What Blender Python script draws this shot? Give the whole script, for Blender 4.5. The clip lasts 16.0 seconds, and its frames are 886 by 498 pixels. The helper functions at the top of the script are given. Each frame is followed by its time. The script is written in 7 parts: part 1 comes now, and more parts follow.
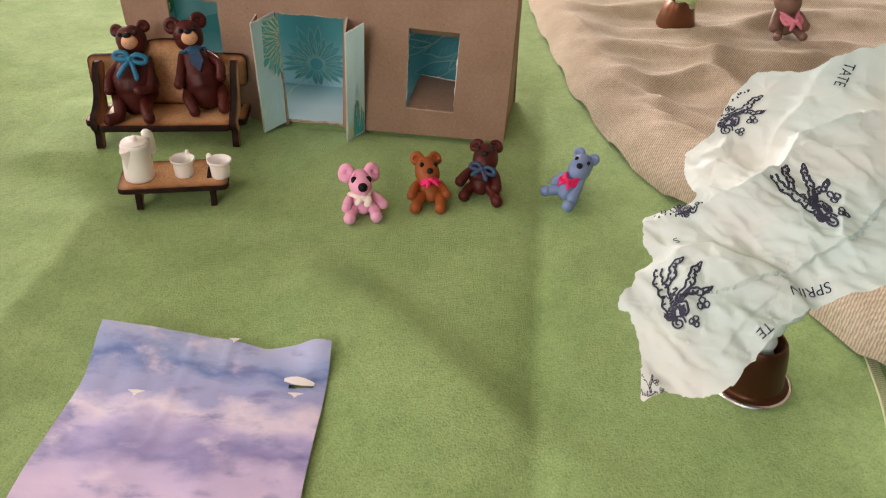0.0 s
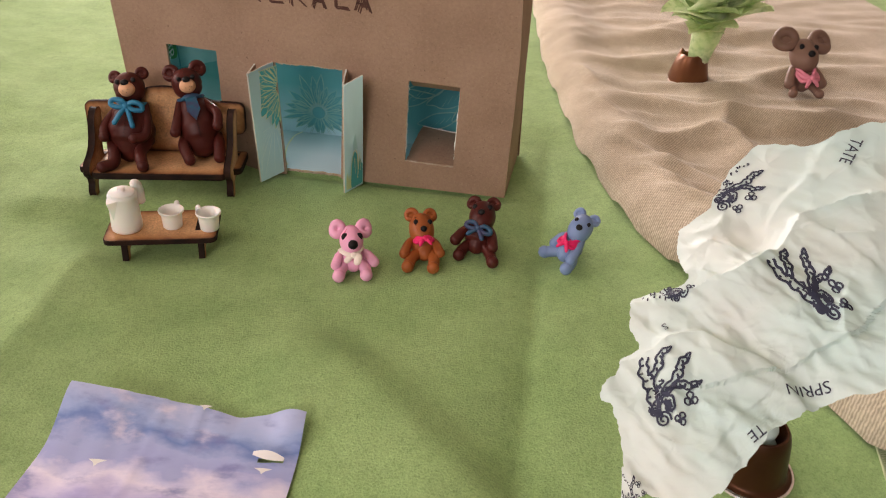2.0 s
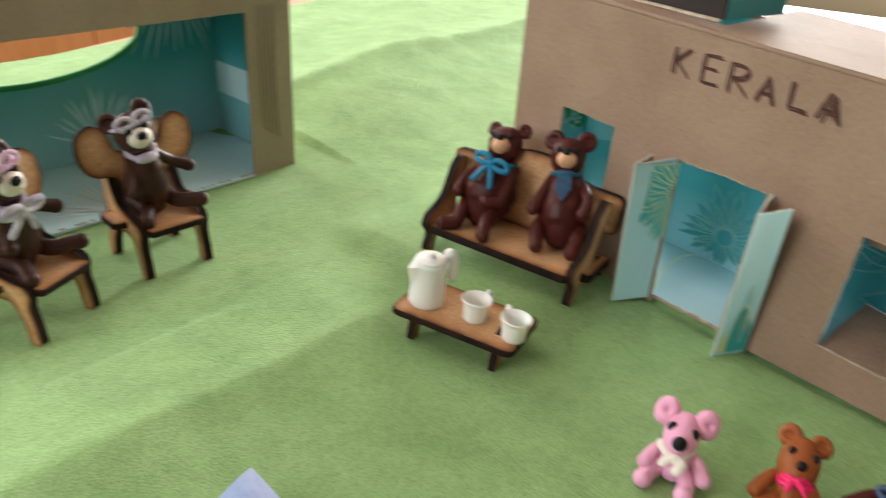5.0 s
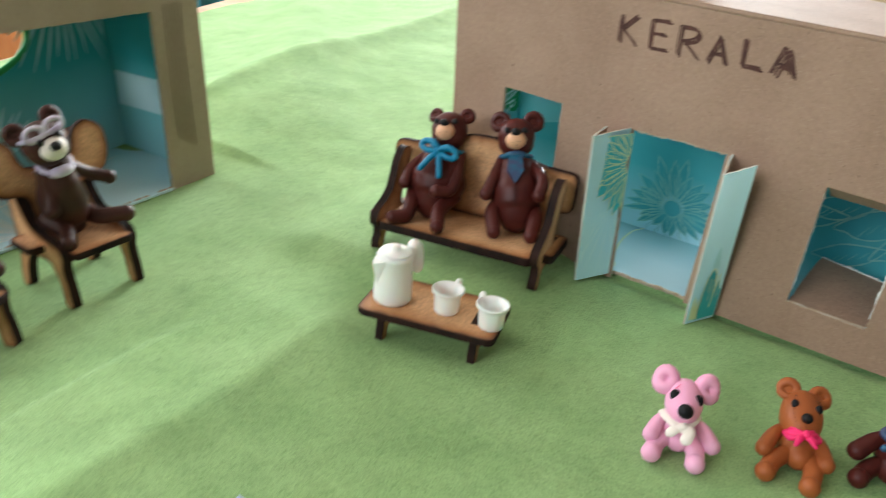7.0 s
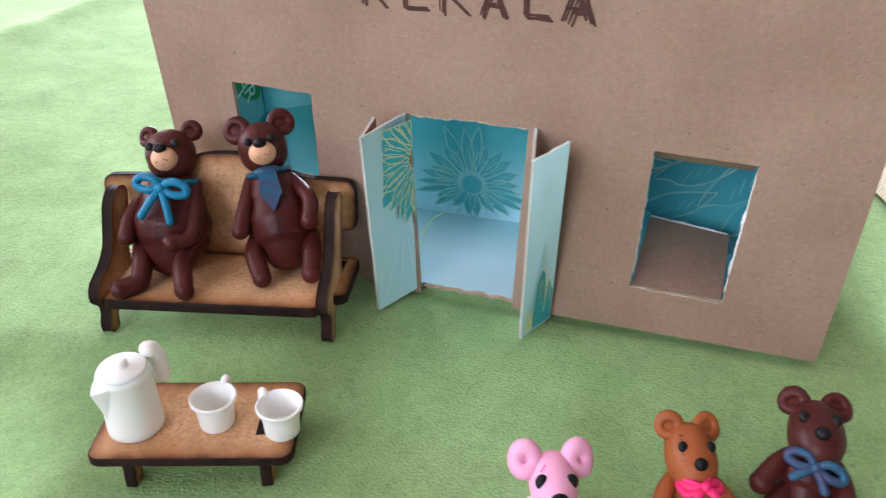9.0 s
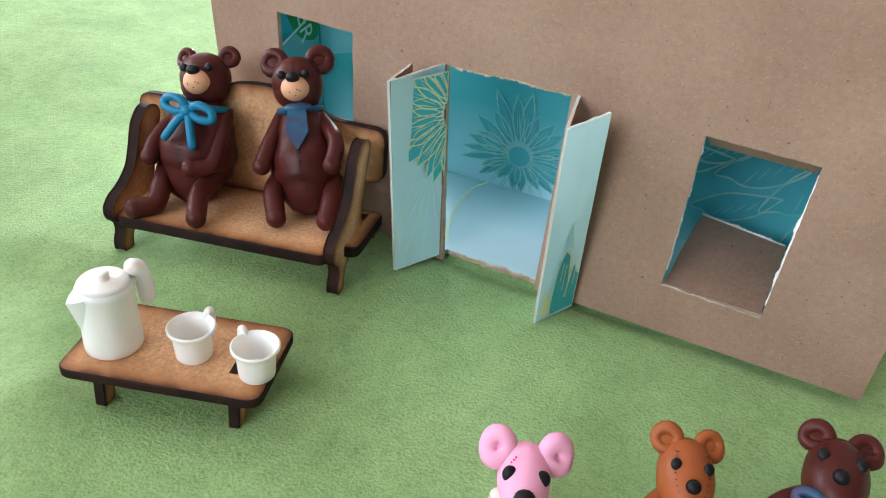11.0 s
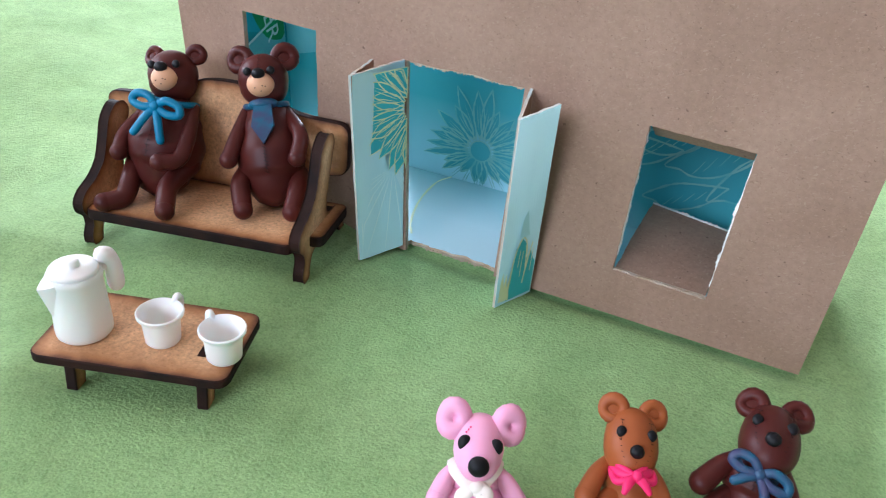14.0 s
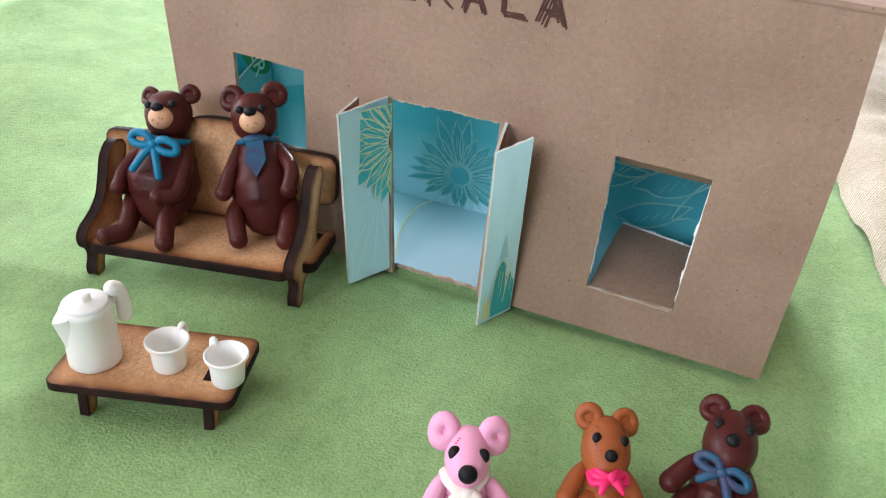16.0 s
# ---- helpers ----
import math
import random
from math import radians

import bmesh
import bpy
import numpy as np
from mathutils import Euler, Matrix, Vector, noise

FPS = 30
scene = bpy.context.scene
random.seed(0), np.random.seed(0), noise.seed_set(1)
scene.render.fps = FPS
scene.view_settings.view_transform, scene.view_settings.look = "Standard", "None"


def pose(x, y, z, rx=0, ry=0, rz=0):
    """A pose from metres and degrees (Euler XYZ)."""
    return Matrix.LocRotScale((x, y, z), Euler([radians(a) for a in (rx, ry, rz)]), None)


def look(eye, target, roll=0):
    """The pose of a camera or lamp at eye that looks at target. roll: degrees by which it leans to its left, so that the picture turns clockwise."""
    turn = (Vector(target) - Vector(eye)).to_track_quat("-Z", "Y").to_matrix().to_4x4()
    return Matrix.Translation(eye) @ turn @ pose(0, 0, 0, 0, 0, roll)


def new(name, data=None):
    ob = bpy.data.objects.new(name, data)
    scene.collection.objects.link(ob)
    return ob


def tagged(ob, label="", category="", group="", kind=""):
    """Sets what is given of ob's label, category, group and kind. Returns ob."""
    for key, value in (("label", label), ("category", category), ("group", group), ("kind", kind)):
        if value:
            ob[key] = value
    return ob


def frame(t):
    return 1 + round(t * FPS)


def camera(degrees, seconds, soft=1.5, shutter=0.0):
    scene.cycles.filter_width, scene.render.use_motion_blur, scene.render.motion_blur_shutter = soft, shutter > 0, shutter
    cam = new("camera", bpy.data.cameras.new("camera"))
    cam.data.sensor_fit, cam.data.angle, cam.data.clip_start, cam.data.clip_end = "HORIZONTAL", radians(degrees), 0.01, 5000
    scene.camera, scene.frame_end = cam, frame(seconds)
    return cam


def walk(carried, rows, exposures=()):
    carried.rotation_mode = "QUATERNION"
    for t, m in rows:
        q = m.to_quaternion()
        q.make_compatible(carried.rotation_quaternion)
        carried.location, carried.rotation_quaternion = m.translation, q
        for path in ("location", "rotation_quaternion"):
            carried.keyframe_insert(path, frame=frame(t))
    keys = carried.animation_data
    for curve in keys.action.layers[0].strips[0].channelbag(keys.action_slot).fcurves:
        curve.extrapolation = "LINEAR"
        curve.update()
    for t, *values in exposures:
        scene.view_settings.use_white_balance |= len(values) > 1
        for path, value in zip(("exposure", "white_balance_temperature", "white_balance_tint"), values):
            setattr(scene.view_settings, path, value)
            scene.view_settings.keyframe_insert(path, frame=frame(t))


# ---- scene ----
# Lengths below are in decimetres (DM) unless they are passed to pose(); part() turns them into metres.
DM = 0.1
cam = camera(60.08, 16.0, soft=1.1, shutter=0.4)
PATH = [
    (0, 0.03620, 0.03659, 0.25354, 3.683, -35.688, 0.372),
    (0.5, 0.03760, 0.04339, 0.25994, 3.883, -35.397, 0.831),
    (1, 0.03360, 0.05284, 0.25439, 4.664, -34.691, 0.173),
    (1.5, 0.03497, 0.05532, 0.25610, 5.259, -33.853, -0.211),
    (2, 0.05115, 0.06014, 0.25667, 5.657, -33.107, 0.798),
    (2.5, 0.03857, 0.07115, 0.25013, 6.908, -32.872, 0.620),
    (3, 0.03487, 0.08298, 0.24245, 7.669, -32.781, -0.475),
    (3.5, 0.03545, 0.10174, 0.22438, 7.734, -32.944, -2.196),
    (4, 0.02811, 0.11999, 0.20666, 10.104, -32.717, -2.096),
    (4.5, 0.03817, 0.17091, 0.20755, 23.614, -30.274, 2.103),
    (4.7, 0.04054, 0.18442, 0.21402, 31.182, -29.067, 3.446),
    (5.2, 0.03500, 0.19000, 0.21500, 46.000, -27.500, 3.500),
    (5.75, 0.02000, 0.18500, 0.20500, 54.000, -26.500, 3.500),
    (6.3, 0.01300, 0.17800, 0.19500, 47.000, -26.300, 3.400),
    (6.8, 0.00984, 0.17538, 0.18992, 36.146, -26.527, 3.144),
    (7, 0.00640, 0.18104, 0.19473, 32.075, -26.630, 2.325),
    (7.5, -0.02548, 0.23372, 0.20666, 23.272, -26.975, 0.251),
    (8, -0.03437, 0.27585, 0.18994, 18.610, -29.184, -1.655),
    (8.5, -0.03593, 0.29358, 0.17357, 16.483, -30.950, -3.267),
    (9, -0.02551, 0.27661, 0.19274, 15.697, -32.121, -2.955),
    (9.5, -0.00256, 0.29375, 0.19381, 20.008, -33.977, 1.455),
    (9.7, -0.00116, 0.29961, 0.18690, 22.579, -34.262, 1.225),
    (11.8, -0.00969, 0.29259, 0.17510, 23.079, -32.724, 1.693),
    (12, -0.00772, 0.29229, 0.17864, 22.908, -32.871, 1.932),
    (12.5, -0.00980, 0.29183, 0.17576, 22.661, -32.916, 2.397),
    (13, -0.00959, 0.29157, 0.16657, 22.778, -33.160, 1.907),
    (13.5, -0.00353, 0.29036, 0.18189, 22.022, -32.926, 1.957),
    (14, 0.00294, 0.28550, 0.17646, 20.892, -32.589, 2.136),
    (14.5, 0.00587, 0.28527, 0.17779, 19.615, -32.783, 2.642),
    (15, 0.00504, 0.27917, 0.17081, 18.614, -32.886, 3.146),
    (15.5, -0.00005, 0.27879, 0.17832, 18.630, -32.564, 2.554),
    (16, 0.00597, 0.27139, 0.19185, 19.122, -31.834, 1.548),
]
EXPOSURES = [(0.0, -0.07, 8100, 29), (4.0, 0.06, 8100, 30), (4.6, 0.19, 7400, 14), (7.0, 0.4, 6600, 9), (7.9, 0.27, 6450, 3), (8.4, 0.64, 6500, 18), (9.0, 0.59, 6150, 22), (9.6, 0.57, 6550, 10), (12.0, 0.71, 5750, 19), (12.5, 0.69, 5500, 15), (13.0, 0.72, 6200, 19), (13.5, 0.69, 5700, 18), (14.5, 0.68, 6000, 19), (16.0, 0.61, 6250, 18)]
walk(cam, [(t, pose(x, y, z, 90, 0, yaw) @ pose(0, 0, 0, pitch, 0, 0) @ pose(0, 0, 0, 0, 0, roll)) for t, x, y, z, yaw, pitch, roll in PATH], EXPOSURES)

# ---- light ----
world = bpy.data.worlds.new("world")
scene.world = world
world.use_nodes = True
sky = world.node_tree.nodes.new("ShaderNodeTexSky")
sky.sky_type, sky.sun_disc, sky.sun_elevation, sky.sun_rotation = "NISHITA", False, radians(40), radians(20)
world.node_tree.links.new(sky.outputs[0], world.node_tree.nodes["Background"].inputs[0])
world.node_tree.nodes["Background"].inputs[1].default_value = 0.12


def window_lamp(name, m, wide, high, power, colour):
    data = bpy.data.lights.new(name, "AREA")
    data.shape, data.size, data.size_y, data.energy, data.color = "RECTANGLE", wide, high, power, colour
    ob = new(name, data)
    ob.matrix_world = m
    return ob


window_lamp("window_lamp_back", look((-1.55, 4.05, 1.0), (-0.1, 0.3, -0.1)), 2.2, 1.4, 252, (0.88, 0.95, 1.0))
window_lamp("window_lamp_side", look((-2.1, 0.2, 0.72), (0.0, 0.4, 0.0)), 1.4, 1.4, 39, (0.90, 0.96, 1.0))
window_lamp("window_lamp_front", look((-1.1, -2.35, 1.45), (-0.1, 0.55, 0.0)), 1.7, 1.2, 50, (0.90, 0.96, 1.0))


# ---- materials ----
def links(mat):
    return mat.node_tree.nodes, mat.node_tree.links


def surface(name, a, b, scale=40.0, rough=0.7, bump=0.0, bump_scale=400.0, fine=None, fine_mix=0.25, sheen=0.0, metal=0.0, stretch=(1, 1, 1), coat=0.0, sub=0.0, thin=0.0, spec=0.3, grain=0.0, grain_scale=900.0, fleck=(0.45, 0.7)):
    """Two base colours mixed by a broad noise, a finer speckle over it, and a fine relief."""
    mat = bpy.data.materials.new(name)
    mat.use_nodes = True
    n, l = links(mat)
    bsdf = n["Principled BSDF"]
    tc = n.new("ShaderNodeTexCoord")
    mp = n.new("ShaderNodeMapping")
    mp.inputs["Scale"].default_value = stretch
    l.new(tc.outputs["Object"], mp.inputs["Vector"])
    broad = n.new("ShaderNodeTexNoise")
    broad.inputs["Scale"].default_value, broad.inputs["Detail"].default_value = scale, 4
    l.new(mp.outputs[0], broad.inputs["Vector"])
    ramp = n.new("ShaderNodeMapRange")
    ramp.inputs["From Min"].default_value, ramp.inputs["From Max"].default_value = 0.35, 0.65
    l.new(broad.outputs["Fac"], ramp.inputs["Value"])
    mix = n.new("ShaderNodeMix")
    mix.data_type = "RGBA"
    mix.inputs["A"].default_value, mix.inputs["B"].default_value = (*a, 1), (*b, 1)
    l.new(ramp.outputs[0], mix.inputs["Factor"])
    colour = mix.outputs["Result"]
    speck = n.new("ShaderNodeTexNoise")
    speck.inputs["Scale"].default_value, speck.inputs["Detail"].default_value = bump_scale, 3
    l.new(mp.outputs[0], speck.inputs["Vector"])
    if fine:
        r2 = n.new("ShaderNodeMapRange")
        r2.inputs["From Min"].default_value, r2.inputs["From Max"].default_value, r2.inputs["To Max"].default_value = *fleck, fine_mix
        l.new(speck.outputs["Fac"], r2.inputs["Value"])
        m2 = n.new("ShaderNodeMix")
        m2.data_type = "RGBA"
        m2.inputs["B"].default_value = (*fine, 1)
        l.new(r2.outputs[0], m2.inputs["Factor"])
        l.new(colour, m2.inputs["A"])
        colour = m2.outputs["Result"]
    if grain:
        g = n.new("ShaderNodeTexNoise")
        g.inputs["Scale"].default_value, g.inputs["Detail"].default_value, g.inputs["Roughness"].default_value = grain_scale, 5, 0.72
        l.new(mp.outputs[0], g.inputs["Vector"])
        r3 = n.new("ShaderNodeMapRange")
        r3.inputs["From Min"].default_value, r3.inputs["From Max"].default_value, r3.inputs["To Min"].default_value, r3.inputs["To Max"].default_value = 0.3, 0.7, 1 - grain, 1 + grain
        l.new(g.outputs["Fac"], r3.inputs["Value"])
        m3 = n.new("ShaderNodeMix")
        m3.data_type, m3.blend_type = "RGBA", "MULTIPLY"
        m3.inputs["Factor"].default_value = 1
        l.new(colour, m3.inputs["A"])
        l.new(r3.outputs[0], m3.inputs["B"])
        colour = m3.outputs["Result"]
    l.new(colour, bsdf.inputs["Base Color"])
    bsdf.inputs["Roughness"].default_value, bsdf.inputs["Metallic"].default_value = rough, metal
    bsdf.inputs["Specular IOR Level"].default_value = spec
    bsdf.inputs["Sheen Weight"].default_value, bsdf.inputs["Sheen Roughness"].default_value = sheen, 0.4
    bsdf.inputs["Coat Weight"].default_value, bsdf.inputs["Coat Roughness"].default_value = coat, 0.25
    if sub:
        bsdf.inputs["Subsurface Weight"].default_value, bsdf.inputs["Subsurface Radius"].default_value, bsdf.inputs["Subsurface Scale"].default_value = sub, (1, 0.6, 0.5), 0.002
    if bump:
        bp = n.new("ShaderNodeBump")
        bp.inputs["Strength"].default_value, bp.inputs["Distance"].default_value = bump, 0.0006
        l.new(speck.outputs["Fac"], bp.inputs["Height"])
        l.new(bp.outputs[0], bsdf.inputs["Normal"])
    if thin:
        tr = n.new("ShaderNodeBsdfTranslucent")
        l.new(colour, tr.inputs["Color"])
        ms = n.new("ShaderNodeMixShader")
        ms.inputs[0].default_value = thin
        l.new(bsdf.outputs[0], ms.inputs[1])
        l.new(tr.outputs[0], ms.inputs[2])
        l.new(ms.outputs[0], n["Material Output"].inputs["Surface"])
    return mat


SUEDE = surface("green_suede", (0.240, 0.395, 0.158), (0.293, 0.455, 0.194), 22, 0.95, 0.9, 900, (0.12, 0.245, 0.075), 0.5, sheen=0.06, grain=0.2, grain_scale=1500, fleck=(0.5, 0.72))
KRAFT = surface("kraft_card", (0.290, 0.182, 0.126), (0.355, 0.230, 0.164), 24, 0.72, 0.0, 480, (0.12, 0.068, 0.046), 0.8, grain=0.12, grain_scale=420, fleck=(0.685, 0.73))
KRAFT_EDGE = surface("torn_card_edge", (0.42, 0.30, 0.20), (0.55, 0.47, 0.38), 160, 0.9, 0.6, 900)
GREY_CARD = surface("worn_grey_card", (0.36, 0.29, 0.22), (0.45, 0.37, 0.29), 18, 0.85, 0.2, 900, (0.26, 0.2, 0.15), 0.3, stretch=(1, 1, 0.3))
TEAL = surface("teal_print", (0.02, 0.30, 0.35), (0.045, 0.40, 0.44), 12, 0.32, 0.05, 700)
GREY_TEAL = surface("grey_teal_band", (0.15, 0.42, 0.46), (0.24, 0.52, 0.55), 30, 0.3)
PALE_FLOOR = surface("pale_blue_print", (0.58, 0.83, 0.91), (0.66, 0.87, 0.94), 14, 0.22, 0.05, 600, spec=0.5)
PALE_TEAL = surface("pale_teal_print", (0.53, 0.85, 0.955), (0.61, 0.89, 0.97), 14, 0.27, 0.05, 600, spec=0.55)
PALE_LINE = surface("pale_streak_print", (0.74, 0.93, 0.94), (0.76, 0.94, 0.95), 60, 0.3)
SOFT_TEAL = surface("soft_teal_print", (0.36, 0.72, 0.78), (0.44, 0.78, 0.83), 60, 0.3)
INK_CREAM = surface("cream_print_line", (0.62, 0.72, 0.42), (0.7, 0.78, 0.5), 60, 0.4)
INK_MIST = surface("mist_print_line", (0.10, 0.40, 0.41), (0.28, 0.52, 0.46), 60, 0.4)
INK_TEAL = surface("deep_teal_print", (0.045, 0.295, 0.335), (0.06, 0.34, 0.38), 40, 0.35)
INK_GREEN = surface("green_print", (0.02, 0.26, 0.07), (0.03, 0.32, 0.09), 40, 0.4)
CYAN_PRINT = surface("cyan_print", (0.02, 0.36, 0.46), (0.04, 0.42, 0.52), 40, 0.4)
INK_LEAF = surface("bright_teal_print", (0.035, 0.42, 0.48), (0.05, 0.48, 0.53), 40, 0.35)
TORN_PAPER = surface("torn_white_paper", (0.74, 0.76, 0.73), (0.62, 0.60, 0.55), 200, 0.85)
LEAF_EDGE = surface("cut_print_edge", (0.45, 0.52, 0.50), (0.5, 0.42, 0.33), 120, 0.8)
WHITE_PRINT = surface("white_print", (0.75, 0.78, 0.76), (0.8, 0.8, 0.78), 40, 0.4)
MARKER = surface("marker_ink", (0.055, 0.019, 0.014), (0.09, 0.034, 0.024), 250, 0.6)
BURNT = surface("laser_burnt_edge", (0.012, 0.006, 0.005), (0.03, 0.012, 0.008), 90, 0.75, 0.2, 900, spec=0.2)
WHITE_PLASTIC = surface("white_printed_plastic", (0.90, 0.89, 0.855), (0.92, 0.91, 0.88), 60, 0.42, 0.03, 900, sub=0.4)
CLAY_BROWN = surface("brown_clay", (0.062, 0.0112, 0.0088), (0.083, 0.0155, 0.0118), 60, 0.40, 0.14, 260, spec=0.21)
CLAY_UMBER = surface("dark_umber_clay", (0.045, 0.015, 0.011), (0.06, 0.021, 0.015), 60, 0.45, 0.08, 500, spec=0.25)
CLAY_TAN = surface("caramel_clay", (0.30, 0.078, 0.021), (0.355, 0.098, 0.027), 60, 0.46, 0.12, 260, spec=0.26)
CLAY_PINK = surface("pink_clay", (0.86, 0.39, 0.57), (0.89, 0.44, 0.62), 60, 0.5, 0.1, 400, sub=0.1)
CLAY_BLUE = surface("slate_blue_clay", (0.155, 0.245, 0.43), (0.18, 0.28, 0.475), 60, 0.42, 0.1, 400)
CLAY_TAUPE = surface("taupe_clay", (0.17, 0.095, 0.07), (0.21, 0.12, 0.09), 60, 0.5, 0.1, 400)
CLAY_PEACH = surface("peach_clay", (0.69, 0.36, 0.205), (0.74, 0.41, 0.245), 60, 0.5)
CLAY_BLACK = surface("black_clay", (0.004, 0.004, 0.005), (0.008, 0.008, 0.009), 60, 0.5, 0.1, 600, spec=0.25)
CLAY_TEAL = surface("teal_clay", (0.0, 0.165, 0.31), (0.005, 0.20, 0.36), 60, 0.4)
CLAY_NAVY = surface("petrol_blue_clay", (0.006, 0.095, 0.165), (0.045, 0.045, 0.105), 190, 0.45)
CLAY_HOT = surface("hot_pink_clay", (0.80, 0.02, 0.13), (0.85, 0.03, 0.17), 60, 0.45)
CLAY_ROSE = surface("rose_clay", (0.66, 0.20, 0.27), (0.70, 0.24, 0.31), 60, 0.5)
CLAY_IVORY = surface("ivory_clay", (0.78, 0.70, 0.62), (0.82, 0.74, 0.67), 60, 0.5)
CLAY_MAUVE = surface("marbled_pink_clay", (0.62, 0.34, 0.50), (0.80, 0.62, 0.74), 120, 0.5)
CLAY_LILAC = surface("marbled_lilac_clay", (0.42, 0.36, 0.50), (0.72, 0.68, 0.76), 120, 0.5)
LINEN = surface("sand_linen", (0.415, 0.345, 0.25), (0.53, 0.455, 0.35), 30, 0.95, 0.0, 900, sheen=0.2, grain=0.16, grain_scale=420)
HEM = surface("hem_thread", (0.42, 0.50, 0.30), (0.50, 0.56, 0.36), 80, 0.9)
TISSUE = surface("tissue_paper", (0.565, 0.765, 0.765), (0.835, 0.845, 0.83), 11, 0.5, 0.0, 160, thin=0.28)
NAVY_PRINT = surface("navy_print", (0.022, 0.028, 0.055), (0.038, 0.045, 0.075), 200, 0.7)
CAPSULE = surface("brown_foil_capsule", (0.055, 0.019, 0.008), (0.075, 0.027, 0.011), 40, 0.34, 0.05, 300, metal=0.55)
CRUSHED_FOIL = surface("copper_brown_foil", (0.15, 0.055, 0.025), (0.20, 0.08, 0.035), 40, 0.36, 0.1, 200, metal=0.5)
SILVER = surface("silver_rim", (0.7, 0.69, 0.67), (0.78, 0.77, 0.75), 80, 0.25, metal=1.0)
DARK_HOLE = surface("dark_inside", (0.012, 0.006, 0.004), (0.02, 0.01, 0.007), 80, 0.5)
LEAF_PAPER = surface("pale_green_paper", (0.56, 0.72, 0.36), (0.80, 0.88, 0.66), 34, 0.6, 0.1, 240, (0.22, 0.46, 0.14), 0.5, thin=0.45)
TABLE_WOOD = surface("pale_oak", (0.50, 0.30, 0.19), (0.58, 0.37, 0.25), 5, 0.4, 0.05, 300, stretch=(1, 8, 8))
CHAIR_WOOD = surface("orange_pine", (0.46, 0.20, 0.075), (0.54, 0.26, 0.10), 8, 0.4, 0.05, 300, stretch=(6, 6, 1))
ROOM_PAINT = surface("off_white_paint", (0.64, 0.61, 0.57), (0.68, 0.65, 0.60), 2, 0.9, 0.1, 200)
# Dark colour for two unseen walls, chosen to hold back bounced light.
DARK_PAINT = surface("bounce_cutting_dark_paint", (0.15, 0.125, 0.105), (0.18, 0.15, 0.125), 2, 0.9, 0.1, 200)
FLOOR_WOOD = surface("brown_floor_wood", (0.40, 0.25, 0.165), (0.47, 0.31, 0.21), 3, 0.45, 0.05, 200, stretch=(1, 6, 1))
CUSHION = surface("teal_cushion", (0.02, 0.13, 0.16), (0.03, 0.17, 0.20), 20, 0.9, 0.3, 300)
SEAM = surface("pressed_seam", (0.010, 0.004, 0.003), (0.014, 0.005, 0.004), 60, 0.7)


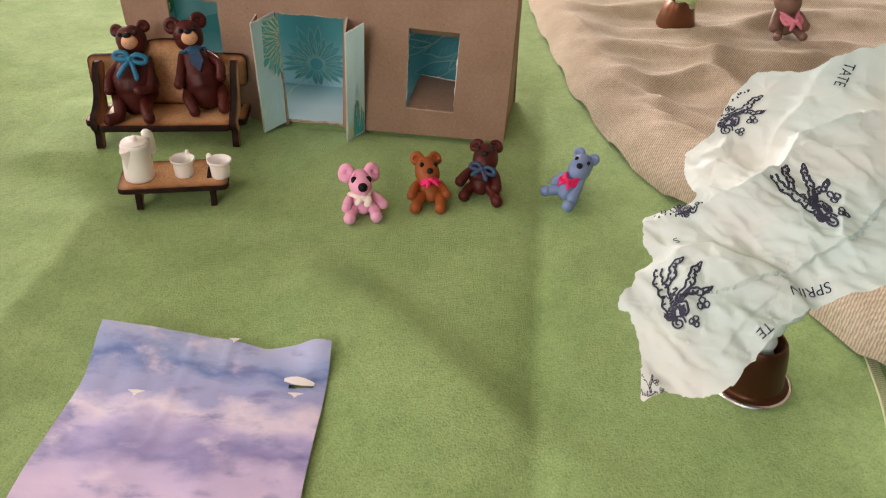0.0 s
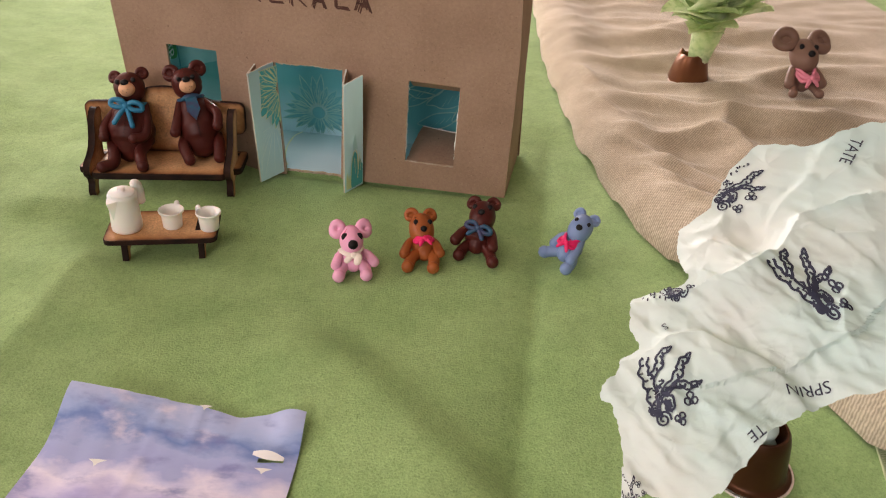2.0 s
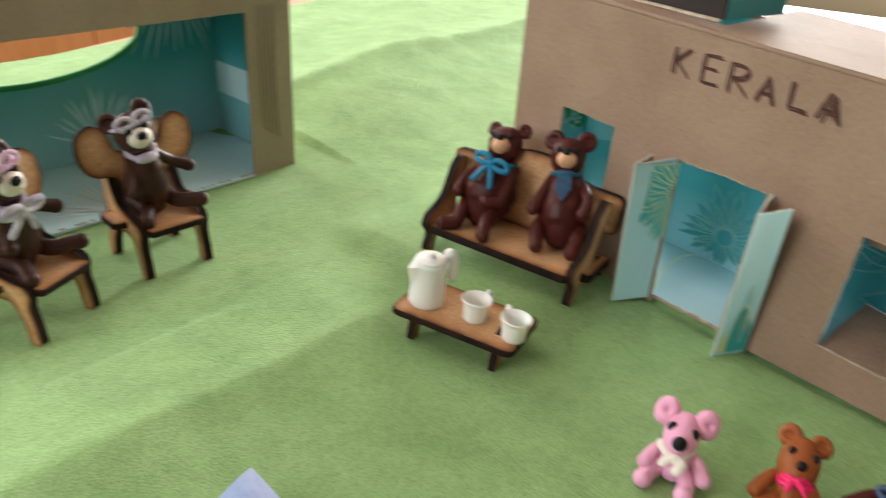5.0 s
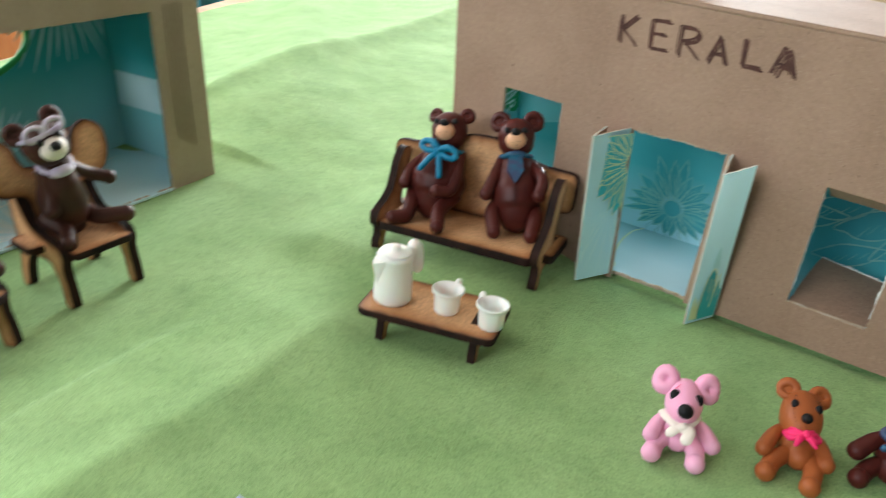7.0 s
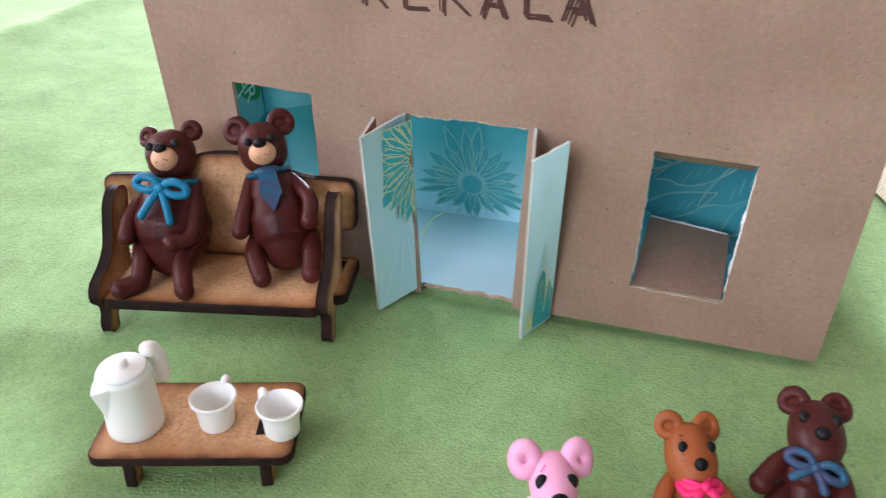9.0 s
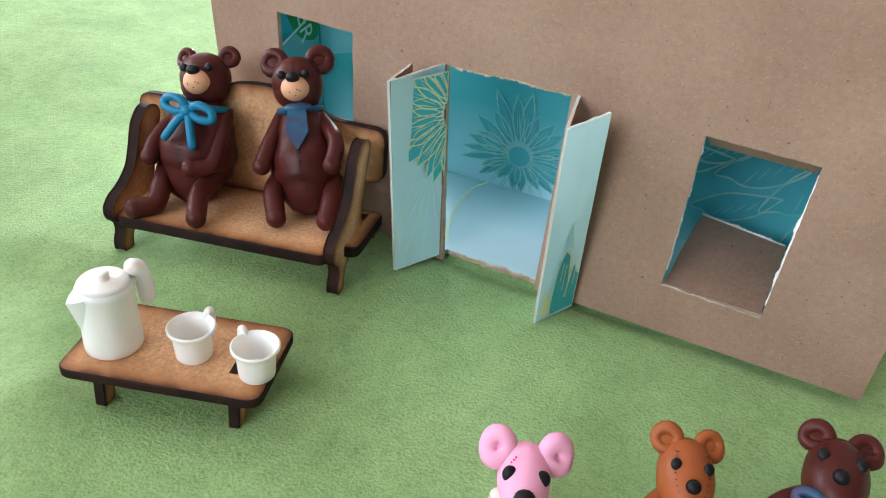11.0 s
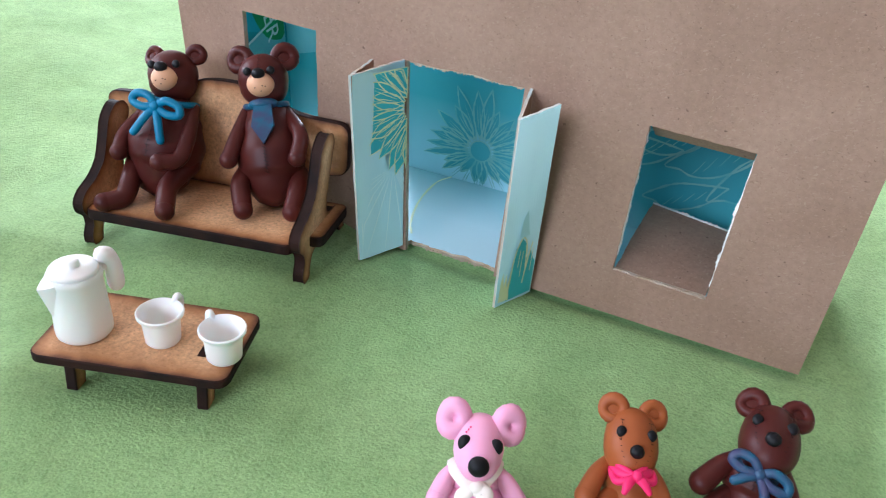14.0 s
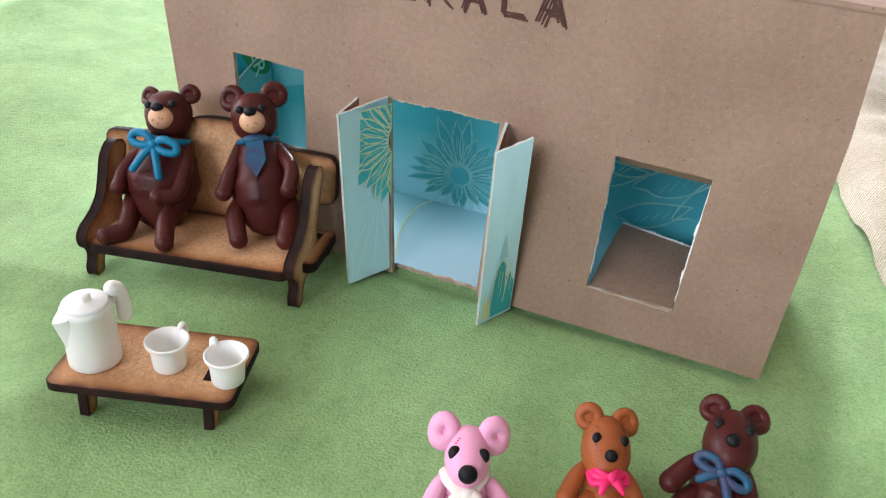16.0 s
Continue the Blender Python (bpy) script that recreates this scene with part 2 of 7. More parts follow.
def sky_paper():
    """Blue, white and violet clouds printed across a sheet."""
    mat = bpy.data.materials.new("cloud_print_paper")
    mat.use_nodes = True
    n, l = links(mat)
    tc = n.new("ShaderNodeTexCoord")

    def clouds(scale, stretch, lo, hi, shift):
        mp, no, mr = n.new("ShaderNodeMapping"), n.new("ShaderNodeTexNoise"), n.new("ShaderNodeMapRange")
        mp.inputs["Scale"].default_value = stretch
        mp.inputs["Location"].default_value = (shift, shift, 0)
        no.inputs["Scale"].default_value, no.inputs["Detail"].default_value, no.inputs["Roughness"].default_value = scale, 6, 0.55
        l.new(tc.outputs["Object"], mp.inputs["Vector"])
        l.new(mp.outputs[0], no.inputs["Vector"])
        mr.interpolation_type = "SMOOTHSTEP"
        mr.inputs["From Min"].default_value, mr.inputs["From Max"].default_value = lo, hi
        l.new(no.outputs["Fac"], mr.inputs["Value"])
        return mr.outputs[0]

    def blend(a, b, f):
        m = n.new("ShaderNodeMix")
        m.data_type = "RGBA"
        for key, v in (("A", a), ("B", b)):
            if isinstance(v, tuple):
                m.inputs[key].default_value = (*v, 1)
            else:
                l.new(v, m.inputs[key])
        l.new(f, m.inputs["Factor"])
        return m.outputs["Result"]
    sep, warp, add, span, ramp = n.new("ShaderNodeSeparateXYZ"), n.new("ShaderNodeTexNoise"), n.new("ShaderNodeMath"), n.new("ShaderNodeMapRange"), n.new("ShaderNodeValToRGB")
    squeeze = n.new("ShaderNodeMapping")
    squeeze.inputs["Scale"].default_value = (0.75, 1.25, 1)
    l.new(tc.outputs["Object"], sep.inputs[0])
    l.new(tc.outputs["Object"], squeeze.inputs["Vector"])
    l.new(squeeze.outputs[0], warp.inputs["Vector"])
    warp.inputs["Scale"].default_value, warp.inputs["Detail"].default_value, warp.inputs["Roughness"].default_value = 42, 5, 0.55
    add.operation = "MULTIPLY_ADD"
    add.inputs[1].default_value = 0.042
    l.new(warp.outputs["Fac"], add.inputs[0])
    l.new(sep.outputs["Y"], add.inputs[2])
    span.inputs["From Min"].default_value, span.inputs["From Max"].default_value = -0.155 + 0.021, 0.021
    l.new(add.outputs[0], span.inputs["Value"])
    l.new(span.outputs[0], ramp.inputs["Fac"])
    bands = [(0.0, (0.26, 0.23, 0.47)), (0.30, (0.40, 0.35, 0.62)), (0.43, (0.66, 0.57, 0.79)), (0.52, (0.53, 0.47, 0.72)), (0.59, (0.25, 0.24, 0.50)), (0.66, (0.40, 0.38, 0.66)),
             (0.73, (0.72, 0.68, 0.83)), (0.79, (0.33, 0.38, 0.66)), (0.845, (0.36, 0.43, 0.69)), (0.895, (0.13, 0.23, 0.52)), (0.94, (0.32, 0.43, 0.70)), (1.0, (0.41, 0.49, 0.73))]
    while len(ramp.color_ramp.elements) < len(bands):
        ramp.color_ramp.elements.new(0.5)
    for e, (at, c) in zip(ramp.color_ramp.elements, bands):
        e.position, e.color = at, (*c, 1)
    col = blend(ramp.outputs["Color"], (0.17, 0.20, 0.46), clouds(70, (0.7, 1.4, 1), 0.50, 0.78, 0.9))
    col = blend(col, (0.78, 0.73, 0.86), clouds(55, (0.8, 1.3, 1), 0.56, 0.82, 0.3))
    b = n["Principled BSDF"]
    l.new(col, b.inputs["Base Color"])
    b.inputs["Roughness"].default_value = 0.5
    last = None
    for scale, far in ((26, 0.0016), (80, 0.0004)):
        vo, bp, no, mx = n.new("ShaderNodeTexVoronoi"), n.new("ShaderNodeBump"), n.new("ShaderNodeTexNoise"), n.new("ShaderNodeVectorMath")
        no.inputs["Scale"].default_value = 30
        mx.operation = "MULTIPLY_ADD"
        mx.inputs[1].default_value = (0.02, 0.02, 0.02)
        l.new(tc.outputs["Object"], no.inputs["Vector"])
        l.new(no.outputs["Color"], mx.inputs[0])
        l.new(tc.outputs["Object"], mx.inputs[2])
        vo.inputs["Scale"].default_value = scale
        vo.feature = "F2"
        l.new(mx.outputs[0], vo.inputs["Vector"])
        bp.inputs["Strength"].default_value, bp.inputs["Distance"].default_value = 0.5, far
        l.new(vo.outputs["Distance"], bp.inputs["Height"])
        if last:
            l.new(last.outputs[0], bp.inputs["Normal"])
        last = bp
    l.new(last.outputs[0], b.inputs["Normal"])
    return mat


def crumpled(mat):
    """Sharp paper creases as relief."""
    n, l = links(mat)
    b = n["Principled BSDF"]
    tc, last = n.new("ShaderNodeTexCoord"), None
    for scale, far in ((34, 0.0022), (95, 0.0012)):
        vo, bp, no, mx = n.new("ShaderNodeTexVoronoi"), n.new("ShaderNodeBump"), n.new("ShaderNodeTexNoise"), n.new("ShaderNodeVectorMath")
        no.inputs["Scale"].default_value = scale * 0.6
        mx.operation = "MULTIPLY_ADD"
        mx.inputs[1].default_value = (0.02, 0.02, 0.02)
        l.new(tc.outputs["Object"], no.inputs["Vector"])
        l.new(no.outputs["Color"], mx.inputs[0])
        l.new(tc.outputs["Object"], mx.inputs[2])
        vo.feature = "F2"
        vo.inputs["Scale"].default_value = scale
        l.new(mx.outputs[0], vo.inputs["Vector"])
        bp.inputs["Strength"].default_value, bp.inputs["Distance"].default_value = 0.6, far
        l.new(vo.outputs["Distance"], bp.inputs["Height"])
        if last:
            l.new(last.outputs[0], bp.inputs["Normal"])
        last = bp
    l.new(last.outputs[0], b.inputs["Normal"])


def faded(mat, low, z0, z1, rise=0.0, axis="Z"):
    """Blends the base colour from low, at z0 along the axis, into the pattern at z1."""
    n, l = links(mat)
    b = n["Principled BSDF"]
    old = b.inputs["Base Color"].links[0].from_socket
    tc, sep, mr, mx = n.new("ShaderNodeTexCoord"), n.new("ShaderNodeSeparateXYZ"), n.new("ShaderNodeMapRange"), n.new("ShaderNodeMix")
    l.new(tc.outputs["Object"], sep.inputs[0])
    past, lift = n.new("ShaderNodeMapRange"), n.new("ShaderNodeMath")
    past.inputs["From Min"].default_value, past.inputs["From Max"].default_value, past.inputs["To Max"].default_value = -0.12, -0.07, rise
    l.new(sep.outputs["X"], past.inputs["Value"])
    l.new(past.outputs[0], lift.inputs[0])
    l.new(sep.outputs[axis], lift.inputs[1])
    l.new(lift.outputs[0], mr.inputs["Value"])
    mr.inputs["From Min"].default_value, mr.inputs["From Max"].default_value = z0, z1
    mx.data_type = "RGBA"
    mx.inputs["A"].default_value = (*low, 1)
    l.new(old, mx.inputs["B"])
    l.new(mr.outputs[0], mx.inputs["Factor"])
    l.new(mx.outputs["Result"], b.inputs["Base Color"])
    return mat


def woven(mat, scale):
    """Diagonal weave for the linen: relief, and base colour darker in its troughs."""
    n, l = links(mat)
    tc, wa, wb, ad, bp = n.new("ShaderNodeTexCoord"), n.new("ShaderNodeTexWave"), n.new("ShaderNodeTexWave"), n.new("ShaderNodeMath"), n.new("ShaderNodeBump")
    for w, turn in ((wa, 35), (wb, -50)):
        mp = n.new("ShaderNodeMapping")
        mp.inputs["Rotation"].default_value = (0, 0, radians(turn))
        l.new(tc.outputs["Object"], mp.inputs["Vector"])
        l.new(mp.outputs[0], w.inputs["Vector"])
        w.inputs["Scale"].default_value, w.inputs["Distortion"].default_value, w.inputs["Detail Scale"].default_value = scale * (1.0 if turn > 0 else 0.8), 3.0, 2
    ad.operation = "ADD"
    l.new(wa.outputs["Fac"], ad.inputs[0])
    half = n.new("ShaderNodeMath")
    half.operation = "MULTIPLY_ADD"
    half.inputs[1].default_value, half.inputs[2].default_value = 0.3, 0.35
    l.new(wb.outputs["Fac"], half.inputs[0])
    l.new(half.outputs[0], ad.inputs[1])
    bp.inputs["Strength"].default_value, bp.inputs["Distance"].default_value = 0.35, 0.0005
    l.new(ad.outputs[0], bp.inputs["Height"])
    b = n["Principled BSDF"]
    l.new(bp.outputs[0], b.inputs["Normal"])
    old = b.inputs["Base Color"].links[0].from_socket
    # Base colour multiplied down in the weave's troughs, up on its ridges.
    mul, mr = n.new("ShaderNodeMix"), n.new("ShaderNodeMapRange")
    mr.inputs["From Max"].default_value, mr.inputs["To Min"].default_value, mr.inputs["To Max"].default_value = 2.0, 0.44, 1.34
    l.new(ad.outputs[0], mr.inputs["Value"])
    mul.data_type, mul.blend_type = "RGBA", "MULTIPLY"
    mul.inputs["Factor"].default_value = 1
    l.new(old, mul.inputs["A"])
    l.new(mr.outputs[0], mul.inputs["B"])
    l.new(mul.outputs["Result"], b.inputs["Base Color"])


def brushed(mat):
    """Patches where the nap of the suede is stroked one way or the other."""
    n, l = links(mat)
    b = n["Principled BSDF"]
    tc, last = n.new("ShaderNodeTexCoord"), b.inputs["Base Color"].links[0].from_socket
    for scale, lo, hi, flat_x in ((34, 0.95, 1.03, 1.0), (95, 0.95, 1.04, 1.0), (300, 0.94, 1.06, 1.0)):
        mp, no, mr, mx = n.new("ShaderNodeMapping"), n.new("ShaderNodeTexNoise"), n.new("ShaderNodeMapRange"), n.new("ShaderNodeMix")
        mp.inputs["Scale"].default_value = (flat_x, 1, 1)
        mp.inputs["Rotation"].default_value = (0, 0, radians(scale))
        l.new(tc.outputs["Object"], mp.inputs["Vector"])
        l.new(mp.outputs[0], no.inputs["Vector"])
        no.inputs["Scale"].default_value, no.inputs["Detail"].default_value, no.inputs["Distortion"].default_value = scale, 3, 0.6
        mr.inputs["From Min"].default_value, mr.inputs["From Max"].default_value, mr.inputs["To Min"].default_value, mr.inputs["To Max"].default_value = 0.34, 0.58, lo, hi
        l.new(no.outputs["Fac"], mr.inputs["Value"])
        mx.data_type, mx.blend_type = "RGBA", "MULTIPLY"
        mx.inputs["Factor"].default_value = 1
        l.new(last, mx.inputs["A"])
        l.new(mr.outputs[0], mx.inputs["B"])
        last = mx.outputs["Result"]
    l.new(last, b.inputs["Base Color"])


def fibres(mat, light, dark):
    """Short pale and dark fibres pressed into card."""
    n, l = links(mat)
    b = n["Principled BSDF"]
    tc = n.new("ShaderNodeTexCoord")
    last = b.inputs["Base Color"].links[0].from_socket
    for k, (turn, colour, lo, hi) in enumerate(((25, light, 0.66, 0.72), (-50, dark, 0.67, 0.72), (80, light, 0.67, 0.73), (-10, dark, 0.69, 0.74))):
        mp, no, mr, mx = n.new("ShaderNodeMapping"), n.new("ShaderNodeTexNoise"), n.new("ShaderNodeMapRange"), n.new("ShaderNodeMix")
        spin = n.new("ShaderNodeMapping")
        spin.inputs["Rotation"].default_value = (0, radians(turn), radians(turn))
        mp.inputs["Scale"].default_value = (450, 900, 1500)
        mp.inputs["Location"].default_value = (3.1 * k, 1.7 * k, 0)
        l.new(tc.outputs["Object"], spin.inputs["Vector"])
        l.new(spin.outputs[0], mp.inputs["Vector"])
        l.new(mp.outputs[0], no.inputs["Vector"])
        no.inputs["Scale"].default_value, no.inputs["Detail"].default_value, no.inputs["Distortion"].default_value = 1.0, 1, 0.4
        mr.inputs["From Min"].default_value, mr.inputs["From Max"].default_value, mr.inputs["To Max"].default_value = lo, hi, 0.22
        l.new(no.outputs["Fac"], mr.inputs["Value"])
        mx.data_type = "RGBA"
        mx.inputs["B"].default_value = (*colour, 1)
        l.new(mr.outputs[0], mx.inputs["Factor"])
        l.new(last, mx.inputs["A"])
        last = mx.outputs["Result"]
    l.new(last, b.inputs["Base Color"])


fibres(KRAFT, (0.52, 0.38, 0.28), (0.13, 0.07, 0.045))
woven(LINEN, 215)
brushed(SUEDE)
crumpled(TISSUE)
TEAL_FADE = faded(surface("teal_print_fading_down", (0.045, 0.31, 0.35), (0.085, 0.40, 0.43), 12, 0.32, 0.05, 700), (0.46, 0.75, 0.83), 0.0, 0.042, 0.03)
AQUA_FADE = faded(surface("aqua_print_fading_down", (0.035, 0.36, 0.41), (0.065, 0.45, 0.49), 12, 0.32, 0.05, 700), (0.36, 0.68, 0.76), 0.0, 0.07)
# Pale towards the door, teal towards the back wall.
FLOOR_TEAL = faded(surface("teal_floor_paler_forward", (0.22, 0.54, 0.61), (0.28, 0.58, 0.65), 14, 0.22, 0.05, 600, spec=0.5), (0.62, 0.85, 0.93), 0.030, 0.070, 0.05, "Y")
SKY_PAPER = sky_paper()


# ---- builders ----
def V(*a):
    return Vector(a)


def part(name, bm, mats, parent=None, label="", smooth=True, at=None):
    """Links a bmesh, in decimetres, as one mesh object under its thing or part."""
    bmesh.ops.scale(bm, vec=(DM, DM, DM), verts=bm.verts)
    me = bpy.data.meshes.new(name)
    bm.to_mesh(me)
    bm.free()
    for m in mats if isinstance(mats, (list, tuple)) else [mats]:
        me.materials.append(m)
    if smooth:
        me.shade_smooth()
        me.set_sharp_from_angle(angle=radians(50))
    ob = new(name, me)
    if parent:
        ob.parent = parent
    if at is not None:
        ob.matrix_basis = at
    if label:
        ob["label"] = label
    return ob


def base(name, x, y, z=0.0, turn=0.0, label="", category="", group="", kind=""):
    """The Empty of a thing with parts, at its foot."""
    ob = new(name)
    ob.empty_display_size = 0.01
    ob.matrix_basis = pose(x * DM, y * DM, z * DM, 0, 0, turn)
    return tagged(ob, label, category, group, kind)


def ball(bm, c, r, mi=0, turn=None, seg=16, rings=10):
    r = (r, r, r) if isinstance(r, (int, float)) else r
    m = Matrix.Translation(c) @ (turn.to_4x4() if turn else Matrix()) @ Matrix.Diagonal((*r, 1))
    made = bmesh.ops.create_uvsphere(bm, u_segments=seg, v_segments=rings, radius=1, matrix=m)
    for f in {f for v in made["verts"] for f in v.link_faces}:
        f.material_index = mi
    return made["verts"]


def tube(bm, pts, radii, mi=0, seg=10, closed=False, flat=1.0):
    """A round (or, with flat below 1, strap-like) sweep along points; open ends are closed by domes."""
    pts = [Vector(p) for p in pts]
    radii = [radii] * len(pts) if isinstance(radii, (int, float)) else list(radii)
    if not closed:
        a, b = (pts[0] - pts[1]).normalized(), (pts[-1] - pts[-2]).normalized()
        r0, r1 = radii[0], radii[-1]
        pts = [pts[0] + a * r0, pts[0] + a * r0 * 0.8, pts[0] + a * r0 * 0.4] + pts + [pts[-1] + b * r1 * 0.4, pts[-1] + b * r1 * 0.8, pts[-1] + b * r1]
        radii = [r0 * 0.12, r0 * 0.6, r0 * 0.92] + radii + [r1 * 0.92, r1 * 0.6, r1 * 0.12]
    rings, n, side = [], len(pts), None
    for i, p in enumerate(pts):
        d = (pts[(i + 1) % n] - pts[i - 1]) if closed else (pts[min(i + 1, n - 1)] - pts[max(i - 1, 0)])
        d.normalize()
        if side is None:
            side = d.orthogonal().normalized() if abs(d.y) > 0.95 else d.cross(V(0, 1, 0)).normalized()
        side = (side - d * side.dot(d)).normalized()
        up = d.cross(side)
        rings.append([bm.verts.new(p + (side * math.cos(a) + up * math.sin(a) * flat) * radii[i]) for a in (2 * math.pi * k / seg for k in range(seg))])
    for i in range(n if closed else n - 1):
        a, b = rings[i], rings[(i + 1) % n]
        for k in range(seg):
            bm.faces.new((a[k], a[(k + 1) % seg], b[(k + 1) % seg], b[k])).material_index = mi
    if not closed:
        bm.faces.new(rings[0][::-1]).material_index = mi
        bm.faces.new(rings[-1]).material_index = mi


def bend(points, n=6):
    """A smooth line through points."""
    p = [Vector(q) for q in points]
    p = [2 * p[0] - p[1]] + p + [2 * p[-1] - p[-2]]
    out = []
    for i in range(1, len(p) - 2):
        for k in range(n):
            t = k / n
            out.append(0.5 * (2 * p[i] + (p[i + 1] - p[i - 1]) * t + (2 * p[i - 1] - 5 * p[i] + 4 * p[i + 1] - p[i + 2]) * t * t + (3 * p[i] - p[i - 1] - 3 * p[i + 1] + p[i + 2]) * t ** 3))
    return out + [p[-2]]


def lathe(bm, profile, mi=0, seg=40, c=(0, 0, 0)):
    """A turned shape from (radius, height) pairs."""
    rings = [[bm.verts.new((c[0] + r * math.cos(2 * math.pi * k / seg), c[1] + r * math.sin(2 * math.pi * k / seg), c[2] + z)) for k in range(seg)] for r, z in profile]
    for a, b in zip(rings, rings[1:]):
        for k in range(seg):
            bm.faces.new((a[k], a[(k + 1) % seg], b[(k + 1) % seg], b[k])).material_index = mi
    return rings


def box(bm, lo, hi, mi=0, m=None):
    x0, y0, z0 = lo
    x1, y1, z1 = hi
    c = [(x0, y0, z0), (x1, y0, z0), (x1, y1, z0), (x0, y1, z0), (x0, y0, z1), (x1, y0, z1), (x1, y1, z1), (x0, y1, z1)]
    v = [bm.verts.new(m @ Vector(q) if m else q) for q in c]
    for f in ((3, 2, 1, 0), (4, 5, 6, 7), (0, 1, 5, 4), (1, 2, 6, 5), (2, 3, 7, 6), (3, 0, 4, 7)):
        bm.faces.new([v[i] for i in f]).material_index = mi
    return v


def rounded(corners, r, n=5):
    """A polygon with its corners rounded."""
    out, c = [], [Vector((*q, 0)) for q in corners]
    for i, p in enumerate(c):
        a, b = (c[i - 1] - p), (c[(i + 1) % len(c)] - p)
        k = min(r, a.length * 0.45, b.length * 0.45)
        a, b = p + a.normalized() * k, p + b.normalized() * k
        for j in range(n + 1):
            t = j / n
            q = a * (1 - t) ** 2 + p * 2 * t * (1 - t) + b * t * t
            out.append((q.x, q.y))
    return out


def board(outline, thick, m, scorch=0.028):
    """A laser-cut board: the outline in its own plane, thick along its normal; scorched faces and burnt edge (materials 0, 1)."""
    bm = bmesh.new()
    f = bm.faces.new([bm.verts.new((x, y, 0)) for x, y in outline])
    f.normal_update()
    if f.normal.z < 0:
        f.normal_flip()
    ring = [Vector((*q, 0)) for q in outline]
    for axis in (0, 1):
        lo, hi = min(q[axis] for q in ring), max(q[axis] for q in ring)
        for k in range(1, int((hi - lo) / 0.016)):
            co, no = V(0, 0, 0), V(0, 0, 0)
            co[axis], no[axis] = lo + 0.016 * k + 0.001, 1
            bmesh.ops.bisect_plane(bm, geom=bm.verts[:] + bm.edges[:] + bm.faces[:], dist=1e-5, plane_co=co, plane_no=no)
    lay = bm.verts.layers.float.new("scorch")
    for v in bm.verts:
        far = 9.0
        for a, b in zip(ring, ring[1:] + ring[:1]):
            ab = b - a
            t = min(1, max(0, (v.co - a).dot(ab) / max(1e-9, ab.length_squared)))
            far = min(far, (v.co - a - ab * t).length)
        v[lay] = math.exp(-far / scorch)
    top = bm.faces[:]
    low = bmesh.ops.duplicate(bm, geom=top)
    down = [g for g in low["geom"] if isinstance(g, bmesh.types.BMFace)]
    bmesh.ops.translate(bm, vec=(0, 0, thick), verts=list({v for f in top for v in f.verts}))
    bmesh.ops.reverse_faces(bm, faces=down)
    loops = []
    for z in (0.0, 0.12, 0.88, 1.0):
        out = 0.004 if 0 < z < 1 else 0.0
        row = []
        for i, p in enumerate(ring):
            d = (ring[(i + 1) % len(ring)] - ring[i - 1]).normalized()
            row.append(bm.verts.new(p + V(d.y, -d.x, 0) * out + V(0, 0, z * thick)))
        loops.append(row)
    for a, b in zip(loops, loops[1:]):
        for i in range(len(ring)):
            j = (i + 1) % len(ring)
            bm.faces.new((a[i], a[j], b[j], b[i])).material_index = 1
    bmesh.ops.transform(bm, matrix=m, verts=bm.verts)
    return bm


def scorched_wood():
    """Pressed fibre board, toasted brown where the laser cut it."""
    mat = surface("laser_cut_mdf", (0.60, 0.335, 0.168), (0.74, 0.445, 0.240), 45, 0.55, 0.1, 1100, (0.20, 0.085, 0.036), 0.55, grain=0.3, grain_scale=700, fleck=(0.6, 0.72))
    n, l = links(mat)
    b = n["Principled BSDF"]
    old = b.inputs["Base Color"].links[0].from_socket
    at, no, mul, mr, mx, mx2, mr2 = n.new("ShaderNodeAttribute"), n.new("ShaderNodeTexNoise"), n.new("ShaderNodeMath"), n.new("ShaderNodeMapRange"), n.new("ShaderNodeMix"), n.new("ShaderNodeMix"), n.new("ShaderNodeMapRange")
    at.attribute_name = "scorch"
    tc = n.new("ShaderNodeTexCoord")
    l.new(tc.outputs["Object"], no.inputs["Vector"])
    no.inputs["Scale"].default_value, no.inputs["Detail"].default_value = 190, 4
    mul.operation = "MULTIPLY_ADD"
    l.new(no.outputs["Fac"], mul.inputs[0])
    mul.inputs[1].default_value = 0.55
    l.new(at.outputs["Fac"], mul.inputs[2])
    mr.inputs["From Min"].default_value, mr.inputs["From Max"].default_value, mr.inputs["To Max"].default_value = 0.35, 0.9, 0.9
    mr2.inputs["From Min"].default_value, mr2.inputs["From Max"].default_value = 0.9, 1.3
    for q in (mr, mr2):
        l.new(mul.outputs[0], q.inputs["Value"])
    for q, c in ((mx, (0.36, 0.15, 0.052, 1)), (mx2, (0.10, 0.032, 0.012, 1))):
        q.data_type = "RGBA"
        q.inputs["B"].default_value = c
    l.new(old, mx.inputs["A"])
    l.new(mr.outputs[0], mx.inputs["Factor"])
    l.new(mx.outputs["Result"], mx2.inputs["A"])
    l.new(mr2.outputs[0], mx2.inputs["Factor"])
    l.new(mx2.outputs["Result"], b.inputs["Base Color"])
    return mat


WOODS = [scorched_wood(), BURNT]


def frame_of(origin, along, up):
    """The matrix of a plane: its x runs along, its y up."""
    a, u = Vector(along).normalized(), Vector(up).normalized()
    n = a.cross(u).normalized()
    u = n.cross(a)
    return Matrix.Translation(origin) @ Matrix((a, u, n)).transposed().to_4x4()


def hump(x, a, w):
    return a * math.exp(-((x / w) ** 2))


def crease(d, a, w):
    """A soft fold: rises slowly on one side and falls off quickly on the other."""
    return a * (math.exp(-((d / w) ** 2)) if d < 0 else math.exp(-((d / (0.35 * w)) ** 2)))


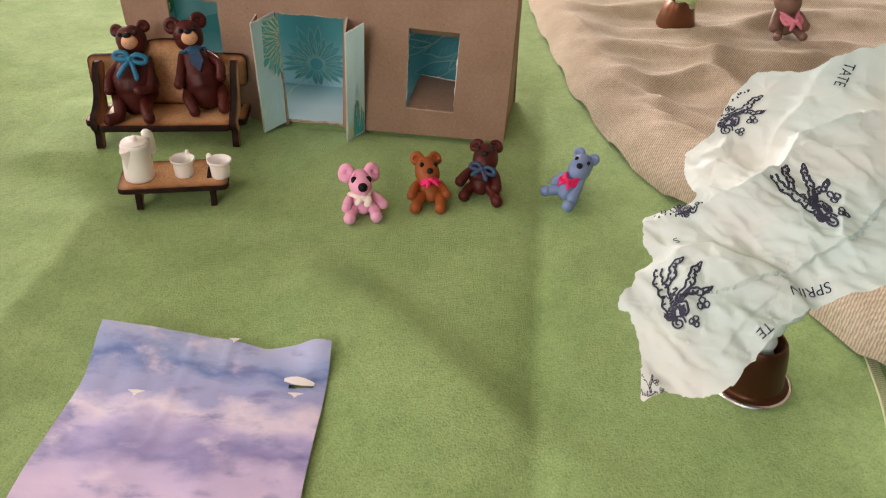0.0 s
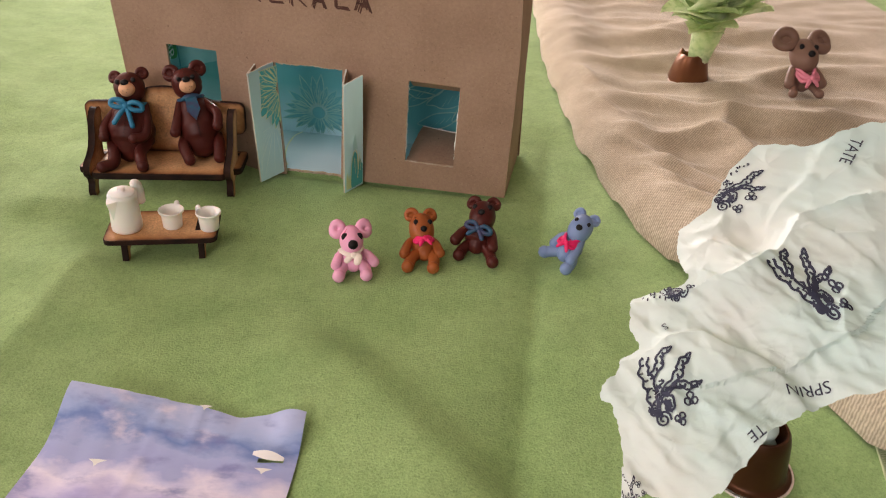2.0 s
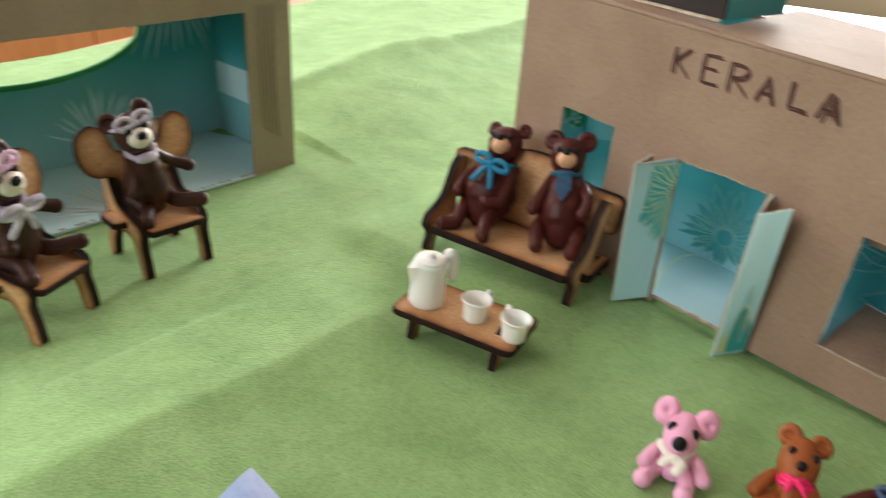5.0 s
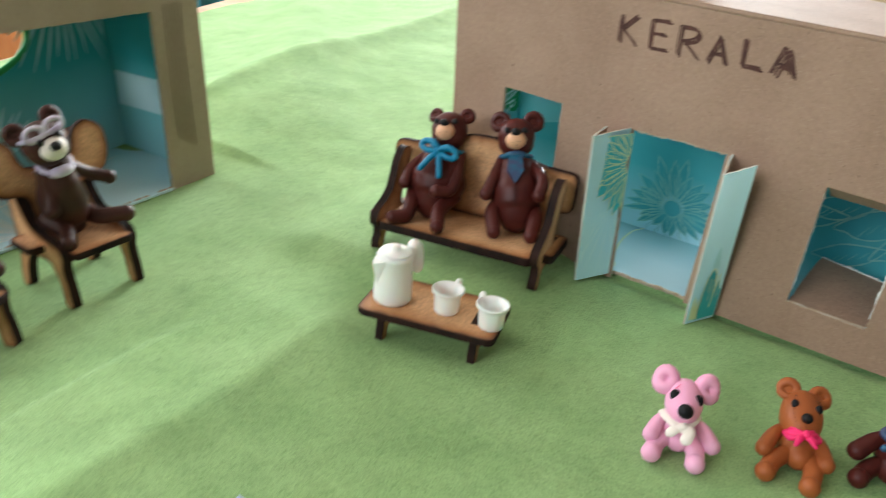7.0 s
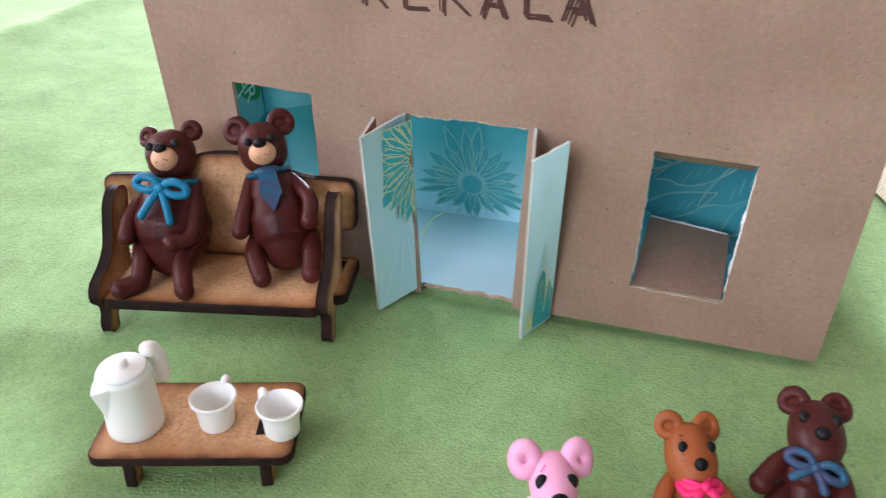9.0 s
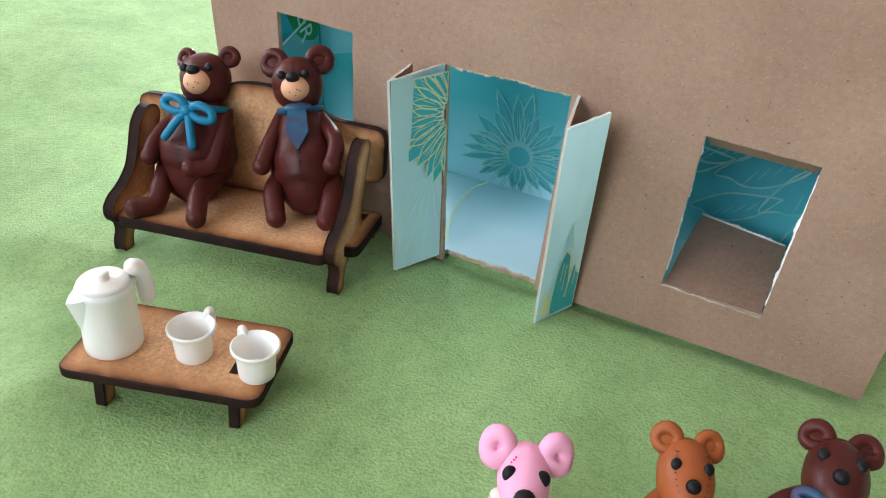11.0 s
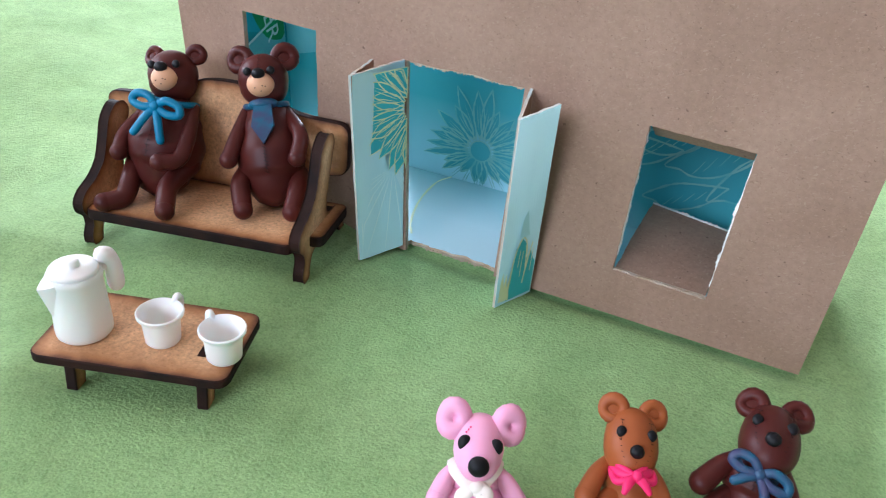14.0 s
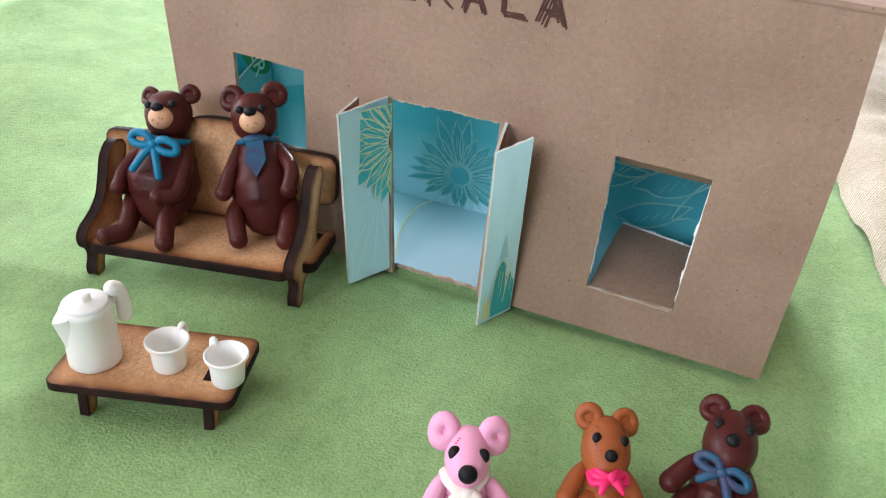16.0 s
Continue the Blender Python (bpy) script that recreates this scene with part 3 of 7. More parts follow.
def smooth(t):
    t = min(1, max(0, t))
    return t * t * (3 - 2 * t)


def pleat(d, a, w):
    """A pressed crease: a sharp line that fades to both sides."""
    return a * math.exp(-abs(d) / w)


def ground(x, y):
    """The height of the green cloth."""
    z = 0.035 * noise.noise((x * 0.55, y * 0.45, 3.1)) + 0.016 * noise.noise((x * 1.7, y * 1.3, 8.0)) + 0.007 * noise.noise((x * 4.5, y * 3.5, 2.0))
    z += crease(0.7 * (x + 0.04) + 0.7 * (y - 3.12), 0.07, 0.5) * smooth((x + 0.9) / 0.5) * smooth((y - 1.8) / 1.0)
    z += hump(0.75 * (x + 4.3) + 0.66 * (y - 6.5), 0.08, 0.42) * smooth((y - 5.5) / 1.2)
    z += hump(0.8 * (x + 1.2) + 0.6 * (y - 1.6), 0.05, 0.35) + crease(0.3 * (x + 3.0) + 0.95 * (y - 2.4), 0.05, 0.5) * smooth((-2 - x) / 0.6)
    calm = smooth((math.hypot((x + 0.9) / 2.6, (y - 4.9) / 1.3) - 0.85) / 0.35) if not -4.6 < x < -2.5 or y > 5.4 else smooth((abs(x + 3.5) - 1.0) / 0.4)
    z *= 0.12 + 0.88 * calm
    z += 0.062 * smooth((-1.15 - x) / 0.35) * smooth((y - 4.45) / 0.32) * smooth((x + 3.0) / 0.5) * smooth((5.75 - y) / 0.3)
    near = (x - 0.47) * math.sin(radians(6.23)) + (y - 5.187) * math.cos(radians(6.23)) - 0.03
    z -= hump(near, 0.026, 0.045) * smooth((0.62 - x) / 0.1) * smooth((x + 2.3) / 0.1)
    z -= pleat(x - 0.69 - 0.05 * (y - 4), 0.065, 0.16) * smooth((6.6 - y) / 1.4)
    z += pleat(x + 1.95 + 0.01 * (y - 3.5), 0.075, 0.3) * smooth((4.35 - y) / 0.35)
    z += (pleat(x + 5.0 + 0.145 * (y - 6.1), 0.17, 0.8) + pleat(x + 5.0 + 0.145 * (y - 6.1), 0.05, 0.14)) * smooth((y - 4.8) / 1.5)
    return z


def steps(a, b, n):
    return [a + (b - a) * i / (n - 1) for i in range(n)]


# ---- the room and the table ----
def room():
    bm = bmesh.new()
    box(bm, (-22.4, -26.8, -8.0), (28.8, 43.8, -7.5))
    tagged(part("floor", bm, FLOOR_WOOD, smooth=False), "brown wooden floor of the room", "floor", kind="structure")
    bm = bmesh.new()
    box(bm, (-22.4, -26.8, 18), (28.8, 43.8, 18.5))
    tagged(part("ceiling", bm, ROOM_PAINT, smooth=False), "plain off-white painted ceiling", "ceiling", kind="structure")
    bm = bmesh.new()
    box(bm, (-21.6, 43, -7.5), (-20, 43.8, 18))
    box(bm, (13, 43, -7.5), (28, 43.8, 18))
    box(bm, (-20, 43, 16.5), (13, 43.8, 18))
    box(bm, (-20, 43, -7.5), (13, 43.8, -6.5))
    tagged(part("wall_north", bm, ROOM_PAINT, smooth=False), "off-white wall with a tall glazed opening", "wall", kind="structure")
    bm = bmesh.new()
    box(bm, (-22.4, -26.8, -7.5), (-21.6, -10.5, 18))
    box(bm, (-22.4, 9.5, -7.5), (-21.6, 43.8, 18))
    box(bm, (-22.4, -10.5, 15), (-21.6, 9.5, 18))
    box(bm, (-22.4, -10.5, -7.5), (-21.6, 9.5, 0))
    tagged(part("wall_west", bm, ROOM_PAINT, smooth=False), "off-white wall with a wide window opening", "wall", kind="structure")
    # Stand-in for floorboards glimpsed through the oval hole, put on the wall.
    bm = bmesh.new()
    for k in range(12):
        box(bm, (-21.6, -10.4 + 4.4 * k, -7.5), (-21.35 - 0.03 * (k % 3), -6.06 + 4.4 * k, -0.3))
    tagged(part("wainscot", bm, CHAIR_WOOD, smooth=False), "upright orange boards standing in for the wooden floor beyond", "wainscot", kind="structure")
    # Unseen wall, coloured dark so that less light returns from the right.
    bm = bmesh.new()
    box(bm, (28, -26.8, -7.5), (28.8, 43.8, 18))
    tagged(part("wall_east", bm, DARK_PAINT, smooth=False), "unseen plain wall, darkened to cut bounced light", "wall", kind="structure")
    # Unseen wall behind the viewer, dark for the same reason.
    bm = bmesh.new()
    box(bm, (-21.6, -26.8, -7.5), (-15.5, -26, 18))
    for lo, hi in (((-15.5, -26.8, -7.5), (10, -26, 3)), ((-15.5, -26.8, 16), (10, -26, 18)), ((10, -26.8, -7.5), (28, -26, 18))):
        box(bm, lo, hi)
    tagged(part("wall_south", bm, DARK_PAINT, smooth=False), "unseen wall, darkened to cut bounced light, with a high window opening", "wall", kind="structure")


room()


def table():
    t = base("dining_table", -11.29, 15.1, -7.5, 16.5, "pale oak dining table under the green cloth", "table")
    bm = bmesh.new()
    box(bm, (0, -22, 7.0), (20, 0, 7.34))
    bmesh.ops.bevel(bm, geom=bm.edges[:], offset=0.06, segments=2, affect="EDGES")
    part("tabletop", bm, TABLE_WOOD, t, smooth=False)
    for x in (0.8, 19.2):
        for y in (-21.2, -0.8):
            bm = bmesh.new()
            box(bm, (x - 0.35, y - 0.35, 0), (x + 0.35, y + 0.35, 7.0))
            part("leg", bm, TABLE_WOOD, t, smooth=False)


table()


def green_cloth():
    bm = bmesh.new()
    ys = steps(-3.0, 1.6, 24) + steps(1.65, 6.2, 130)[0:] + steps(6.3, 15.4, 76)
    xs = steps(-8.45, -4.0, 60) + steps(-3.95, 2.6, 170) + steps(2.7, 6.5, 26)
    rows = []
    for y in ys:
        row = []
        for x in xs:
            side = -8.36 - 0.157 * (y - 8.6)
            xx = x if x > -5 else -5 + (x + 5) * (side + 5) / (-8.45 + 5)
            end = 12.66 - 0.26 * (min(xx, -5.6) + 6.67)
            yy = y if y < 6.3 else 6.3 + (y - 6.3) * (end - 6.3) / 9.1
            row.append(bm.verts.new((xx, yy, ground(xx, yy))))
        rows.append(row)
    for a, b in zip(rows, rows[1:]):
        for k in range(len(a) - 1):
            bm.faces.new((a[k], a[k + 1], b[k + 1], b[k]))
    edge = bmesh.ops.extrude_edge_only(bm, edges=[e for e in bm.edges if e.is_boundary])
    bmesh.ops.translate(bm, vec=(0, 0, -0.13), verts=[v for v in edge["geom"] if isinstance(v, bmesh.types.BMVert)])
    tagged(part("tablecloth", bm, SUEDE), "rumpled grass-green suede cloth spread over the table", "tablecloth", kind="structure")


green_cloth()


# ---- linen cloth ----
LINEN_EDGE = [(0.55, 11.0), (0.74, 8.0), (1.0, 6.1), (1.27, 4.98), (1.5, 4.5), (1.62, 4.33), (1.85, 3.95), (2.02, 3.5), (2.15, 3.2), (2.25, 2.98), (2.4, 2.6), (2.6, 2.2)]


def edge_x(y):
    pts = sorted((b, a) for a, b in LINEN_EDGE)
    if y <= pts[0][0]:
        return pts[0][1]
    for (y0, x0), (y1, x1) in zip(pts, pts[1:]):
        if y <= y1:
            return x0 + (x1 - x0) * (y - y0) / (y1 - y0)
    return pts[-1][1]


LINEN_RIDGES = [
    (0.085, 0.11, [(1.00, 6.10), (1.54, 5.78), (1.93, 6.01), (2.12, 5.85)]),
    (0.10, 0.13, [(2.30, 6.70), (2.03, 6.02), (2.12, 5.60), (2.5, 5.2)]),
    (0.07, 0.12, [(1.05, 6.70), (1.65, 6.65), (2.12, 6.50), (2.8, 6.38), (3.3, 6.9)]),
    (0.10, 0.22, [(1.10, 8.62), (1.79, 8.41), (2.30, 8.72), (3.4, 8.6)]),
    (0.08, 0.13, [(2.05, 6.92), (2.53, 7.08), (2.83, 7.40), (3.4, 7.6)]),
    (0.07, 0.14, [(1.00, 7.60), (1.50, 7.62), (2.2, 7.95), (3.0, 7.9)]),
    (0.06, 0.10, [(1.25, 5.45), (1.70, 5.30), (2.1, 4.9)]),
    (0.06, 0.09, [(1.50, 4.95), (1.80, 4.75), (2.2, 4.3)]),
    (0.05, 0.045, [(1.10, 5.90), (1.28, 5.78), (1.62, 5.40)]),
    (0.05, 0.040, [(1.20, 5.45), (1.40, 5.28), (1.62, 4.95)]),
    (0.05, 0.040, [(1.34, 5.05), (1.50, 4.93), (1.80, 4.55)]),
    (0.04, 0.040, [(1.48, 4.75), (1.66, 4.62), (1.92, 4.20)]),
    (0.045, 0.05, [(0.90, 6.95), (1.10, 6.75), (1.35, 6.30)]),
    (0.045, 0.05, [(0.86, 7.5), (1.04, 7.3), (1.22, 6.8)]),
]


def from_line(x, y, line):
    """How far (x, y) lies from a bent line, and how far along it, 0 to 1."""
    best = (9.0, 0.0)
    for k, ((ax, ay), (bx, by)) in enumerate(zip(line, line[1:])):
        dx, dy = bx - ax, by - ay
        t = min(1.0, max(0.0, ((x - ax) * dx + (y - ay) * dy) / (dx * dx + dy * dy)))
        best = min(best, (math.hypot(x - ax - dx * t, y - ay - dy * t), (k + t) / (len(line) - 1)))
    return best


def linen_height(x, y):
    d = x - edge_x(y)
    thick = 0.20 + 0.05 * smooth((6.0 - y) / 1.5) + 0.14 * smooth((3.8 - y) / 0.6)
    roll = thick * math.sqrt(max(0.0, 1 - (1 - min(1, d / 0.30)) ** 2)) - 0.06 * smooth((d - 0.28) / 0.4)
    f = 0.07 * max(0, noise.noise((0.55 * x + 0.42 * y, 1.3 * y - 0.35 * x, 2.0)))
    xx, yy = x + 0.10 * noise.noise((x * 1.6, y * 1.6, 3)), y + 0.10 * noise.noise((x * 1.6, y * 1.6, 7))
    for high, wide, line in LINEN_RIDGES:
        far, along = from_line(xx, yy, line)
        if far < 6 * wide:
            f += high * math.exp(-(far / wide) ** 1.5) * (0.35 + 0.65 * math.sin(math.pi * min(1, max(0, along))))
    for wave, slant, deep, seed in ((5.5, -1.1, 0.045, 1.0), (10.0, 1.2, 0.028, 4.0), (17.0, -3.0, 0.012, 8.0)):
        p = wave * y + slant * x + 1.5 * noise.noise((0.9 * x, 1.1 * y, seed))
        fade = max(0.0, 0.35 + 1.1 * noise.noise((0.8 * x, 1.6 * y, seed + 2)))
        f += deep * fade * (1 - abs(math.sin(p))) ** 1.6
    f += 0.016 * noise.noise((2.4 * x + 1.0 * y, 5.0 * y - 1.6 * x, 6.0))
    return ground(x, y) + 0.015 + roll + f * smooth(d / 0.4)


def linen():
    bm = bmesh.new()
    rows = []
    for y in steps(2.2, 7.0, 130) + steps(7.06, 10.9, 60):
        row = []
        for s in steps(0, 1, 120):
            d = 3.9 * s ** 1.7
            x = edge_x(y) + d + 0.004 * math.sin(9 * y)
            row.append(bm.verts.new((x, y, linen_height(x, y))))
        rows.append(row)
    for a, b in zip(rows, rows[1:]):
        for k in range(len(a) - 1):
            bm.faces.new((a[k], a[k + 1], b[k + 1], b[k]))
    # the stitched hem where the green cloth ends under the linen
    hem = bmesh.new()
    line = [(p.x, p.y) for p in bend([(2.22, 3.32, 0), (2.18, 3.0, 0), (2.12, 2.7, 0), (2.02, 2.35, 0)], 12)]
    for k, ((ax, ay), (bx, by)) in enumerate(zip(line, line[1:])):
        tube(hem, [(ax, ay, ground(ax, ay) + 0.006), (bx, by, ground(bx, by) + 0.006)], 0.006, 0, 6)
        for q in (0.0, 0.5):
            mx, my = ax + (bx - ax) * q, ay + (by - ay) * q
            tube(hem, [(mx, my, ground(mx, my) + 0.008), (mx + 0.05, my + 0.012, ground(mx, my) + 0.008)], 0.0035, 0, 5)
    tagged(part("cloth_hem", hem, HEM), "pale stitched hem along the edge of the cloth", "hem", kind="structure")
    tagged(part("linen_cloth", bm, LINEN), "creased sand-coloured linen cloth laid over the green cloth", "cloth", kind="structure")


linen()

# ---- the large cardboard house ----
HOUSE = dict(x=0.47, y=5.187, turn=-6.23, long=2.69, deep=0.68, left=1.49, right=1.365)
CARD = 0.022


def house_top(u):
    return HOUSE["right"] + (HOUSE["left"] - HOUSE["right"]) * (-u / HOUSE["long"])


def card_wall(outline, holes, m, thick=CARD, inner=1, step=0.02, rough=0.0):
    """A card panel with openings cut through it: outer face kraft (0), inner face printed (1), cut edges (2)."""
    bm = bmesh.new()
    loops = []
    for poly in [outline] + holes:
        ring = []
        for i, (a, b) in enumerate(zip(poly, poly[1:] + poly[:1])):
            n = max(1, int(math.dist(a, b) / step)) if poly is not outline else 1
            for k in range(n):
                t = k / n
                j = (0 if k == 0 else 1) * rough
                ring.append(bm.verts.new((a[0] + (b[0] - a[0]) * t + j * random.uniform(-1, 1), a[1] + (b[1] - a[1]) * t + j * random.uniform(-1, 1), 0)))
        loops.append([bm.edges.new((p, q)) for p, q in zip(ring, ring[1:] + ring[:1])])
    made = bmesh.ops.triangle_fill(bm, use_beauty=True, use_dissolve=False, edges=[e for l in loops for e in l])
    faces = [g for g in made["geom"] if isinstance(g, bmesh.types.BMFace)]
    for f in faces:
        f.normal_update()
        if f.normal.z < 0:
            f.normal_flip()
    ext = bmesh.ops.extrude_face_region(bm, geom=faces)
    back = [g for g in ext["geom"] if isinstance(g, bmesh.types.BMFace)]
    bmesh.ops.translate(bm, vec=(0, 0, -thick), verts=[g for g in ext["geom"] if isinstance(g, bmesh.types.BMVert)])
    bm.normal_update()
    for f in bm.faces:
        f.material_index = 0 if f.normal.z > 0.5 else 1 if f.normal.z < -0.5 else 2
    # whichever side the fill left in front is the outer one
    bmesh.ops.recalc_face_normals(bm, faces=bm.faces[:])
    for f in bm.faces:
        f.normal_update()
        c = f.calc_center_median().z
        f.material_index = 2 if abs(f.normal.z) < 0.5 else 0 if c > -thick / 2 else 1
    bmesh.ops.transform(bm, matrix=m, verts=bm.verts)
    return bm


def stroke(bm, pts, w, m, mi=0, lift=0.003):
    """A flat printed or drawn line in the plane of m."""
    left, right = [], []
    for i, (x, y) in enumerate(pts):
        a, b = pts[max(i - 1, 0)], pts[min(i + 1, len(pts) - 1)]
        dx, dy = b[0] - a[0], b[1] - a[1]
        k = math.hypot(dx, dy) or 1
        ww = w[i] if isinstance(w, (list, tuple)) else w
        left.append(bm.verts.new(m @ V(x - dy / k * ww / 2, y + dx / k * ww / 2, lift)))
        right.append(bm.verts.new(m @ V(x + dy / k * ww / 2, y - dx / k * ww / 2, lift)))
    for i in range(len(pts) - 1):
        bm.faces.new((left[i], right[i], right[i + 1], left[i + 1])).material_index = mi


def patch(bm, pts, m, mi=0, lift=0.002):
    bm.faces.new([bm.verts.new(m @ V(x, y, lift)) for x, y in pts]).material_index = mi


def flat(points, n=5):
    return [(p.x, p.y) for p in bend([(*q, 0) for q in points], n)]


def petal(cx, cy, ang, r0, r1, w):
    """The outline of one pointed petal."""
    c, s = math.cos(ang), math.sin(ang)
    prof = [(r0, 0), (r0 + (r1 - r0) * 0.3, w * 0.55), (r0 + (r1 - r0) * 0.65, w * 0.6), (r1, 0)]
    up = flat([(a, b) for a, b in prof])
    loop = up + [(a, -b) for a, b in up[-2:0:-1]]
    return [(cx + a * c - b * s, cy + a * s + b * c) for a, b in loop]


def flower(name, m, cx, cy, size, parent, petals=22, squash=0.8, span=(0, 360), fill=1, clip=None, low=1.0):
    """A printed daisy: filled petals with pale outlines, a ringed eye."""
    bm = bmesh.new()
    width = size * (5.0 if fill > 1 else 3.3) * (span[1] - span[0]) / 360 / petals

    def held(loop):
        return [(min(max(x, clip[0]), clip[1]), min(max(y, clip[2]), clip[3])) for x, y in loop] if clip else loop
    for i in range(petals):
        a = radians(span[0] + (span[1] - span[0]) * (i + 0.5) / petals + random.uniform(-3, 3))
        k = random.uniform(0.8, 1.08) if fill > 1 else random.uniform(0.68, 1.1)
        loop = held([(cx + (x - cx), cy + (y - cy) * squash * (low if y < cy else 1)) for x, y in petal(cx, cy, a, size * 0.2, size * k, width)])
        patch(bm, loop, m, 0, 0.0006 + 0.00008 * i)
        thin = [size * (0.007 + 0.017 * random.random()) * (1.0 if fill > 1 else 1.5) for _ in loop] + [size * 0.012]
        stroke(bm, loop + loop[:1], thin, m, 1, 0.0022 + 0.00005 * i)
        for off in (-0.05, 0.06):
            mid = held([(cx + math.cos(a + off * (1.2 - r)) * size * r, cy + math.sin(a + off * (1.2 - r)) * size * r * squash) for r in (0.36, 0.55, 0.66 + random.random() * 0.15)])
            stroke(bm, mid, [size * 0.003, size * 0.014, size * 0.002], m, 1, 0.0032)
    if span[1] - span[0] > 300:
        for k, mi in ((0.19, 1), (0.165, 0)):
            patch(bm, [(cx + size * k * math.cos(t / 9 * math.pi), cy + size * k * squash * math.sin(t / 9 * math.pi)) for t in range(18)], m, mi, 0.0036 + 0.01 * (0.2 - k))
    return part(name, bm, [INK_LEAF, INK_CREAM] if fill > 1 else [INK_TEAL, INK_MIST], parent, smooth=False)


def letters_mesh(text, size, m):
    """Flat printed letters in the plane of m."""
    cu = bpy.data.curves.new("text", "FONT")
    cu.body, cu.size, cu.align_x, cu.align_y, cu.resolution_u = text, size, "CENTER", "CENTER", 3
    ob = bpy.data.objects.new("text", cu)
    bm = bmesh.new()
    bm.from_mesh(ob.to_mesh())
    ob.to_mesh_clear()
    bpy.data.objects.remove(ob)
    bmesh.ops.transform(bm, matrix=m, verts=bm.verts)
    return bm


LETTERS = {
    "K": [[(0, 0), (0, 1)], [(0.62, 1), (0.05, 0.48)], [(0.08, 0.5), (0.68, 0)]],
    "E": [[(0, 0), (0, 1)], [(0, 1), (0.6, 1)], [(0, 0.52), (0.5, 0.52)], [(0, 0), (0.62, 0)]],
    "R": [[(0, 0), (0, 1)], [(0, 1), (0.42, 0.98), (0.58, 0.8), (0.45, 0.58), (0.05, 0.5)], [(0.15, 0.5), (0.66, 0)]],
    "A": [[(0, 0), (0.32, 1)], [(0.32, 1), (0.66, 0)], [(0.13, 0.36), (0.54, 0.36)]],
    "L": [[(0, 1), (0, 0)], [(0, 0), (0.6, 0)]],
}


def house():
    h = base("cardboard_house", HOUSE["x"], HOUSE["y"], 0.0, HOUSE["turn"], "brown cardboard box house with cut door and windows", "toy house")
    L, dp = HOUSE["long"], HOUSE["deep"]
    front = frame_of((0, 0, 0), (1, 0, 0), (0, 0, 1))
    walls = [KRAFT, TEAL, KRAFT_EDGE]
    door = [(-1.579, 0.0), (-1.165, 0.0), (-1.104, 0.82), (-1.575, 0.83)]
    wr = [(-0.696, 0.208), (-0.359, 0.196), (-0.32, 0.77), (-0.66, 0.784)]
    wl = [(-2.352, 0.51), (-1.996, 0.50), (-1.981, 0.87), (-2.342, 0.89)]
    out = [(-L, 0.0), (-1.5755, 0.0), door[3], (-1.45, 0.824), (-1.3, 0.829), (-1.2, 0.818), door[2], (-1.164, 0.012), (0, 0.010), (0.030, 0.63), (0.045, 1.0), (0.038, house_top(0)), (-L, house_top(-L))]
    bm = card_wall(out, [wr, wl], front, rough=0.0015)
    part("front_wall", bm, walls, h, "kraft front with a folded-open door and two windows", smooth=False)
    # Unseen hole in the back wall, added to let light reach the floor.
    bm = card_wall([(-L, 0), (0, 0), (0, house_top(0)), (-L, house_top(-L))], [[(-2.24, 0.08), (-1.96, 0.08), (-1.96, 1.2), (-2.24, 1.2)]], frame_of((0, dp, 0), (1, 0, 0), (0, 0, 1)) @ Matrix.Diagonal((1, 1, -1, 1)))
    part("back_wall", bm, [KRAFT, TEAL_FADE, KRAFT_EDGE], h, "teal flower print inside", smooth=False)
    for u, flip in ((0, 1), (-L, -1)):
        m = frame_of((u, 0, 0), (0, 1, 0), (0, 0, 1)) @ Matrix.Diagonal((1, 1, flip, 1))
        # The left wall starts deeper in, an unseen gap that admits light.
        near = CARD + 0.002 if flip > 0 else 0.34
        bm = card_wall([(near, 0.0), (dp - CARD - 0.002, 0.0), (dp - CARD - 0.002, house_top(u)), (near, house_top(u))], [], m)
        if flip > 0:
            for v in bm.verts:
                v.co.x += 0.038 * v.co.z / house_top(0)
        part("side_wall", bm, walls, h, smooth=False)
    bm = bmesh.new()
    box(bm, (-0.35, dp + 0.014, 0.0), (0.012, dp + 0.034, house_top(0)))
    part("back_flap", bm, KRAFT, h, "loose flap behind a narrow gap", smooth=False)
    slope = (house_top(-L) - house_top(0)) / L
    m = frame_of((0, 0, house_top(0) + 0.003), (1, 0, -slope), (0, 1, 0))
    # The back slit and the widened hatch are added to brighten the inside.
    bm = card_wall([(-L, 0.0), (0.042, 0.0), (0.030, dp + 0.26), (-1.6, dp + 0.26), (-1.6, dp - 0.12), (-L, dp - 0.12)], [[(-2.6, 0.17), (-1.58, 0.17), (-1.58, 0.54), (-2.6, 0.54)]], m @ Matrix.Translation((0, 0, CARD)))
    part("roof", bm, [KRAFT, TEAL, KRAFT], h, "flat kraft lid with an added slit along the back for light", smooth=False)
    bm = bmesh.new()
    tube(bm, [(u, 0.012, house_top(u) + 0.0118) for u in steps(-L + 0.012, 0.026, 30)], 0.0138, 0, 12)
    part("roof_fold", bm, KRAFT, h)
    m = frame_of((0, 0, 0.026), (1, 0, 0), (0, 1, 0))
    bm = bmesh.new()
    ragged = [(-0.03, CARD + 0.004)] + [(u, 0.045 + 0.016 * noise.noise((u * 14, 0, 0)) + 0.006 * noise.noise((u * 60, 0, 0)) if -1.58 < u < -1.1 else CARD + 0.004) for u in steps(-0.05, -2.6, 240)] + [(-L + 0.03, CARD + 0.004), (-L + 0.03, dp - CARD - 0.004), (-0.03, dp - CARD - 0.004)]
    f = bm.faces.new([bm.verts.new(m @ V(x, y, 0)) for x, y in ragged])
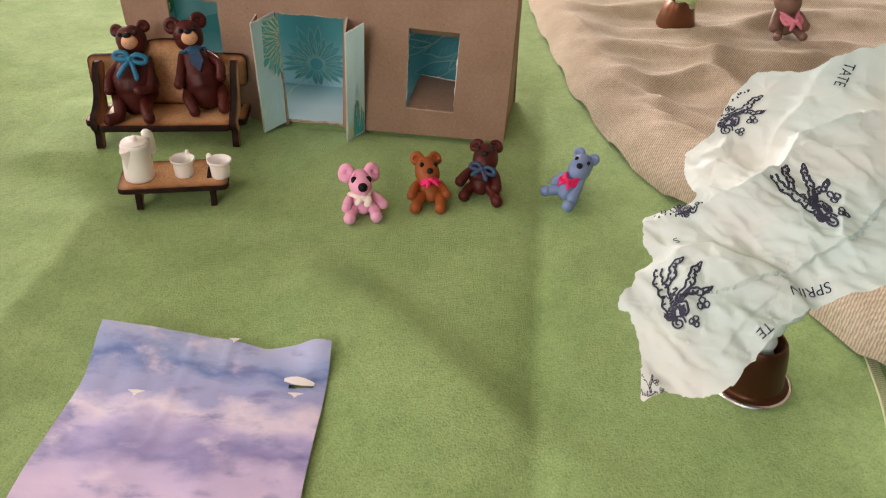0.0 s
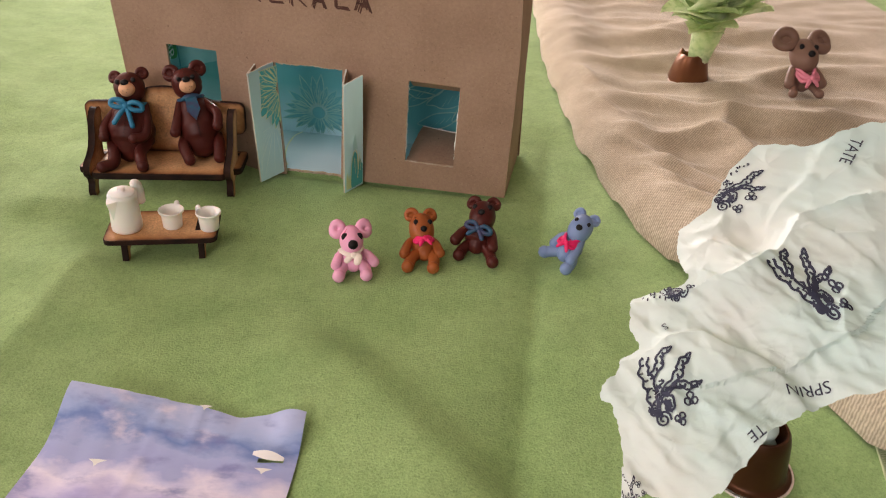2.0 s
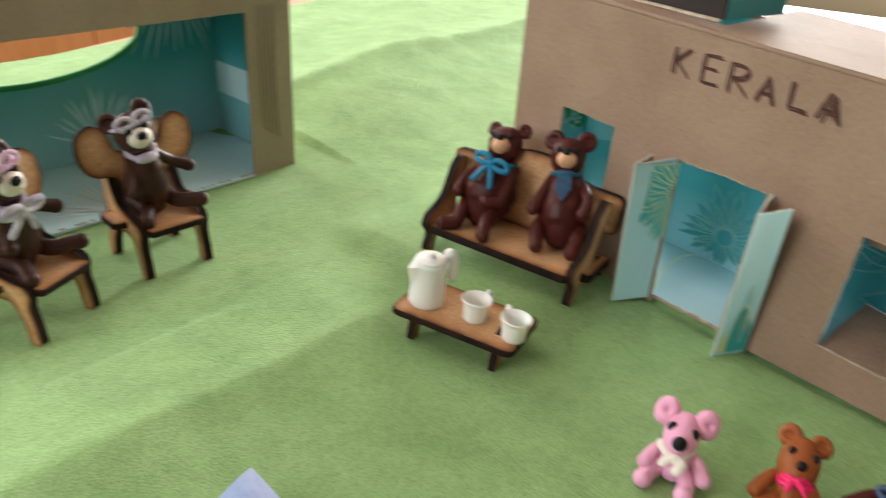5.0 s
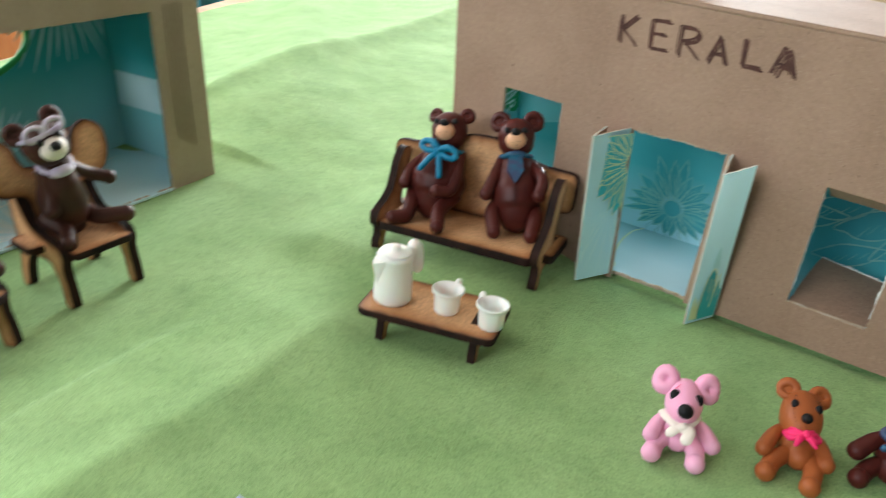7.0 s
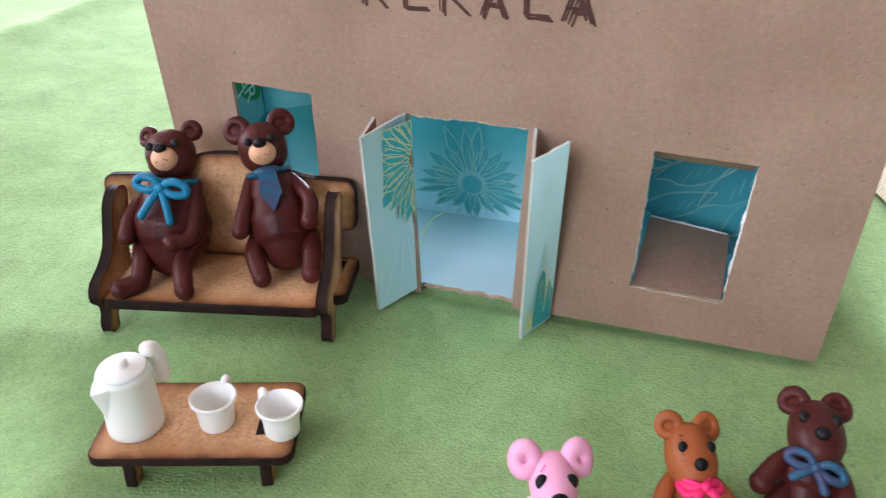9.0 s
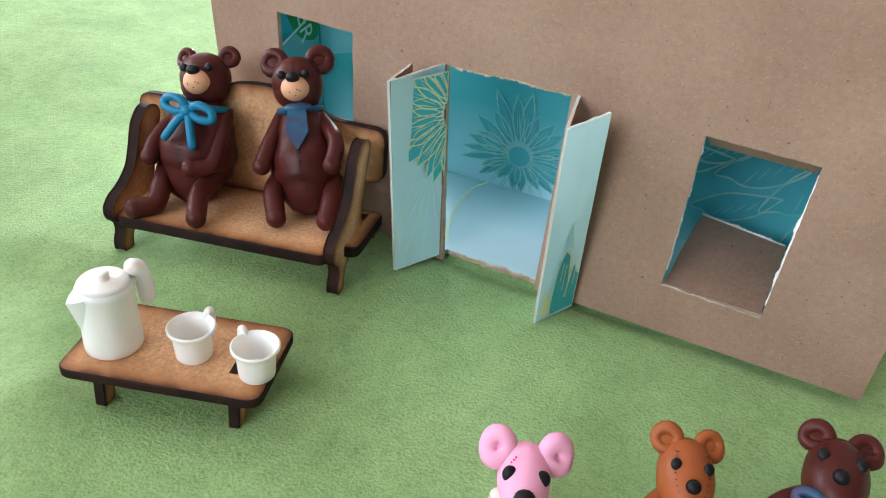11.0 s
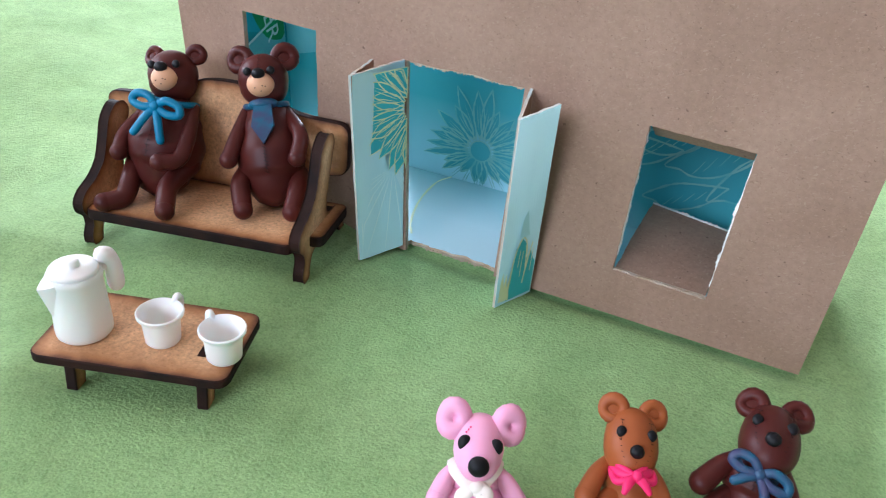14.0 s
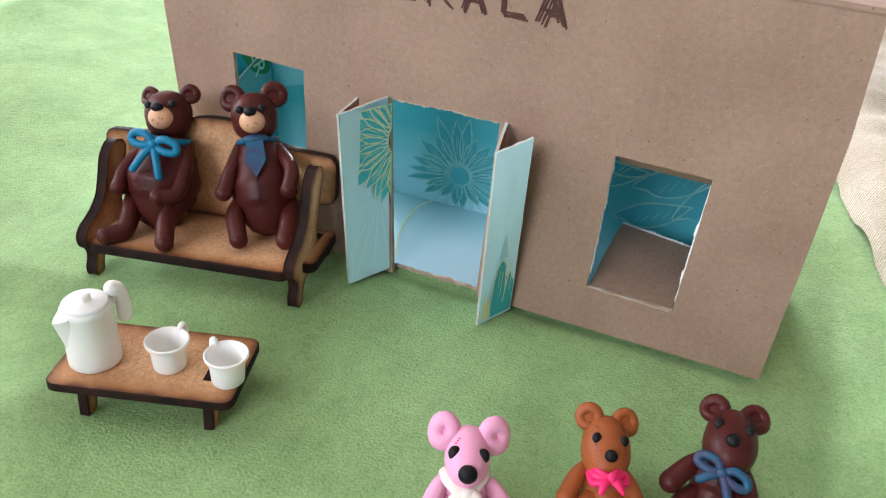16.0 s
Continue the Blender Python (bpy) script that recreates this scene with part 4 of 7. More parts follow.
    ext = bmesh.ops.extrude_face_region(bm, geom=[f])
    bmesh.ops.translate(bm, vec=(0, 0, -0.02), verts=[g for g in ext["geom"] if isinstance(g, bmesh.types.BMVert)])
    bmesh.ops.recalc_face_normals(bm, faces=bm.faces[:])
    for q in bm.faces:
        q.material_index = 1 if abs(q.normal.z) < 0.5 else 0
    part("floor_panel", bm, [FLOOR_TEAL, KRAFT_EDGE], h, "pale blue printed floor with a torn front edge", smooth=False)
    # door leaves: each is folded once more along its middle
    def leaf(foot, head):
        """Folded card between a line along its foot and one along its top, each of (u, out, height)."""
        bm = bmesh.new()
        n = 16
        for p, q, r, t in zip(foot, foot[1:], head, head[1:]):
            d = (Vector(q) - Vector(p)).normalized()
            off = V(-d.y, d.x, 0).normalized() * 0.0055
            grid = []
            for side in (1, -1):
                g = []
                for i in range(n + 1):
                    k = i / n
                    lo, hi = Vector(p).lerp(Vector(q), k), Vector(r).lerp(Vector(t), k)
                    hi.z += 0.004 * noise.noise((hi.x * 30, hi.y * 30, 1))
                    row = [lo.lerp(hi, h / 8) + off * side + off * 0.5 * noise.noise((h * 0.8, k * 2, p[0] * 5)) for h in range(9)]
                    g.append([bm.verts.new(v) for v in row])
                grid.append(g)
            for s, g in enumerate(grid):
                for a, b in zip(g, g[1:]):
                    for h in range(8):
                        bm.faces.new((a[h], b[h], b[h + 1], a[h + 1])).material_index = 1 - s
            for a, b in ((grid[0][0], grid[1][0]), (grid[0][-1], grid[1][-1])):
                for h in range(8):
                    bm.faces.new((a[h], a[h + 1], b[h + 1], b[h])).material_index = 2
            for i in range(n):
                for z in (0, -1):
                    bm.faces.new((grid[0][i][z], grid[0][i + 1][z], grid[1][i + 1][z], grid[1][i][z])).material_index = 2
        bmesh.ops.recalc_face_normals(bm, faces=bm.faces[:])
        return bm
    l_foot = [V(-1.590, -0.004, 0.026), V(-1.684, -0.190, 0.022), V(-1.700, -0.06, 0.022)]
    l_head = [V(-1.584, -0.004, 0.833), V(-1.634, -0.286, 0.845), V(-1.680, -0.07, 0.832)]
    r_foot = [V(-1.003, -0.012, 0.006), V(-1.079, -0.180, 0.004), V(-1.110, -0.006, 0.01)]
    r_head = [V(-0.933, -0.115, 0.838), V(-1.037, -0.197, 0.790), V(-1.075, -0.006, 0.826)]
    door_l = part("door_leaf", leaf(l_foot, l_head), [KRAFT, PALE_TEAL, LEAF_EDGE], h, "folded-open leaf with pale teal flower print", smooth=False)
    door_r = part("door_leaf", leaf(r_foot, r_head), [KRAFT, PALE_TEAL, LEAF_EDGE], h, "folded-open leaf with pale teal flower print", smooth=False)
    # prints on the leaves
    m = frame_of(l_foot[1], l_foot[0] - l_foot[1], (l_head[1] - l_foot[1]).lerp(l_head[0] - l_foot[0], 0.5)) @ Matrix.Translation((0, 0, 0.012))
    bm = bmesh.new()
    for k in range(13):
        a = radians(200 + 11 * k)
        line = [(0.15 + 0.5 * r * math.cos(a), 0.40 + 0.42 * r * math.sin(a)) for r in (0.05, 0.3, 0.6, 0.95)]
        stroke(bm, [(min(0.2, max(0.01, x)), max(0.02, y)) for x, y in line], [0.001, 0.003, 0.003, 0.001], m, 0, 0.001)
    part("line_print", bm, PALE_LINE, door_l, smooth=False)
    flower("flower_print", m, 0.250, 0.64, 0.268, door_l, 13, 1.15, (112, 268), 2, (0.012, 0.208, 0.03, 0.80))
    m = frame_of(r_foot[1], r_foot[0] - r_foot[1], (r_head[1] - r_foot[1]).lerp(r_head[0] - r_foot[0], 0.35)) @ Matrix.Translation((0, 0, 0.012))
    bm = bmesh.new()
    patch(bm, [(0.045, 0.02), (0.170, 0.02), (0.170, 0.27), (0.152, 0.285), (0.128, 0.19), (0.112, 0.27), (0.088, 0.30), (0.062, 0.26), (0.05, 0.15)], m, 0, 0.0008)
    patch(bm, flat([(0.072, 0.31), (0.078, 0.39), (0.115, 0.45), (0.170, 0.47)]) + [(0.170, 0.30)], m, 2, 0.0008)
    for edge in ([(0.048, 0.06), (0.058, 0.22), (0.085, 0.302), (0.112, 0.27), (0.122, 0.16)], [(0.118, 0.08), (0.13, 0.2), (0.15, 0.288), (0.171, 0.27)], [(0.085, 0.25), (0.082, 0.17)], [(0.10, 0.24), (0.098, 0.12)], [(0.15, 0.24), (0.148, 0.13)]):
        line = flat(edge)
        stroke(bm, line, [0.004 + 0.005 * random.random() for _ in line] if len(edge) > 2 else 0.003, m, 1, 0.002)
    patch(bm, [(0.004, 0.03), (0.055, 0.025), (0.046, 0.13), (0.038, 0.09), (0.03, 0.16), (0.022, 0.1), (0.012, 0.17), (0.005, 0.13)], m, 1, 0.003)
    part("print", bm, [INK_LEAF, INK_CREAM, SOFT_TEAL], door_r, smooth=False)
    # window flap folded inwards over the sill
    bm = bmesh.new()
    n = 16
    rows = []
    for i in range(n + 1):
        t = i / n
        u0, u1 = -0.692 + 0.008 * t, -0.362 + 0.004 * t
        v, z = CARD + 0.004 + 0.46 * t, 0.203 + 0.03 * math.sin(t * 2.4)
        jag = 0.006 * noise.noise((t * 20, 1, 0))
        rows.append([bm.verts.new((u0 + jag + (u1 - u0) * k / 8, v + (0.01 * noise.noise((k * 1.3, 4, 0)) if i == n else 0), z - 0.005 * k / 8 + 0.035 * t * (1 - k / 8))) for k in range(9)])
    for p, q in zip(rows, rows[1:]):
        for k in range(8):
            bm.faces.new((p[k], p[k + 1], q[k + 1], q[k]))
    ext = bmesh.ops.extrude_face_region(bm, geom=bm.faces[:])
    bmesh.ops.translate(bm, vec=(0, 0, -0.018), verts=[g for g in ext["geom"] if isinstance(g, bmesh.types.BMVert)])
    bmesh.ops.recalc_face_normals(bm, faces=bm.faces[:])
    for f in bm.faces:
        f.material_index = 0 if f.normal.z > 0.5 else 1 if f.normal.z < -0.5 else 2
    part("window_flap", bm, [KRAFT, TEAL, KRAFT_EDGE], h, "kraft flap folded in over the sill", smooth=False)
    bm = bmesh.new()
    rim = [(-0.662, CARD + 0.002, 0.784), (-0.323, CARD + 0.002, 0.772), (-0.331, CARD + 0.085, 0.700), (-0.658, CARD + 0.085, 0.712)]
    low = [bm.verts.new(p) for p in rim]
    top = [bm.verts.new((x, y + 0.014, z + 0.014)) for x, y, z in rim]
    bm.faces.new(low)
    bm.faces.new(top[::-1])
    for k in range(4):
        bm.faces.new((low[k - 1], top[k - 1], top[k], low[k]))
    bmesh.ops.recalc_face_normals(bm, faces=bm.faces[:])
    part("window_lintel", bm, KRAFT, h, smooth=False)
    # torn paper along the cut window sides
    for x0, x1, z0, z1 in ((-0.690, -0.664, 0.27, 0.76), (-0.355, -0.322, 0.25, 0.74)):
        bm = bmesh.new()
        wide = [max(0.001, 0.002 + 0.008 * noise.noise((t * 9, x0 * 7, 3)) + random.uniform(-0.002, 0.002)) for t in steps(0, 1, 60)]
        s = 1 if x0 < -0.5 else -1
        edge = [(x0 + (x1 - x0) * t + 0.002 * s, z0 + (z1 - z0) * t) for t in steps(0, 1, 60)]
        lo = [bm.verts.new((x - 0.004 * s, CARD * 0.2, z)) for x, z in edge]
        mid = [bm.verts.new((x + w * s, CARD * 0.45 + random.uniform(-0.003, 0.003), z)) for (x, z), w in zip(edge, wide)]
        hi = [bm.verts.new((x - 0.004 * s, CARD * 0.9, z)) for x, z in edge]
        for a, b in ((lo, mid), (mid, hi)):
            for k in range(59):
                bm.faces.new((a[k], a[k + 1], b[k + 1], b[k]))
        part("torn_paper_edge", bm, TORN_PAPER, h, smooth=False)
    def torn(name, pts, out, wide, mat):
        """A ragged paper edge along a cut."""
        bm = bmesh.new()
        line = [Vector(a) * (1 - k / 40) + Vector(b) * (k / 40) for a, b in zip(pts, pts[1:]) for k in range(40)]
        a = [bm.verts.new(p - Vector(out) * 0.004) for p in line]
        b = [bm.verts.new(p + Vector(out) * max(0.0005, wide * (0.45 + noise.noise(p * 22) + random.uniform(-0.35, 0.35))) + V(0, random.uniform(-0.003, 0.003), 0)) for p in line]
        c = [bm.verts.new(p - Vector(out) * 0.004 + V(0, 0.016, 0)) for p in line]
        for k in range(len(line) - 1):
            bm.faces.new((a[k], a[k + 1], b[k + 1], b[k]))
            bm.faces.new((b[k], b[k + 1], c[k + 1], c[k]))
        part(name, bm, mat, h, smooth=False)
    torn("torn_paper_edge", [(-1.572, 0.003, 0.829), (-1.45, 0.003, 0.823), (-1.3, 0.003, 0.828), (-1.2, 0.003, 0.817), (-1.106, 0.003, 0.819)], (0, 0, -1), 0.012, KRAFT_EDGE)
    torn("torn_paper_edge", [(-1.575, 0.046, 0.016), (-1.38, 0.042, 0.016), (-1.17, 0.045, 0.016)], (0, -1, 0.1), 0.026, KRAFT_EDGE)
    torn("torn_paper_edge", [(-0.694, 0.004, 0.209), (-0.36, 0.004, 0.197)], (0, 0, 1), 0.006, KRAFT_EDGE)
    torn("torn_paper_edge", [(-0.684, 0.478, 0.262), (-0.358, 0.478, 0.222)], (0, 0, 1), 0.012, TORN_PAPER)
    # prints on the inner back wall and floor
    mb = frame_of((0, dp - CARD - 0.002, 0), (1, 0, 0), (0, 0, 1))
    flower("flower_print", mb, -1.552, 0.205, 0.31, h, 24, 0.95, low=0.62)
    bm = bmesh.new()
    for cx, cy, k, tilt in ((-0.70, 0.47, 1.0, 200), (-0.50, 0.44, 1.25, 212), (-0.33, 0.40, 1.35, 232), (-0.86, 0.40, 1.2, 190), (-0.60, 0.24, 1.0, 205), (-0.30, 0.22, 0.9, 240)):
        co, si = math.cos(radians(tilt)), math.sin(radians(tilt))

        def turned(pts):
            return [(cx + x * co - y * si, cy + x * si + y * co) for x, y in pts]
        loop = turned(flat([(-0.19 * k, 0.0), (-0.08 * k, 0.055 * k), (0.03 * k, 0.062 * k), (0.10 * k, 0.036 * k), (0.13 * k, 0.0), (0.17 * k, -0.03 * k), (0.08 * k, -0.052 * k), (0.0, -0.056 * k), (-0.10 * k, -0.03 * k), (-0.19 * k, 0.0)], 4))
        patch(bm, loop[:-1], mb, 0, 0.0012 + 0.0003 * k)
        stroke(bm, loop, [0.005 + 0.007 * random.random() for _ in loop], mb, 1, 0.003)
        for q in (-0.07, -0.02, 0.03, 0.07):
            stroke(bm, turned([(q * k - 0.03 * k, 0.0), (q * k + 0.01 * k, 0.022 * k), (q * k + 0.03 * k, 0.03 * k)]), [0.002, 0.004, 0.001], mb, 1, 0.003)
    part("leaf_print", bm, [INK_TEAL, INK_MIST], h, smooth=False)
    bm = bmesh.new()
    mf = frame_of((0, 0, 0.027), (1, 0, 0), (0, 1, 0))
    line = flat([(-1.70, 0.655), (-1.735, 0.56), (-1.715, 0.36), (-1.655, 0.18), (-1.60, 0.09)])
    stroke(bm, line, [0.007 + 0.004 * random.random() for _ in line], mf, 0, 0.002)
    part("stem_print", bm, INK_CREAM, h, smooth=False)
    # the label corner and colour bands seen through the small window
    bm = bmesh.new()
    ml = frame_of((-L + CARD + 0.002, 0, 0), (0, 1, 0), (0, 0, 1))
    patch(bm, flat([(0.36, 0.90), (0.42, 0.72), (0.50, 0.60), (0.60, 0.56), (0.64, 0.58)], 4) + [(0.645, 0.90)], ml, 0, 0.003)
    part("corner_patch", bm, INK_GREEN, h, "green printed label corner", smooth=False)
    bm = bmesh.new()
    patch(bm, [(0.345, 0.86), (0.36, 0.90), (0.42, 0.72), (0.47, 0.63), (0.345, 0.66)], ml, 0, 0.002)
    part("corner_patch", bm, CYAN_PRINT, h, smooth=False)
    # Two grey-teal bands with a white diagonal along their upper edge.
    bm = bmesh.new()
    patch(bm, [(0.345, 0.58), (0.645, 0.70), (0.645, 0.47), (0.345, 0.36)], ml, 0, 0.002)
    part("corner_patch", bm, GREY_TEAL, h, smooth=False)
    bm = bmesh.new()
    patch(bm, [(-L + 0.03, 0.70), (-2.3, 0.76), (-2.3, 0.56), (-L + 0.03, 0.47)], mb, 0, 0.002)
    part("corner_patch", bm, GREY_TEAL, h, smooth=False)
    bm = bmesh.new()
    stroke(bm, [(0.345, 0.585), (0.5, 0.645), (0.645, 0.705)], 0.012, ml, 0, 0.004)
    part("white_diagonal", bm, WHITE_PRINT, h, smooth=False)
    part("letter_print", letters_mesh("ER", 0.13, ml @ Matrix.Translation((0.54, 0.64, 0.005)) @ pose(0, 0, 0, 0, 0, -80)), WHITE_PRINT, h, "white printed letters", smooth=False)
    # hand-drawn letters
    for i, ch in enumerate("KERALA"):
        bm = bmesh.new()
        u0 = (-1.708, -1.550, -1.412, -1.270, -1.118, -0.982)[i]
        z0 = (1.226, 1.224, 1.213, 1.208, 1.215, 1.204)[i]
        m = frame_of((u0, 0, z0), (1, 0, -0.015), (0, 0, 1))
        for s in LETTERS[ch]:
            for k in range(4):
                off = (k - 1.5) * (0.0055 if i < 5 else 0.010)
                pts = [(x * (0.125 if ch in 'KA' else 0.140) + off + random.uniform(-0.004, 0.004), y * (0.126 if i < 3 else 0.112) - off * 0.6 + random.uniform(-0.005, 0.005)) for x, y in s]
                fine = flat(pts, 4)
                stroke(bm, fine, [0.0055 + 0.005 * random.random() for _ in fine], m, 0, 0.0006 + 0.0003 * k)
        tagged(part("letter", bm, MARKER, h, smooth=False))
    return h


house()


def roof_tray():
    """An opened card tray lying on the lid."""
    u = -1.87
    a = radians(HOUSE["turn"])
    x, y = HOUSE["x"] + u * math.cos(a) - 0.36 * math.sin(a), HOUSE["y"] + u * math.sin(a) + 0.36 * math.cos(a)
    t = base("card_tray", x, y, house_top(u) + 0.03, -14, "small opened card frame round the hatch in the roof", "box")
    for lo, hi in (((-0.34, -0.22, 0.013), (0.34, -0.205, 0.2)), ((-0.34, 0.225, 0.013), (0.34, 0.24, 0.2)), ((-0.34, -0.204, 0.013), (-0.325, 0.224, 0.2)), ((0.325, -0.204, 0.013), (0.34, 0.224, 0.2))):
        bm = bmesh.new()
        box(bm, lo, hi)
        # The near side is coloured almost black, the others teal.
        part("side", bm, DARK_HOLE if hi[1] < 0 else TEAL, t, smooth=False)
    for k in range(1):
        bm = bmesh.new()
        box(bm, (-0.36 + 0.02 * k, -0.245, 0.004 + 0.016 * k), (0.33 + 0.01 * k, -0.224, 0.016 + 0.016 * k))
        part("card_edge", bm, KRAFT_EDGE, t, smooth=False)


roof_tray()


# ---- laser-cut bench ----
BENCH = pose(-0.2236, 0.4800, 0.0058, -3.1, 1.6, 8.8) @ Matrix.Scale(0.968, 4)
SIDE = [(-0.03, 0.0), (-0.035, 0.05), (-0.01, 0.09), (-0.015, 0.13), (-0.06, 0.165), (-0.065, 0.215), (-0.03, 0.25), (0.05, 0.28), (0.115, 0.33), (0.15, 0.41), (0.18, 0.49), (0.24, 0.54), (0.30, 0.535), (0.335, 0.49), (0.31, 0.44), (0.275, 0.36), (0.24, 0.28), (0.23, 0.20), (0.37, 0.185), (0.42, 0.12), (0.46, 0.0), (0.40, 0.0), (0.37, 0.08), (0.2, 0.115), (0.07, 0.10), (0.04, 0.05), (0.035, 0.0)]


def bench():
    b = base("toy_bench", 0, 0, 0.0, 0, "laser-cut MDF toy bench with burnt edges and curved arms", "bench")
    b.matrix_basis = BENCH
    for x in (0.0, 0.925):
        m = frame_of((x - 0.022, 0, 0), (0, 1, 0), (0, 0, 1))
        part("arm_panel", board(rounded(SIDE, 0.03, 3), 0.044, m, 0.04), WOODS, b, smooth=False)
    seat = [(0.022, -0.04), (0.903, -0.04), (0.903, 0.055), (0.995, 0.06), (0.995, 0.37), (-0.09, 0.37), (-0.09, 0.06), (0.022, 0.055)]
    part("seat", board(rounded(seat, 0.035, 4), 0.045, frame_of((0, -0.012, 0.141), (1, 0, 0), (0, 1, 0)), 0.045), WOODS, b, smooth=False)
    back = [(0.04, 0.0), (0.88, 0.0), (0.88, 0.12), (0.99, 0.13), (0.99, 0.345), (0.78, 0.355), (0.69, 0.385), (0.60, 0.43), (0.52, 0.452), (0.41, 0.455), (0.32, 0.44), (0.25, 0.40), (0.17, 0.352), (-0.10, 0.345), (-0.10, 0.13), (0.04, 0.12)]
    part("backrest", board(rounded(back, 0.05, 5), 0.044, frame_of((0, 0.385, 0.19), (1, 0, 0), (0, 0.09, 1)), 0.045), WOODS, b, smooth=False)
    return b


bench()


# ---- coffee table with its set ----
TABLE = pose(-0.1544, 0.4321, -0.0004, -1.0, 3.0, 15.0) @ Matrix.Scale(0.988, 4)


def coffee_table():
    t = base("toy_coffee_table", 0, 0, 0.0, 0, "low laser-cut MDF toy coffee table with burnt edges", "table")
    t.matrix_basis = TABLE
    top = [(-0.318, -0.182), (0.316, -0.182), (0.316, 0.172), (-0.318, 0.172)]
    part("tabletop", board(rounded(top, 0.045, 6), 0.034, frame_of((0, 0, 0.14), (1, 0, 0), (0, 1, 0)), 0.05), WOODS, t, smooth=False)
    leg = [(-0.15, 0), (-0.10, 0.0), (-0.085, 0.06), (0.085, 0.06), (0.10, 0), (0.15, 0), (0.135, 0.138), (-0.135, 0.138)]
    for x in (-0.215, 0.222):
        part("leg_panel", board(rounded(leg, 0.01, 2), 0.037, frame_of((x - 0.0185, 0, 0), (0, 1, 0), (0, 0, 1))), WOODS, t, smooth=False)
    # No hole is cut: a dark patch paints the slot's shaded depth.
    bm = bmesh.new()
    box(bm, (0.190, -0.082, 0.1735), (0.235, 0.06, 0.1762))
    part("joint_slot", bm, BURNT, t, "dark patch for the burnt slot of the leg joint", smooth=False)


coffee_table()


def on_table(x, y, turn=0.0):
    """The pose of a thing that stands on the tabletop at x, y of the place."""
    loc = TABLE.inverted() @ Vector((x * DM, y * DM, 0.0174))
    loc.z = 0.01768
    spot = TABLE @ loc
    return Matrix.Translation(spot) @ (TABLE.to_quaternion() @ Euler((0, 0, radians(turn - 15.0))).to_quaternion()).to_matrix().to_4x4()


def coffee_pot():
    t = base("toy_coffee_pot", 0, 0, 0, 0, "white printed-plastic toy coffee pot on the low table", "coffee pot")
    t.matrix_basis = on_table(-1.718, 4.236) @ Matrix.Diagonal((1.0, 1.0, 1.04, 1))
    bm = bmesh.new()
    lathe(bm, [(0.0, 0), (0.079, 0), (0.086, 0.008), (0.087, 0.03), (0.083, 0.12), (0.079, 0.195), (0.082, 0.202), (0.082, 0.216), (0.077, 0.223), (0.0, 0.223)])
    part("body", bm, WHITE_PLASTIC, t)
    bm = bmesh.new()
    lathe(bm, [(0.0, 0.2235), (0.074, 0.2235), (0.074, 0.231), (0.068, 0.237), (0.024, 0.238), (0.021, 0.241), (0.021, 0.257), (0.017, 0.262), (0.0, 0.2625)])
    part("lid", bm, WHITE_PLASTIC, t)
    d = V(math.cos(radians(247)), math.sin(radians(247)), 0)
    bm = bmesh.new()
    side = V(-d.y, d.x, 0)
    rings = []
    for k in range(11):
        q = k / 10
        row = []
        for s in (-1, -0.75, -0.5, -0.25, 0, 0.25, 0.5, 0.75, 1):
            a = radians(247) + s * (0.48 * (1 - q) + 0.05)
            r = 0.0795 + 0.034 * (1 - q) * (1 - abs(s)) ** 1.1
            row.append(bm.verts.new((r * math.cos(a), r * math.sin(a), 0.214 - 0.15 * q - 0.016 * (1 - q) * (1 - abs(s)))))
        rings.append(row)
    for a, b in zip(rings, rings[1:]):
        for k in range(8):
            bm.faces.new((a[k], a[k + 1], b[k + 1], b[k]))
    inner = bm.verts.new((0.05 * math.cos(radians(247)), 0.05 * math.sin(radians(247)), 0.216))
    for k in range(8):
        bm.faces.new((rings[0][k + 1], rings[0][k], inner))
    bmesh.ops.recalc_face_normals(bm, faces=bm.faces[:])
    part("spout", bm, WHITE_PLASTIC, t)
    h = V(math.cos(radians(64)), math.sin(radians(64)), 0)
    bm = bmesh.new()
    tube(bm, bend([h * 0.092 + V(0, 0, 0.246), h * 0.106 + V(0, 0, 0.235), h * 0.117 + V(0, 0, 0.195), h * 0.119 + V(0, 0, 0.135)]), 0.027, 0, 12, False, 1.0)
    tube(bm, [h * 0.07 + V(0, 0, 0.205), h * 0.10 + V(0, 0, 0.225)], 0.019, 0, 12)
    part("handle", bm, WHITE_PLASTIC, t)


coffee_pot()


def cup(x, y, turn):
    t = base("toy_cup", 0, 0, 0, 0, "white printed-plastic toy cup on the low table", "cup", "cups on the low table")
    t.matrix_basis = on_table(x, y, turn)
    bm = bmesh.new()
    lathe(bm, [(0.0, 0), (0.05, 0), (0.055, 0.006), (0.057, 0.035), (0.06, 0.075), (0.064, 0.085), (0.073, 0.092), (0.074, 0.10), (0.070, 0.103), (0.062, 0.098), (0.055, 0.08), (0.051, 0.04), (0.045, 0.018), (0.0, 0.015)])
    bmesh.ops.scale(bm, vec=(1, 1, 1.12), verts=bm.verts)
    part("bowl", bm, WHITE_PLASTIC, t)
    bm = bmesh.new()
    tube(bm, bend([(0.072, 0, 0.106), (0.083, 0, 0.117), (0.092, 0, 0.109), (0.094, 0, 0.082), (0.084, 0, 0.06), (0.066, 0, 0.055)]), 0.0125, 0, 10)
    part("handle", bm, WHITE_PLASTIC, t)


cup(-1.474, 4.312, 90)
cup(-1.256, 4.332, 152)


